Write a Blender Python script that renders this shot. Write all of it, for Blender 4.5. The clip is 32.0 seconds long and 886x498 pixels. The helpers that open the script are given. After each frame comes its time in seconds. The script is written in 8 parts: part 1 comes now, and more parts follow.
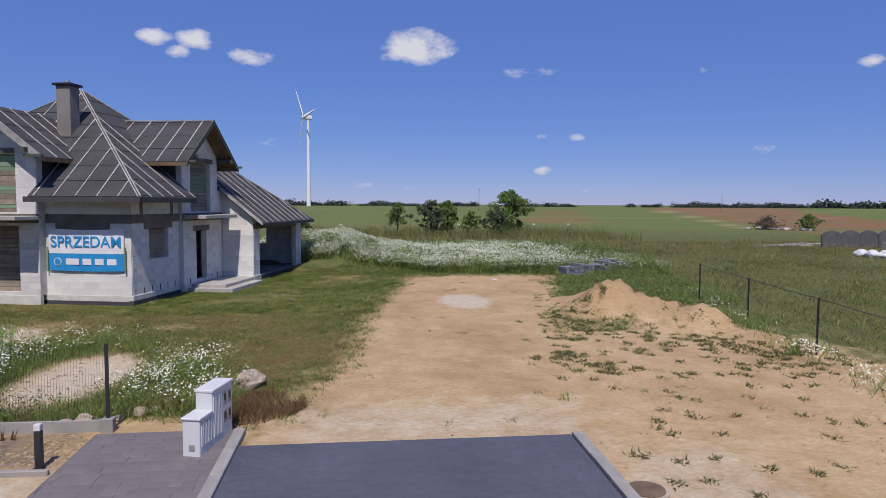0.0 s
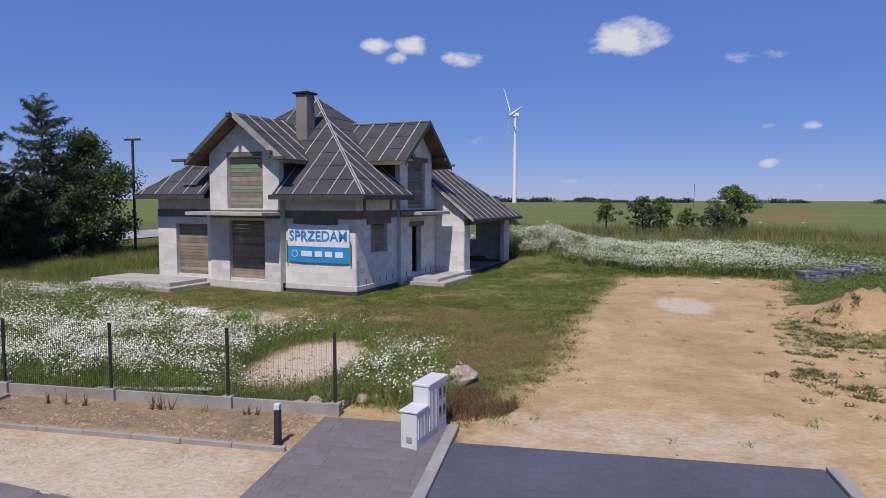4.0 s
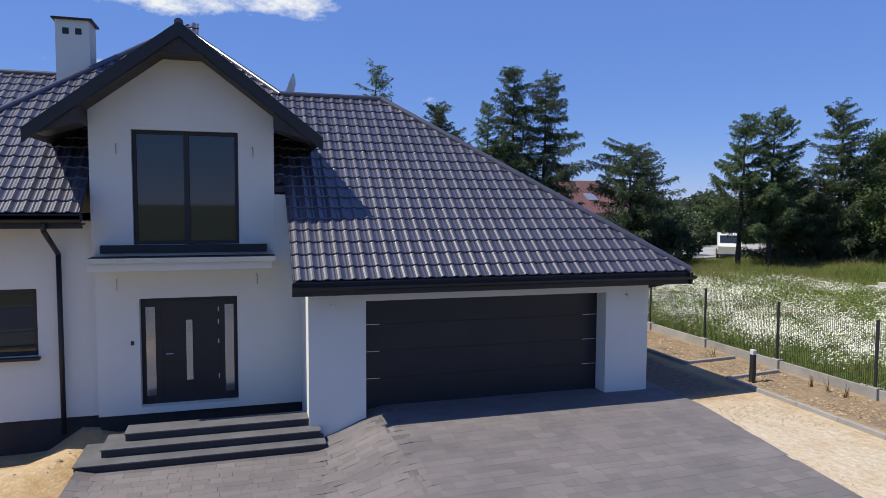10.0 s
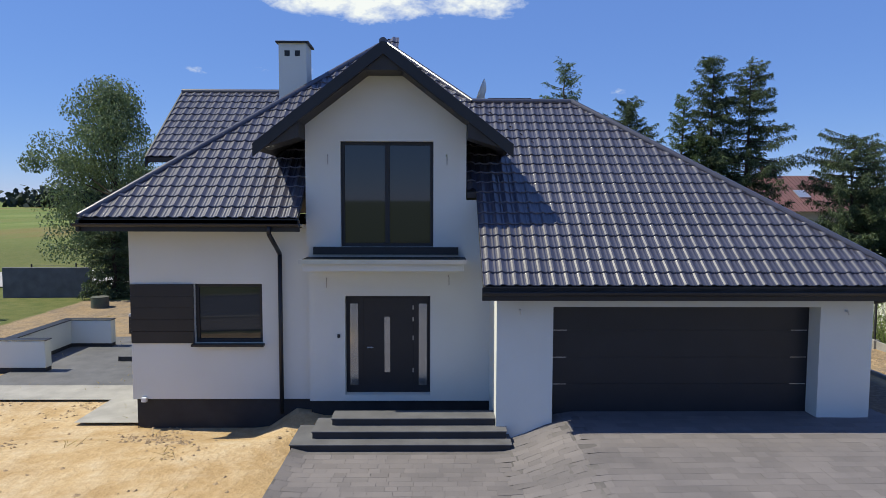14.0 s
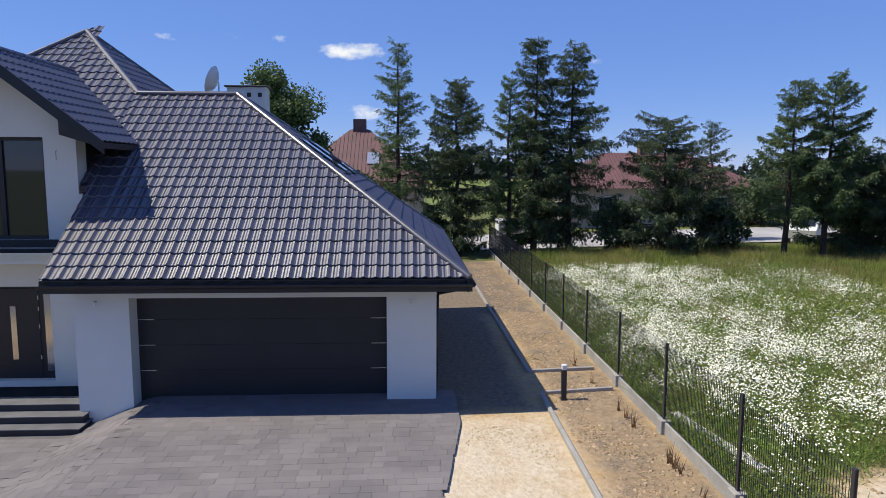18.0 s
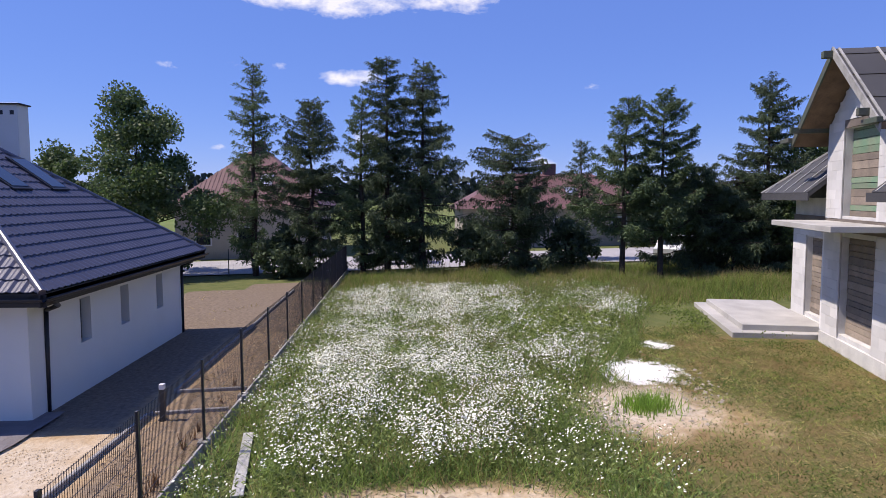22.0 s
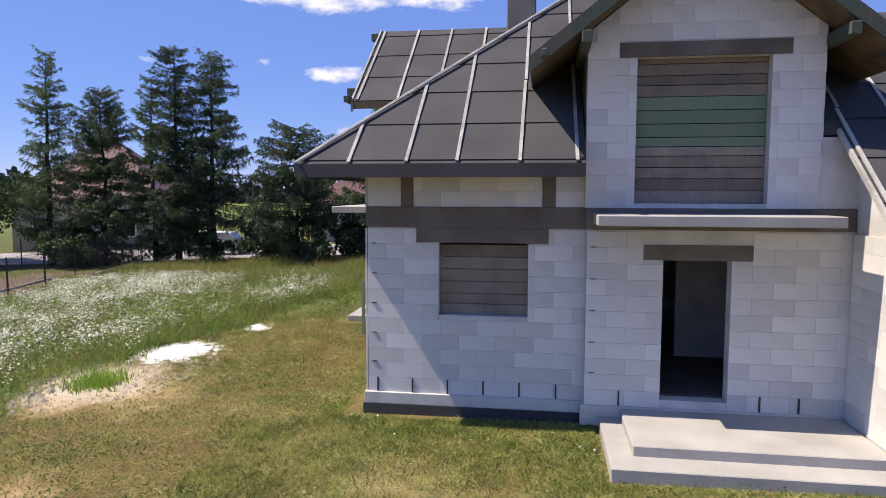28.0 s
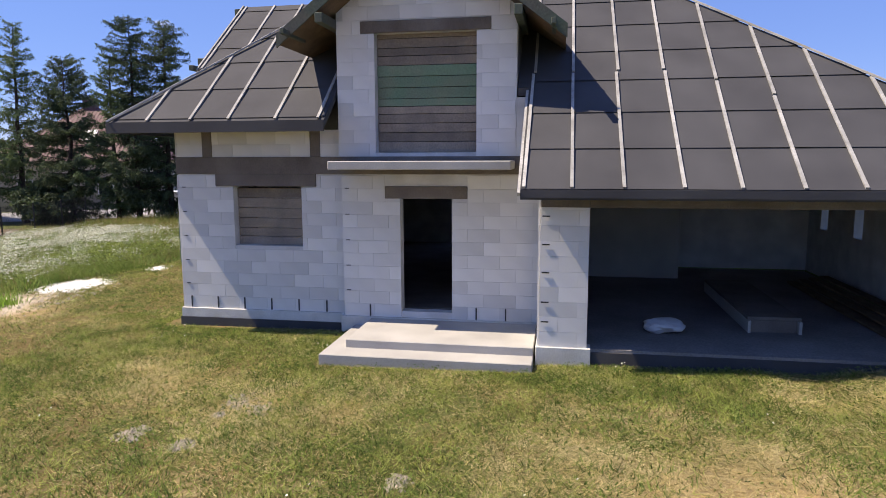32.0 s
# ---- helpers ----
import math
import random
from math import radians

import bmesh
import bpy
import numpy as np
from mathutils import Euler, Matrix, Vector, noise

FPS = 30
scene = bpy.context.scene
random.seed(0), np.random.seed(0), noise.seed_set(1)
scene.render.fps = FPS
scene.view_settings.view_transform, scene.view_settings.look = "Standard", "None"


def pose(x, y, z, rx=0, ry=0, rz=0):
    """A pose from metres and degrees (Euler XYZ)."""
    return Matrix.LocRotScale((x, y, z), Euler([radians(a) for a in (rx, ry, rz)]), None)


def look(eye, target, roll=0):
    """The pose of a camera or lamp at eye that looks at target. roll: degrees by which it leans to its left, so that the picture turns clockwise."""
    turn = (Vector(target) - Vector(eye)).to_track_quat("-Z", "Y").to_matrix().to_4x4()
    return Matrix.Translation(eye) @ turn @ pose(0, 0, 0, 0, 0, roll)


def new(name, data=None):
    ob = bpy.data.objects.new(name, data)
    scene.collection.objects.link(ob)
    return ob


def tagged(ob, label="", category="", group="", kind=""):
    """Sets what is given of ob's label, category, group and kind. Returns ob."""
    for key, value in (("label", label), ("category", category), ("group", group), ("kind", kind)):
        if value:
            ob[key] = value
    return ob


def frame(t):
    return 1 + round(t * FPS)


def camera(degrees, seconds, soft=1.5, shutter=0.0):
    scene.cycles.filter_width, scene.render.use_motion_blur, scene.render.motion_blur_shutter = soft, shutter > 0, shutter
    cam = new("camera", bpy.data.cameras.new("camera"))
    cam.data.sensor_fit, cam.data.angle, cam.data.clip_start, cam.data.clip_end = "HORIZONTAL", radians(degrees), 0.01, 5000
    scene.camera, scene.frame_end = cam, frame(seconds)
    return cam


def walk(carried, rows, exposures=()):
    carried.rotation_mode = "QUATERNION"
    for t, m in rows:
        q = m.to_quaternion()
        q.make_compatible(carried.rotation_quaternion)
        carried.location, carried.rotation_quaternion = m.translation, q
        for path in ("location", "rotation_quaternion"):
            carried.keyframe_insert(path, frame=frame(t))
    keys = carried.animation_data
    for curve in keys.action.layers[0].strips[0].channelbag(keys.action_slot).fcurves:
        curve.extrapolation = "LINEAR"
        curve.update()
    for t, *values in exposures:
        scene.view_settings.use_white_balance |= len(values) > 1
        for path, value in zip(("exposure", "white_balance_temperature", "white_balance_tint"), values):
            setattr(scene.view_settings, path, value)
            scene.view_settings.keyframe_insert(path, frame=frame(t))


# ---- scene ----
cam = camera(67.5, 32.0, 0.7)
PATH = [
    (0, (1.185, 2.489, 4.252), (1.414, 4.471, 4.116), 0.31),
    (0.5, (0.997, 2.788, 4.227), (1.131, 4.779, 4.093), 0.17),
    (1, (0.874, 2.900, 4.230), (0.920, 4.895, 4.095), -0.05),
    (1.5, (0.866, 2.939, 4.253), (0.840, 4.935, 4.117), -0.21),
    (2, (0.851, 2.969, 4.267), (0.775, 4.962, 4.126), -0.27),
    (2.5, (0.860, 2.991, 4.281), (0.733, 4.981, 4.133), -0.33),
    (4.5, (0.953, 2.957, 4.234), (0.444, 4.885, 4.087), 0.19),
    (5, (0.888, 3.109, 4.193), (0.223, 4.990, 4.048), 0.03),
    (5.5, (0.815, 3.254, 4.158), (-0.018, 5.066, 4.013), -0.09),
    (6, (0.811, 3.326, 4.130), (-0.187, 5.053, 3.986), -0.23),
    (6.5, (0.862, 3.339, 4.121), (-0.292, 4.965, 3.978), -0.42),
    (7, (0.898, 3.338, 4.098), (-0.400, 4.853, 3.955), -0.48),
    (7.5, (1.030, 3.287, 4.076), (-0.404, 4.674, 3.939), -0.62),
    (8, (1.138, 3.210, 4.055), (-0.416, 4.460, 3.917), -0.57),
    (8.5, (1.207, 3.220, 3.977), (-0.463, 4.312, 3.844), -0.64),
    (9, (1.340, 3.035, 3.951), (-0.427, 3.962, 3.820), -0.32),
    (9.5, (1.568, 2.932, 3.955), (-0.284, 3.675, 3.823), 0.05),
    (10, (1.698, 2.826, 3.943), (-0.214, 3.398, 3.811), 0.28),
    (10.5, (1.637, 2.573, 3.853), (-0.309, 3.019, 3.733), 0.39),
    (11, (1.501, 2.563, 3.714), (-0.473, 2.867, 3.611), 0.17),
    (11.5, (1.480, 2.485, 3.673), (-0.508, 2.681, 3.576), 0.02),
    (12, (1.543, 2.343, 3.714), (-0.450, 2.467, 3.613), -0.05),
    (12.5, (1.630, 2.202, 3.871), (-0.365, 2.283, 3.753), 0.26),
    (13, (1.673, 2.223, 3.998), (-0.322, 2.274, 3.866), 0.45),
    (13.5, (1.688, 2.379, 4.094), (-0.306, 2.413, 3.951), 0.32),
    (15.5, (2.202, 4.778, 4.213), (0.210, 4.831, 4.042), -0.31),
    (16, (2.153, 5.817, 4.412), (0.164, 5.894, 4.212), -0.46),
    (16.5, (2.216, 6.911, 4.490), (0.229, 7.003, 4.277), -0.43),
    (17, (2.376, 7.996, 4.534), (0.392, 8.103, 4.313), -0.26),
    (17.5, (2.520, 9.191, 4.616), (0.537, 9.300, 4.386), 0.13),
    (18, (2.642, 10.474, 4.655), (0.658, 10.576, 4.421), 0.19),
    (18.5, (2.661, 11.671, 4.566), (0.675, 11.753, 4.342), -0.06),
    (19, (2.889, 13.137, 4.701), (0.903, 13.193, 4.471), 0.41),
    (19.5, (2.883, 14.349, 4.613), (0.895, 14.402, 4.398), 0.31),
    (20, (2.900, 15.511, 4.561), (0.910, 15.559, 4.366), 0.25),
    (20.5, (2.884, 16.567, 4.506), (0.892, 16.609, 4.327), 0.04),
    (21, (2.798, 17.376, 4.441), (0.805, 17.435, 4.275), -0.14),
    (21.5, (2.696, 18.026, 4.419), (0.703, 18.098, 4.259), -0.22),
    (22, (2.608, 18.391, 4.400), (0.618, 18.494, 4.239), -0.13),
    (22.5, (2.468, 18.795, 4.388), (0.478, 18.915, 4.225), -0.09),
    (23, (2.317, 19.099, 4.376), (0.328, 19.232, 4.211), -0.02),
    (23.5, (2.302, 19.485, 4.335), (0.314, 19.633, 4.173), -0.01),
    (24, (2.354, 20.090, 4.318), (0.367, 20.252, 4.162), 0.05),
    (24.5, (2.235, 21.012, 4.393), (0.248, 21.178, 4.238), -0.06),
    (26.5, (2.579, 26.046, 4.186), (0.591, 26.188, 4.028), -0.31),
    (27, (2.760, 27.150, 4.058), (0.771, 27.299, 3.910), 0.15),
    (27.5, (3.051, 27.996, 3.998), (1.062, 28.144, 3.847), 0.32),
    (28, (3.350, 28.727, 4.008), (1.362, 28.875, 3.840), 0.12),
    (28.5, (3.652, 29.369, 4.004), (1.666, 29.510, 3.817), 0.06),
    (29, (3.951, 29.948, 3.991), (1.966, 30.085, 3.787), 0.05),
    (29.5, (4.275, 30.519, 3.984), (2.292, 30.649, 3.764), -0.01),
    (30, (4.615, 31.078, 3.973), (2.632, 31.199, 3.738), -0.15),
    (30.5, (4.926, 31.629, 3.941), (2.944, 31.737, 3.693), -0.22),
    (31, (5.253, 32.167, 3.902), (3.272, 32.259, 3.644), -0.34),
    (31.5, (5.655, 32.607, 3.842), (3.675, 32.692, 3.573), -0.36),
    (32, (6.132, 32.981, 3.771), (4.153, 33.074, 3.497), -0.21),
]
EXPOSURES = [(0, -0.30, 6700, 15), (5, -0.25, 6700, 15), (7, -0.05, 6750, 12), (10, 0.15, 7050, 6), (13.5, 0.22, 7300, 1), (18, 0.23, 7150, 6), (20, 0.24, 7000, 13), (23, 0.25, 6800, 20), (26.5, 0.38, 7300, 17), (29, 0.46, 7700, 14), (32, 0.54, 7850, 14)]
walk(cam, [(t, look(eye, target, roll)) for t, eye, target, roll in PATH], EXPOSURES)

# ---- world, sun, exposure ----
SUN_EL, SUN_AZ = 57.0, 185.0
world = bpy.data.worlds.new("world")
scene.world = world
world.use_nodes = True


def build_world():
    nt = world.node_tree
    nt.nodes.clear()
    out = nt.nodes.new("ShaderNodeOutputWorld")
    bg = nt.nodes.new("ShaderNodeBackground")
    sky = nt.nodes.new("ShaderNodeTexSky")
    sky.sky_type = "NISHITA"
    sky.sun_disc = False
    sky.sun_elevation, sky.sun_rotation = radians(SUN_EL), radians(SUN_AZ)
    sky.altitude, sky.air_density, sky.dust_density, sky.ozone_density = 800, 0.9, 0.0, 5.0
    bg.inputs["Strength"].default_value = 0.097
    hs = nt.nodes.new("ShaderNodeHueSaturation")
    hs.inputs["Saturation"].default_value = 1.15
    nt.links.new(sky.outputs[0], hs.inputs["Color"])
    tint = nt.nodes.new("ShaderNodeMix")
    tint.data_type, tint.blend_type = "RGBA", "MULTIPLY"
    tint.inputs["Factor"].default_value = 1.0
    nt.links.new(hs.outputs[0], tint.inputs["A"])
    tint.inputs["B"].default_value = (1.0, 0.98, 1.08, 1)
    even = nt.nodes.new("ShaderNodeMix")
    even.data_type = "RGBA"
    even.inputs["Factor"].default_value = 0.55
    nt.links.new(tint.outputs["Result"], even.inputs["A"])
    even.inputs["B"].default_value = (1.5, 2.85, 8.7, 1)
    col = even.outputs["Result"]
    # small fair-weather clouds: soft noise inside a few patches of the sky
    geo = nt.nodes.new("ShaderNodeTexCoord")
    noise_n = nt.nodes.new("ShaderNodeTexNoise")
    noise_n.inputs["Scale"].default_value, noise_n.inputs["Detail"].default_value = 26.0, 5.0
    noise_n.inputs["Roughness"].default_value = 0.62
    stretch = nt.nodes.new("ShaderNodeMapping")
    stretch.inputs["Scale"].default_value = (1, 1, 1.9)
    nt.links.new(geo.outputs["Generated"], stretch.inputs["Vector"])
    nt.links.new(stretch.outputs[0], noise_n.inputs["Vector"])

    def m(op, a, b, c=None, clamp=False):
        n = nt.nodes.new("ShaderNodeMath")
        n.operation, n.use_clamp = op, clamp
        for i, v in enumerate((a, b, c)):
            if v is None:
                continue
            if isinstance(v, (int, float)):
                n.inputs[i].default_value = v
            else:
                nt.links.new(v, n.inputs[i])
        return n.outputs[0]

    total = None
    for yaw, pitch, wide, tall, dense in CLOUDS:
        yaw, pitch = radians(yaw), radians(pitch)
        ahead = (-math.sin(yaw) * math.cos(pitch), math.cos(yaw) * math.cos(pitch), math.sin(pitch))
        right = (math.cos(yaw), math.sin(yaw), 0)
        up = Vector(right).cross(Vector(ahead))
        dots = []
        for axis, size in ((right, wide), (up, tall)):
            d = nt.nodes.new("ShaderNodeVectorMath")
            d.operation = "DOT_PRODUCT"
            d.inputs[1].default_value = axis
            nt.links.new(geo.outputs["Generated"], d.inputs[0])
            dots.append(m("DIVIDE", d.outputs["Value"], math.sin(radians(size))))
        f = nt.nodes.new("ShaderNodeVectorMath")
        f.operation = "DOT_PRODUCT"
        f.inputs[1].default_value = ahead
        nt.links.new(geo.outputs["Generated"], f.inputs[0])
        r2 = m("ADD", m("MULTIPLY", dots[0], dots[0]), m("MULTIPLY", dots[1], dots[1]))
        body = m("SUBTRACT", 1.0, r2, clamp=True)
        front = m("GREATER_THAN", f.outputs["Value"], 0.5)
        puff = m("MULTIPLY", m("MULTIPLY", body, front), dense)
        total = puff if total is None else m("MAXIMUM", total, puff)
    amount = m("MULTIPLY", m("SUBTRACT", m("ADD", total, m("MULTIPLY", noise_n.outputs["Fac"], 1.7)), 1.2), 1.7, clamp=True)
    amount = m("MULTIPLY", amount, m("MULTIPLY", total, 3.0, clamp=True))
    mix = nt.nodes.new("ShaderNodeMix")
    mix.data_type = "RGBA"
    nt.links.new(amount, mix.inputs["Factor"])
    nt.links.new(col, mix.inputs["A"])
    mix.inputs["B"].default_value = (8.0, 8.4, 9.4, 1)
    nt.links.new(mix.outputs["Result"], bg.inputs["Color"])
    nt.links.new(bg.outputs[0], out.inputs[0])


# yaw to the left from north, height over the horizon, half width, half height (degrees), density
CLOUDS = [(-4.4, 13.05, 3.91, 1.8, 1), (-2.6, 12.95, 2.07, 1.56, 0.9), (16.6, 12.65, 1.72, 0.9, 0.85), (13.6, 12.75, 1.95, 1.08, 0.85), (14.9, 11.75, 1.38, 0.72, 0.75), (9.4, 11.75, 2.3, 0.96, 0.85),
          (-13.7, 10.95, 2.99, 0.6, 0.55), (-15.1, 2.85, 1.15, 0.48, 0.7), (-32.4, 4.35, 1.49, 0.72, 0.6), (-38.9, 10.35, 1.15, 0.72, 0.75), (-27.6, 10.65, 0.92, 0.48, 0.5), (-17.7, 5.65, 1.15, 0.48, 0.55), (-14.7, 5.65, 1.03, 0.42, 0.4),
          (0.5, 1.55, 1.38, 0.42, 0.45), (-4, 1.35, 1.84, 0.48, 0.4), (-19, 1.25, 1.84, 0.48, 0.4), (8, 5.05, 1.38, 0.6, 0.35),
          (96.5, 16.35, 9.77, 2.4, 1), (86, 16.35, 5.29, 1.8, 0.95), (101.5, 15.75, 4.02, 1.2, 0.8), (94.6, 9.8, 3.3, 1.0, 0.95), (108.8, 10.15, 1.95, 0.5, 0.4), (104.3, 10.45, 1.15, 0.4, 0.3),
          (93.6, 4.85, 2.07, 0.96, 0.7), (105.6, 3.95, 1.15, 0.48, 0.55), (75, 8.85, 1.38, 0.5, 0.38), (100.4, 10.45, 1.15, 0.48, 0.45), (79, 2.75, 2.99, 0.72, 0.45), (112, 1.75, 3.45, 0.84, 0.5)]
build_world()

sun_data = bpy.data.lights.new("sun", "SUN")
sun_data.energy, sun_data.angle, sun_data.color = 5.0, radians(0.53), (1.0, 0.955, 0.88)
sun = new("sun", sun_data)
sun_dir = Vector((math.sin(radians(SUN_AZ)) * math.cos(radians(SUN_EL)), math.cos(radians(SUN_AZ)) * math.cos(radians(SUN_EL)), math.sin(radians(SUN_EL))))
sun.matrix_world = look(tuple(sun_dir * 50), (0, 0, 0))

# ---- materials ----


def material(name, color, rough=0.7, vary=0.12, scale=3.0, fine=40.0, bump=0.15, metal=0.0, hue=None, spec=0.5, per_object=0.0, per_island=0.0, bump_dist=0.01):
    """A surface with stains at one scale and grain at another. hue: a second colour that the stains lead to."""
    mat = bpy.data.materials.new(name)
    mat.use_nodes = True
    nt = mat.node_tree
    bsdf = nt.nodes["Principled BSDF"]
    bsdf.inputs["Roughness"].default_value = rough
    bsdf.inputs["Metallic"].default_value = metal
    bsdf.inputs["Specular IOR Level"].default_value = spec
    tc = nt.nodes.new("ShaderNodeTexCoord")
    big = nt.nodes.new("ShaderNodeTexNoise")
    big.inputs["Scale"].default_value, big.inputs["Detail"].default_value = scale, 4.0
    small = nt.nodes.new("ShaderNodeTexNoise")
    small.inputs["Scale"].default_value, small.inputs["Detail"].default_value = fine, 3.0
    nt.links.new(tc.outputs["Object"], big.inputs["Vector"])
    nt.links.new(tc.outputs["Object"], small.inputs["Vector"])
    second = hue or tuple(c * (1 - 2.2 * vary) for c in color)
    ramp = nt.nodes.new("ShaderNodeValToRGB")
    ramp.color_ramp.elements[0].position, ramp.color_ramp.elements[1].position = 0.32, 0.68
    ramp.color_ramp.elements[0].color, ramp.color_ramp.elements[1].color = (*second, 1), (*color, 1)
    nt.links.new(big.outputs["Fac"], ramp.inputs[0])
    mul = nt.nodes.new("ShaderNodeMix")
    mul.data_type, mul.blend_type = "RGBA", "MULTIPLY"
    mul.inputs["Factor"].default_value = 1.0
    nt.links.new(ramp.outputs[0], mul.inputs["A"])
    rng = nt.nodes.new("ShaderNodeMapRange")
    rng.inputs["From Min"].default_value, rng.inputs["From Max"].default_value = 0.3, 0.7
    rng.inputs["To Min"].default_value, rng.inputs["To Max"].default_value = 1 - vary, 1 + vary * 0.6
    nt.links.new(small.outputs["Fac"], rng.inputs["Value"])
    val = rng.outputs[0]
    for amount, source in ((per_object, "ShaderNodeObjectInfo"), (per_island, "ShaderNodeNewGeometry")):
        if amount:
            info = nt.nodes.new(source)
            r2 = nt.nodes.new("ShaderNodeMapRange")
            r2.inputs["To Min"].default_value, r2.inputs["To Max"].default_value = 1 - amount, 1 + amount * 0.7
            nt.links.new(info.outputs["Random" if amount == per_object and source == "ShaderNodeObjectInfo" else "Random Per Island"], r2.inputs["Value"])
            mm = nt.nodes.new("ShaderNodeMath")
            mm.operation = "MULTIPLY"
            nt.links.new(val, mm.inputs[0])
            nt.links.new(r2.outputs[0], mm.inputs[1])
            val = mm.outputs[0]
    nt.links.new(val, mul.inputs["B"])
    nt.links.new(mul.outputs["Result"], bsdf.inputs["Base Color"])
    if bump:
        bp = nt.nodes.new("ShaderNodeBump")
        bp.inputs["Strength"].default_value, bp.inputs["Distance"].default_value = bump, bump_dist
        nt.links.new(small.outputs["Fac"], bp.inputs["Height"])
        nt.links.new(bp.outputs[0], bsdf.inputs["Normal"])
    return mat


def glass(name, tint=(0.02, 0.025, 0.03)):
    mat = bpy.data.materials.new(name)
    mat.use_nodes = True
    b = mat.node_tree.nodes["Principled BSDF"]
    b.inputs["Base Color"].default_value = (*tint, 1)
    b.inputs["Roughness"].default_value = 0.03
    b.inputs["Specular IOR Level"].default_value = 0.75
    return mat


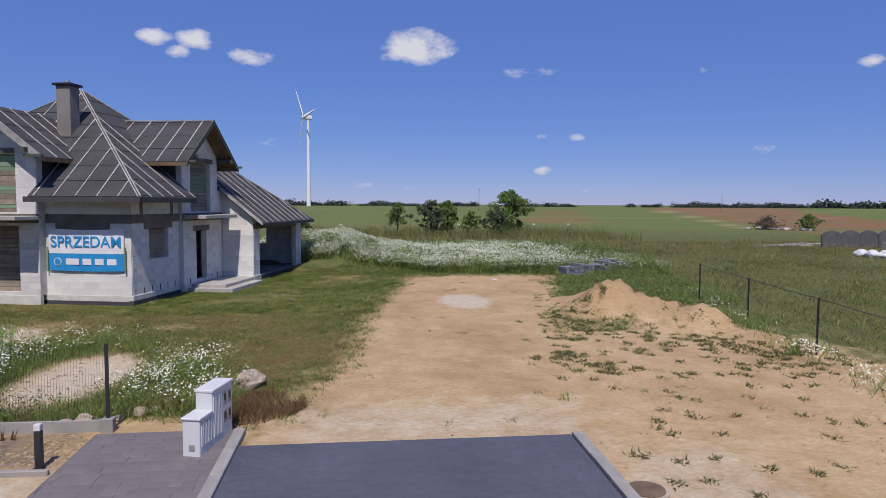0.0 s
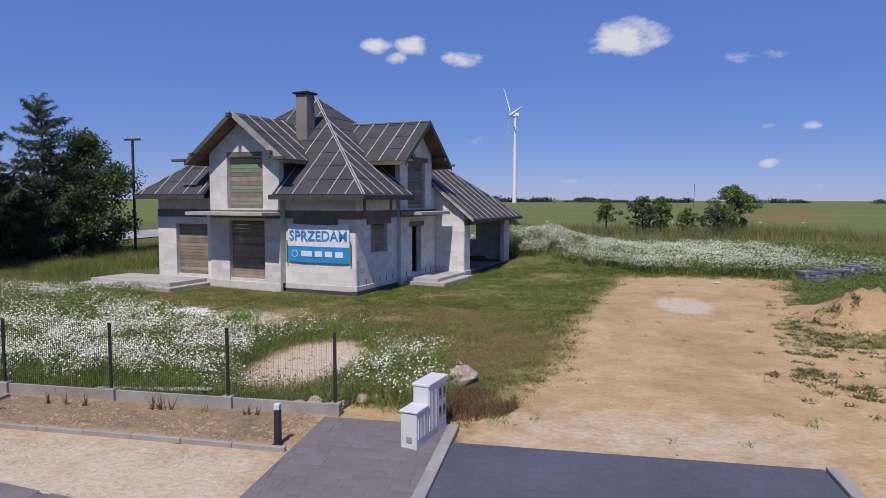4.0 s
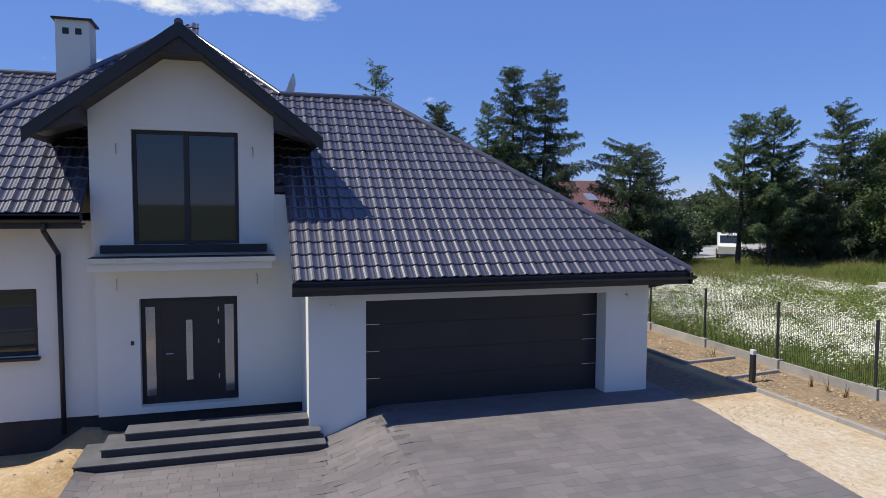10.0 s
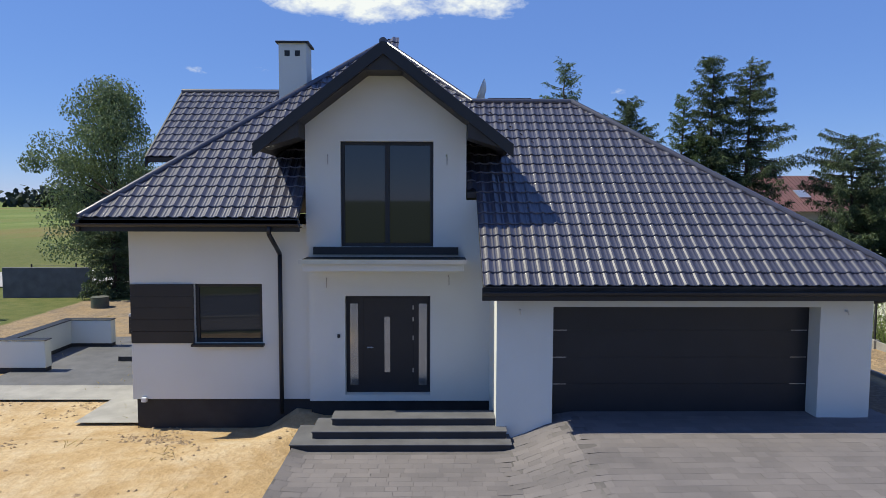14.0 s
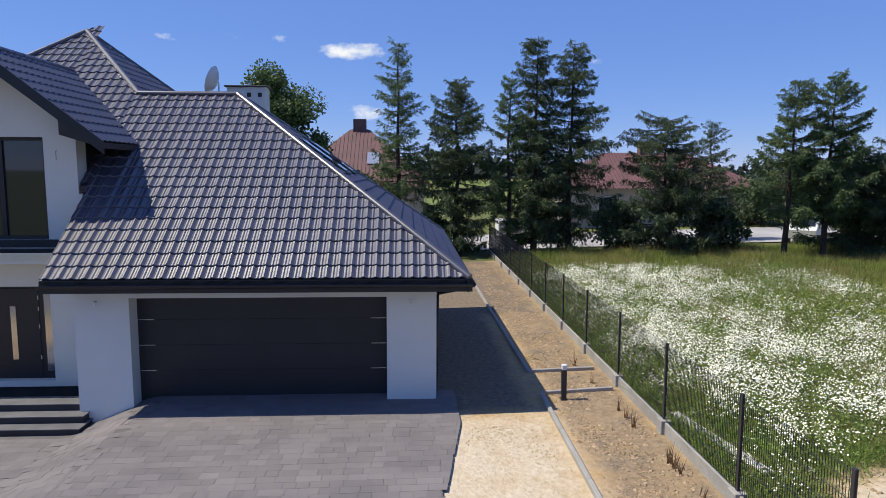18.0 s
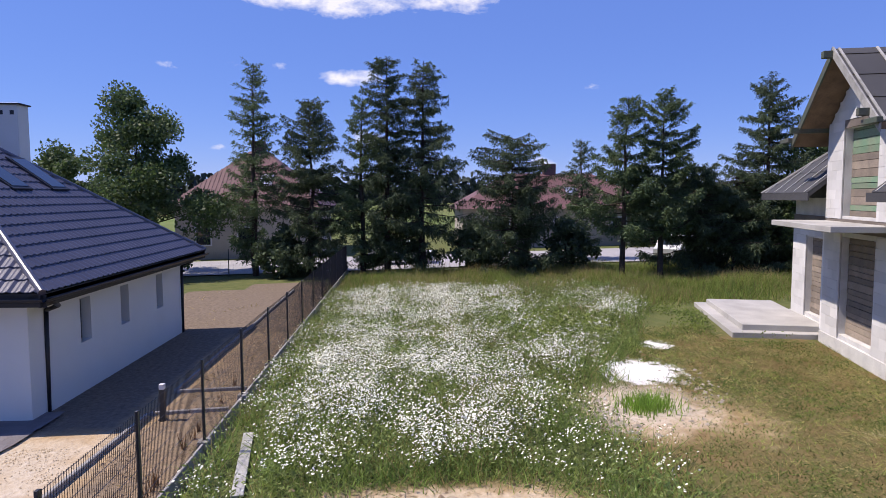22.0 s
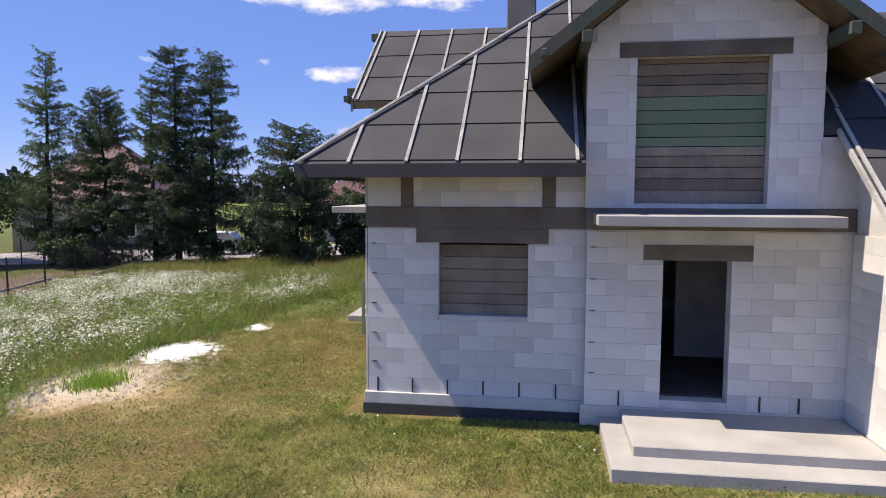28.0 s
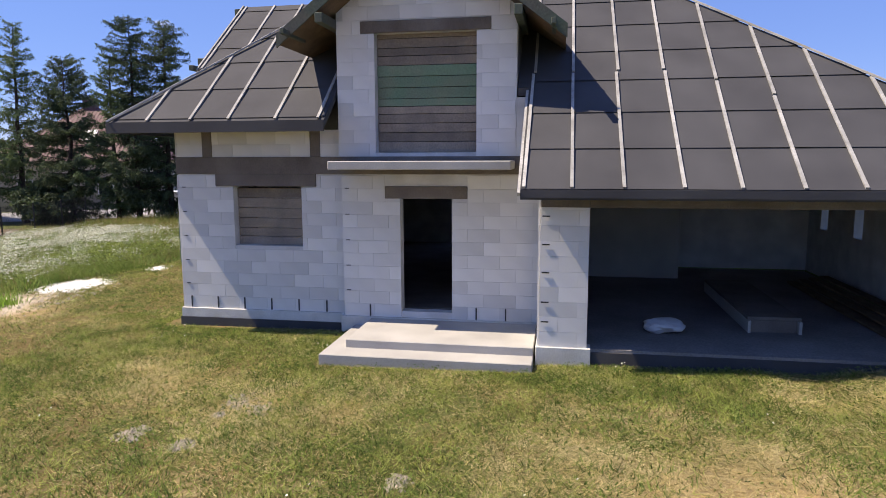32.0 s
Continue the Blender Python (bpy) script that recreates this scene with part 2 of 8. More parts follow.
M = {
    "plaster": material("plaster", (0.66, 0.675, 0.635), 0.9, 0.03, 0.7, 160, 0.25, bump_dist=0.004),
    "anthracite": material("anthracite", (0.015, 0.0155, 0.0195), 0.5, 0.12, 2.0, 60, 0.1),
    "tile": material("roof_metal", (0.060, 0.059, 0.086), 0.34, 0.10, 1.2, 30, 0.05, spec=0.9),
    "plinth": material("plinth_resin", (0.030, 0.030, 0.033), 0.8, 0.15, 3, 120, 0.4),
    "soffit": material("soffit_board", (0.035, 0.032, 0.032), 0.6, 0.15, 4, 40, 0.1),
    "glass": glass("window_glass"),
    "mirror_glass": material("mirror_glass", (0.46, 0.47, 0.47), 0.12, 0.03, 2, 30, 0.0, metal=0.75),
    "white_metal": material("steel_strip", (0.62, 0.62, 0.62), 0.3, 0.04, 3, 50, 0.02, metal=0.8),
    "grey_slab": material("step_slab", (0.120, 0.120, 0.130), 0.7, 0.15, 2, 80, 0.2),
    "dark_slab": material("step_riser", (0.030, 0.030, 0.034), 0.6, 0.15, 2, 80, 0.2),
    "block": material("aerated_concrete", (0.70, 0.69, 0.665), 0.92, 0.05, 1.3, 90, 0.3, per_object=0.13, per_island=0.13),
    "joint": material("thin_mortar", (0.655, 0.645, 0.62), 0.95, 0.12, 2, 60, 0.3),
    "concrete": material("cast_concrete", (0.19, 0.162, 0.14), 0.9, 0.2, 1.6, 45, 0.4, hue=(0.115, 0.094, 0.078)),
    "floor_screed": material("floor_screed", (0.25, 0.235, 0.22), 0.9, 0.2, 0.9, 30, 0.3, hue=(0.17, 0.155, 0.145)),
    "light_concrete": material("light_concrete", (0.45, 0.435, 0.405), 0.9, 0.12, 1.1, 50, 0.3),
    "mesh_plaster": material("meshed_plaster", (0.62, 0.61, 0.57), 0.9, 0.10, 2.5, 40, 0.5, hue=(0.48, 0.47, 0.44)),
    "felt": material("roofing_felt", (0.062, 0.062, 0.066), 0.88, 0.18, 1.0, 120, 0.4, hue=(0.042, 0.042, 0.046)),
    "batten": material("weathered_batten", (0.46, 0.45, 0.42), 0.85, 0.18, 3, 30, 0.3, per_object=0.2),
    "rafter": material("impregnated_timber", (0.055, 0.085, 0.060), 0.8, 0.25, 2, 30, 0.3, hue=(0.09, 0.085, 0.07)),
    "oldwood": material("bare_timber", (0.19, 0.125, 0.075), 0.85, 0.2, 3, 30, 0.3),
    "board": material("weathered_board", (0.30, 0.245, 0.19), 0.88, 0.2, 2.5, 35, 0.35, hue=(0.20, 0.165, 0.135), per_object=0.3),
    "green_board": material("green_board", (0.15, 0.26, 0.165), 0.88, 0.2, 2.5, 35, 0.35, hue=(0.21, 0.25, 0.17), per_object=0.3),
    "paver": material("paver", (0.180, 0.162, 0.164), 0.85, 0.10, 0.9, 90, 0.3, hue=(0.138, 0.126, 0.132), per_object=0.10, per_island=0.13),
    "kerb": material("kerb_concrete", (0.34, 0.325, 0.305), 0.9, 0.12, 2, 60, 0.3, per_object=0.08),
    "asphalt": material("asphalt", (0.055, 0.060, 0.072), 0.85, 0.12, 0.7, 150, 0.4, hue=(0.045, 0.049, 0.058)),
    "postmetal": material("graphite_steel", (0.025, 0.026, 0.03), 0.45, 0.08, 4, 40, 0.05),
    "white_plastic": material("cabinet_plastic", (0.62, 0.63, 0.64), 0.5, 0.03, 2, 60, 0.05),
    "bark": material("bark", (0.075, 0.055, 0.042), 0.95, 0.3, 4, 25, 0.6),
    "needle": material("needles", (0.095, 0.135, 0.062), 0.75, 0.2, 0.8, 6, 0.0, hue=(0.055, 0.085, 0.042), per_island=0.35),
    "larch": material("larch_needles", (0.125, 0.175, 0.075), 0.75, 0.2, 0.8, 6, 0.0, hue=(0.09, 0.145, 0.06), per_island=0.35),
    "leaf": material("leaves", (0.105, 0.155, 0.052), 0.6, 0.2, 0.8, 6, 0.0, hue=(0.08, 0.135, 0.042), per_island=0.35),
    "birch_leaf": material("birch_leaves", (0.17, 0.23, 0.11), 0.6, 0.2, 0.8, 6, 0.0, hue=(0.11, 0.16, 0.07), per_island=0.35),
    "clay_roof": material("clay_tiles", (0.155, 0.072, 0.070), 0.7, 0.15, 1.0, 14, 0.2, hue=(0.11, 0.055, 0.054)),
    "far_wall": material("far_render", (0.42, 0.38, 0.32), 0.9, 0.08, 0.6, 20, 0.1),
    "turbine": material("turbine_white", (0.78, 0.78, 0.78), 0.5, 0.02, 0.05, 0.5, 0.0),
    "rock": material("field_stone", (0.44, 0.36, 0.28), 0.9, 0.2, 5, 40, 0.5, hue=(0.30, 0.24, 0.19)),
}


def leafy(mat, share=0.5):
    """Let light through thin leaves and blades."""
    nt = mat.node_tree
    bsdf = nt.nodes["Principled BSDF"]
    thin, blend = nt.nodes.new("ShaderNodeBsdfTranslucent"), nt.nodes.new("ShaderNodeMixShader")
    blend.inputs[0].default_value = share
    nt.links.new(bsdf.inputs["Base Color"].links[0].from_socket, thin.inputs["Color"])
    nt.links.new(bsdf.outputs[0], blend.inputs[1])
    nt.links.new(thin.outputs[0], blend.inputs[2])
    nt.links.new(blend.outputs[0], nt.nodes["Material Output"].inputs[0])
    return mat


for key in ("needle", "larch", "leaf", "birch_leaf"):
    leafy(M[key], 0.32)

# ---- mesh helpers ----


def part(name, bm, mat, parent=None, label="", smooth=False):
    me = bpy.data.meshes.new(name)
    bmesh.ops.recalc_face_normals(bm, faces=bm.faces)
    bm.to_mesh(me)
    bm.free()
    me.materials.append(mat)
    if smooth:
        me.polygons.foreach_set("use_smooth", [True] * len(me.polygons))
    ob = new(name, me)
    ob.parent = parent
    if label:
        ob["label"] = label
    return ob


def raw(name, verts, faces, mat, parent=None, smooth=False):
    """A mesh of numpy points and equal-sided faces."""
    me = bpy.data.meshes.new(name)
    verts, faces = np.asarray(verts, np.float32), np.asarray(faces, np.int32)
    n, k = faces.shape
    me.vertices.add(len(verts))
    me.vertices.foreach_set("co", verts.ravel())
    me.loops.add(n * k)
    me.loops.foreach_set("vertex_index", faces.ravel())
    me.polygons.add(n)
    me.polygons.foreach_set("loop_start", np.arange(0, n * k, k, dtype=np.int32))
    me.update(calc_edges=True)
    me.validate()
    me.polygons.foreach_set("use_smooth", [smooth] * n)
    me.materials.append(mat)
    ob = new(name, me)
    ob.parent = parent
    return ob


def empty(name, m, label="", category="", group="", kind=""):
    ob = new(name)
    ob.empty_display_size = 0.3
    ob.matrix_basis = m
    return tagged(ob, label, category, group, kind)


def box(bm, x0, x1, y0, y1, z0, z1, bevel=0.0):
    vs = [bm.verts.new((x, y, z)) for x in (x0, x1) for y in (y0, y1) for z in (z0, z1)]
    fs = [bm.faces.new([vs[i] for i in q]) for q in ((0, 1, 3, 2), (4, 6, 7, 5), (0, 4, 5, 1), (2, 3, 7, 6), (0, 2, 6, 4), (1, 5, 7, 3))]
    if bevel:
        es = list({e for f in fs for e in f.edges})
        bmesh.ops.bevel(bm, geom=es, offset=bevel, segments=1, affect="EDGES")
    return bm


def bx(x0, x1, y0, y1, z0, z1, bevel=0.0):
    return box(bmesh.new(), x0, x1, y0, y1, z0, z1, bevel)


def tube(bm, a, b, r0, r1=None, sides=10, caps=True):
    a, b = Vector(a), Vector(b)
    turn = (b - a).to_track_quat("Z", "Y").to_matrix()
    rings = []
    for p, r in ((a, r0), (b, r0 if r1 is None else r1)):
        rings.append([bm.verts.new(p + turn @ Vector((r * math.cos(t), r * math.sin(t), 0))) for t in np.linspace(0, 2 * math.pi, sides, endpoint=False)])
    for i in range(sides):
        bm.faces.new((rings[0][i], rings[0][(i + 1) % sides], rings[1][(i + 1) % sides], rings[1][i]))
    if caps:
        bm.faces.new(rings[0][::-1])
        bm.faces.new(rings[1])
    return bm


def path_tube(points, r, sides=8):
    bm = bmesh.new()
    for a, b in zip(points, points[1:]):
        tube(bm, a, b, r, r, sides)
    return bm


def prism(outline, axis, at0, at1):
    """A slab between two planes across axis x or y, with an outline of (other, z)."""
    bm = bmesh.new()
    def p(o, z, a):
        return (a, o, z) if axis == "x" else (o, a, z)
    lo = [bm.verts.new(p(o, z, at0)) for o, z in outline]
    hi = [bm.verts.new(p(o, z, at1)) for o, z in outline]
    bm.faces.new(lo)
    bm.faces.new(hi[::-1])
    for i in range(len(lo)):
        j = (i + 1) % len(lo)
        bm.faces.new((lo[i], hi[i], hi[j], lo[j]))
    return bm


def wall(axis, plane, thick, span, z0, z1, holes=()):
    """A wall with openings through it. axis: the way across it; plane: its outer face; thick: inwards, signed."""
    bm = bmesh.new()
    cuts = sorted({span[0], span[1], *[h[0] for h in holes], *[h[1] for h in holes]})
    rows = sorted({z0, z1, *[min(max(z, z0), z1) for h in holes for z in h[2:4]]})
    lo, hi = sorted((plane, plane + thick))
    for a, b in zip(cuts, cuts[1:]):
        for c, d in zip(rows, rows[1:]):
            if not any(h[0] <= a + 1e-6 and h[1] >= b - 1e-6 and h[2] <= c + 1e-6 and h[3] >= d - 1e-6 for h in holes):
                box(bm, *((lo, hi, a, b) if axis == "x" else (a, b, lo, hi)), c, d)
    bmesh.ops.remove_doubles(bm, verts=bm.verts, dist=1e-5)
    bm.verts.index_update()
    twins = {}
    for f in bm.faces:
        twins.setdefault(frozenset(v.index for v in f.verts), []).append(f)
    bmesh.ops.delete(bm, geom=[f for pair in twins.values() if len(pair) > 1 for f in pair], context="FACES_ONLY")
    return bm


def ground_z(x, y):
    """The plot rises gently to the north and runs out level."""
    x, y = np.asarray(x, float), np.asarray(y, float)
    z = 0.025 * (np.clip(y, -30, 46) - 11)
    yard = np.clip((-10.2 - x) / 1.5, 0, 1) * np.clip((-0.15 - y) / 0.7, 0, 1) * np.clip((x + 36) / 8, 0, 1)
    z = z * (1 - yard) - 0.74 * yard
    lo_y = np.clip((y - 3.9) / 1.5, 0, 1)
    level = -0.43 + 0.43 * lo_y * lo_y * (3 - 2 * lo_y)
    by_house = np.clip((-5.2 - x) / 3.8, 0, 1) * np.clip((y + 0.15) / 0.6, 0, 1) * np.clip((11.0 - y) / 0.8, 0, 1) * np.clip((x + 20) / 3, 0, 1)
    z = z * (1 - by_house) + level * by_house
    near = np.clip((x + 17) / 5, 0, 1) * np.clip((3.5 - x) / 3, 0, 1) * np.clip((y - 22) / 5, 0, 1) * np.clip((45 - y) / 5, 0, 1)
    z = z + near * (0.41 + 0.018 * np.clip(y - 32, 0, 9) - z)
    return z + 0.03 * np.sin(x * 0.37 + 1.3) * np.sin(y * 0.31) * np.clip((y - 15) / 4, 0, 1)

# ---- ground ----
ROAD_Y = (14.0, 15.4, 19.6, 26.8, 35.0, 41.0)
ROAD_L = (-1.0, -0.5, 0.6, 1.3, 2.9, 4.6)
ROAD_R = (5.6, 5.8, 6.4, 8.4, 10.4, 11.6)
MOUNDS = ((10.3, 25.7, 0.85, 1.25), (9.5, 25.3, 0.45, 1.3), (12.25, 22.6, 0.55, 0.95), (11.5, 24.1, 0.62, 1.3), (9.4, 27.2, 0.35, 1.5), (12.9, 20.9, 0.22, 0.9), (10.6, 26.3, 0.25, 0.5), (11.9, 23.1, 0.22, 0.45))


def soft_rect(x, y, x0, x1, y0, y1, edge=0.5):
    d = np.minimum(np.minimum(x - x0, x1 - x), np.minimum(y - y0, y1 - y))
    return np.clip(d / edge * 0.5 + 0.5, 0, 1)


def soft_disc(x, y, cx, cy, rx, ry, edge=0.5):
    r = np.sqrt(((x - cx) / rx) ** 2 + ((y - cy) / ry) ** 2)
    return np.clip((1 - r) * min(rx, ry) / edge * 0.5 + 0.5, 0, 1)


def sand_at(x, y):
    s = soft_rect(x, y, -9.6, -3.4, 10.0, 15.1, 0.15)
    s = np.maximum(s, soft_rect(x, y, -31, -8.9, 10.6, 15.1, 0.15))
    s = np.maximum(s, soft_rect(x, y, -29, -18.5, 8.0, 15.1, 0.4))
    s = np.maximum(s, soft_rect(x, y, -30, -4.0, -14.0, 0.6, 0.4))
    inside = np.minimum(x - np.interp(y, ROAD_Y, ROAD_L), np.interp(y, ROAD_Y, ROAD_R) - x)
    inside = np.minimum(inside, np.minimum(y - 12.0, 36.2 - 0.06 * x - y))
    s = np.maximum(s, np.clip(inside / 1.3 * 0.5 + 0.55, 0, 1))
    s = np.maximum(s, 0.92 * soft_rect(x + 0.25 * (y - 12), y, 3.5, 16.5, 2.0, 23.8, 2.4))
    for cx, cy, h, r in MOUNDS:
        s = np.maximum(s, soft_disc(x, y, cx, cy, r * 1.25, r * 1.2, 0.9))
    s = np.maximum(s, soft_rect(x, y, -4.2, -0.4, 14.4, 15.6, 0.7))
    s = np.maximum(s, soft_disc(x, y, -5.6, 18.7, 1.5, 2.4, 0.6))
    s = np.maximum(s, 0.85 * soft_disc(x, y, -9.7, 22.9, 1.9, 1.5, 1.0))
    s = np.maximum(s, 0.62 * soft_disc(x, y, -8.9, 24.2, 1.8, 1.0, 1.0))
    s = np.maximum(s, 0.55 * soft_disc(x, y, 0.6, 29.8, 2.4, 3.0, 2.0))
    s = np.maximum(s, 0.66 * soft_disc(x, y, 0.5, 36.6, 1.4, 2.6, 1.4))
    s = np.maximum(s, 0.56 * soft_disc(x, y, -1.9, 36.2, 0.9, 1.2, 1.2))
    s = np.maximum(s, 0.6 * soft_disc(x, y, -4.9, 24.0, 0.9, 0.8, 0.8))
    return s


HEAPS = ((-0.9, 44.5, 1.0, 2.3), (-3.8, 45.5, 0.55, 2.2), (1.6, 43.4, 0.3, 1.5), (4.6, 41.5, 0.22, 2.2), (8.0, 40.2, 0.12, 2.2), (10.9, 40.0, 0.42, 1.7))


def house_plan(x, y):
    """Plan of the unfinished house from world places."""
    c, s = math.cos(radians(12.86)), math.sin(radians(12.86))
    return c * (x + 6.185) - s * (y - 33.245), s * (x + 6.185) + c * (y - 33.245)


def height_at(x, y):
    z = ground_z(x, y)
    for cx, cy, h, r in HEAPS:
        z = z + h * np.exp(-((x - cx) ** 2 + (y - cy) ** 2) / r ** 2)
    lump = np.sin(1.9 * x + 1.4 * np.sin(1.3 * y)) * np.sin(1.6 * y + 1.2 * np.sin(1.1 * x))
    z = z + 0.17 * lump * np.clip((y - 37.5) / 2, 0, 1) * np.clip((50 - y) / 3, 0, 1) * np.clip((x + 14) / 3, 0, 1) * np.clip((17 - x) / 3, 0, 1)
    for cx, cy, h, r in MOUNDS:
        d2 = ((x - cx) ** 2 + (y - cy) ** 2) / r ** 2
        z = z + h * np.exp(-d2 * 1.3) * (1 + 0.12 * np.sin(3.1 * x + 2 * y) * np.sin(2.3 * y - x) + 0.10 * np.sin(7.3 * x - 3 * y) * np.sin(6.1 * y + 2 * x))
    z = z - 0.18 * soft_disc(x, y, -6.9, 18.6, 1.9, 1.9, 1.4)
    u, v = house_plan(x, y)
    under = np.maximum(soft_rect(u, v, -7.2, 1.5, 2.2, 9.2, 0.25), soft_rect(u, v, -10.8, -0.2, -5.1, 4.3, 0.25))
    z = z - under * np.maximum(z - 0.4, 0)
    return z


def lime_at(x, y):
    return np.maximum(soft_disc(x, y, -12.2, 23.75, 1.1, 0.95, 0.4), soft_disc(x, y, -14.7, 25.05, 0.5, 0.35, 0.25))


def meadow_at(x, y):
    """Where the tall weeds with the white flowers stand."""
    m = soft_rect(x, y, -25, -5.6, 15.2, 27.0, 1.0) * (1 - soft_disc(x, y, -5.6, 18.7, 1.6, 2.5, 0.5))
    m = m * np.clip((21.75 + 0.42 * np.maximum(-9.2 - x, 0) - 0.35 * np.maximum(x + 7.6, 0) - y) / 1.2 + 0.5, 0, 1)
    m = np.maximum(m, soft_rect(x, y, -4.2, -1.6, 15.3, 17.2, 0.7) * 0.8)
    m = np.maximum(m, 0.6 * soft_rect(x, y, -8.0, -4.9, 20.6, 22.0, 0.6))
    m = np.maximum(m, 0.7 * soft_rect(x, y, -4.0, -2.6, 16.6, 19.6, 0.7))
    m = np.maximum(m, 0.6 * soft_rect(x, y, -8.5, -4.0, 15.3, 16.1, 0.3))
    bare = soft_rect(x, y - 0.17 * (x + 7.95), -9.4, -6.5, 15.42, 15.92, 0.1)
    return m * (1 - lime_at(x, y)) * (1 - bare)


def dry_at(x, y):
    """Where the grass was mown and lies as hay."""
    d = soft_rect(x, y, -16, 4.5, 16.5, 40, 2.0) * (1 - 0.45 * np.clip((y - 29.5) / 3, 0, 1))
    return np.clip(d - meadow_at(x, y) - lime_at(x, y), 0, 1)


def ground_material():
    mat = bpy.data.materials.new("ground")
    mat.use_nodes = True
    nt = mat.node_tree
    b = nt.nodes["Principled BSDF"]
    b.inputs["Roughness"].default_value = 0.95
    b.inputs["Specular IOR Level"].default_value = 0.15
    tc = nt.nodes.new("ShaderNodeTexCoord")

    def noise_at(scale, detail=4.0, rough=0.6, stretch=None):
        n = nt.nodes.new("ShaderNodeTexNoise")
        n.inputs["Scale"].default_value, n.inputs["Detail"].default_value, n.inputs["Roughness"].default_value = scale, detail, rough
        if stretch:
            mp = nt.nodes.new("ShaderNodeMapping")
            mp.inputs["Scale"].default_value = stretch
            nt.links.new(tc.outputs["Object"], mp.inputs["Vector"])
            nt.links.new(mp.outputs[0], n.inputs["Vector"])
        else:
            nt.links.new(tc.outputs["Object"], n.inputs["Vector"])
        return n.outputs["Fac"]

    def ramp(fac, *stops):
        r = nt.nodes.new("ShaderNodeValToRGB")
        while len(r.color_ramp.elements) < len(stops):
            r.color_ramp.elements.new(0.5)
        for e, (p, c) in zip(r.color_ramp.elements, stops):
            e.position, e.color = p, (*c, 1)
        nt.links.new(fac, r.inputs[0])
        return r.outputs[0]

    def mix(fac, a, b2, kind="MIX"):
        n = nt.nodes.new("ShaderNodeMix")
        n.data_type, n.blend_type = "RGBA", kind
        for sock, v in (("Factor", fac), ("A", a), ("B", b2)):
            if isinstance(v, (int, float)):
                n.inputs[sock].default_value = v
            else:
                nt.links.new(v, n.inputs[sock])
        return n.outputs["Result"]

    def attr(name):
        a = nt.nodes.new("ShaderNodeAttribute")
        a.attribute_name = name
        return a.outputs["Fac"]

    def edge(value, n, amount=0.7, sharp=0.1):
        add = nt.nodes.new("ShaderNodeMath")
        add.operation = "MULTIPLY_ADD"
        nt.links.new(n, add.inputs[0])
        add.inputs[1].default_value = amount
        nt.links.new(value, add.inputs[2])
        r = nt.nodes.new("ShaderNodeMapRange")
        mid = 0.5 + amount * 0.5
        r.inputs["From Min"].default_value, r.inputs["From Max"].default_value = mid - sharp, mid + sharp
        nt.links.new(add.outputs[0], r.inputs["Value"])
        return r.outputs[0]

    n1, n2, n3, n4 = noise_at(0.35), noise_at(1.7), noise_at(9.0), noise_at(60.0)
    grass = ramp(n2, (0.3, (0.085, 0.11, 0.034)), (0.7, (0.145, 0.15, 0.055)))
    hay = ramp(n2, (0.32, (0.22, 0.15, 0.07)), (0.5, (0.155, 0.13, 0.05)), (0.7, (0.09, 0.105, 0.032)))
    green = mix(edge(attr("dry"), n1, 0.8, 0.3), grass, hay)
    field = ramp(n1, (0.35, (0.13, 0.17, 0.042)), (0.65, (0.18, 0.205, 0.065)))
    strip = noise_at(1.0, 5.0, 0.62, (0.006, 0.028, 1.0))
    crops = ramp(strip, (0.36, (0.20, 0.135, 0.065)), (0.44, (0.15, 0.17, 0.06)), (0.55, (0.11, 0.165, 0.045)), (0.66, (0.20, 0.235, 0.09)))
    field = mix(0.65, field, crops)
    green = mix(attr("far"), green, field)
    ragged = noise_at(1.0, 6.0, 0.68, (0.035, 0.09, 1.0))
    brown = ramp(ragged, (0.34, (0.15, 0.16, 0.062)), (0.45, (0.21, 0.15, 0.07)), (0.56, (0.27, 0.125, 0.06)), (0.68, (0.36, 0.27, 0.15)))
    green = mix(edge(attr("brown"), ragged, 0.8, 0.15), green, brown)
    green = mix(edge(attr("track"), ragged, 0.5, 0.2), green, ramp(n1, (0.35, (0.33, 0.26, 0.14)), (0.65, (0.24, 0.22, 0.10))))
    sand = ramp(n2, (0.3, (0.46, 0.32, 0.17)), (0.6, (0.54, 0.39, 0.22)), (0.8, (0.59, 0.46, 0.29)))
    sand = mix(0.9, sand, ramp(n1, (0.35, (0.80, 0.76, 0.72)), (0.55, (1.0, 1.0, 1.0))), "MULTIPLY")
    sand = mix(0.9, sand, ramp(n3, (0.35, (0.86, 0.84, 0.82)), (0.6, (1.0, 1.0, 1.0))), "MULTIPLY")
    sand = mix(edge(attr("pale"), n2, 0.7, 0.25), sand, ramp(n3, (0.3, (0.47, 0.385, 0.28)), (0.7, (0.60, 0.52, 0.41))))
    # brown soil, and the shade painted into the ground north of the garage
    sand = mix(edge(attr("dirt"), n2, 0.7, 0.25), sand, ramp(n3, (0.3, (0.135, 0.105, 0.078)), (0.7, (0.25, 0.195, 0.145))))
    base = mix(edge(attr("sand"), n2, 0.65, 0.16), green, sand)
    lime = ramp(n3, (0.3, (0.72, 0.71, 0.68)), (0.7, (0.82, 0.81, 0.79)))
    base = mix(edge(attr("lime"), noise_at(3.4, 6.0, 0.7), 1.1, 0.05), base, lime)
    grain = ramp(n4, (0.25, (0.72, 0.72, 0.72)), (0.75, (1.0, 1.0, 1.0)))
    base = mix(0.8, base, grain, "MULTIPLY")
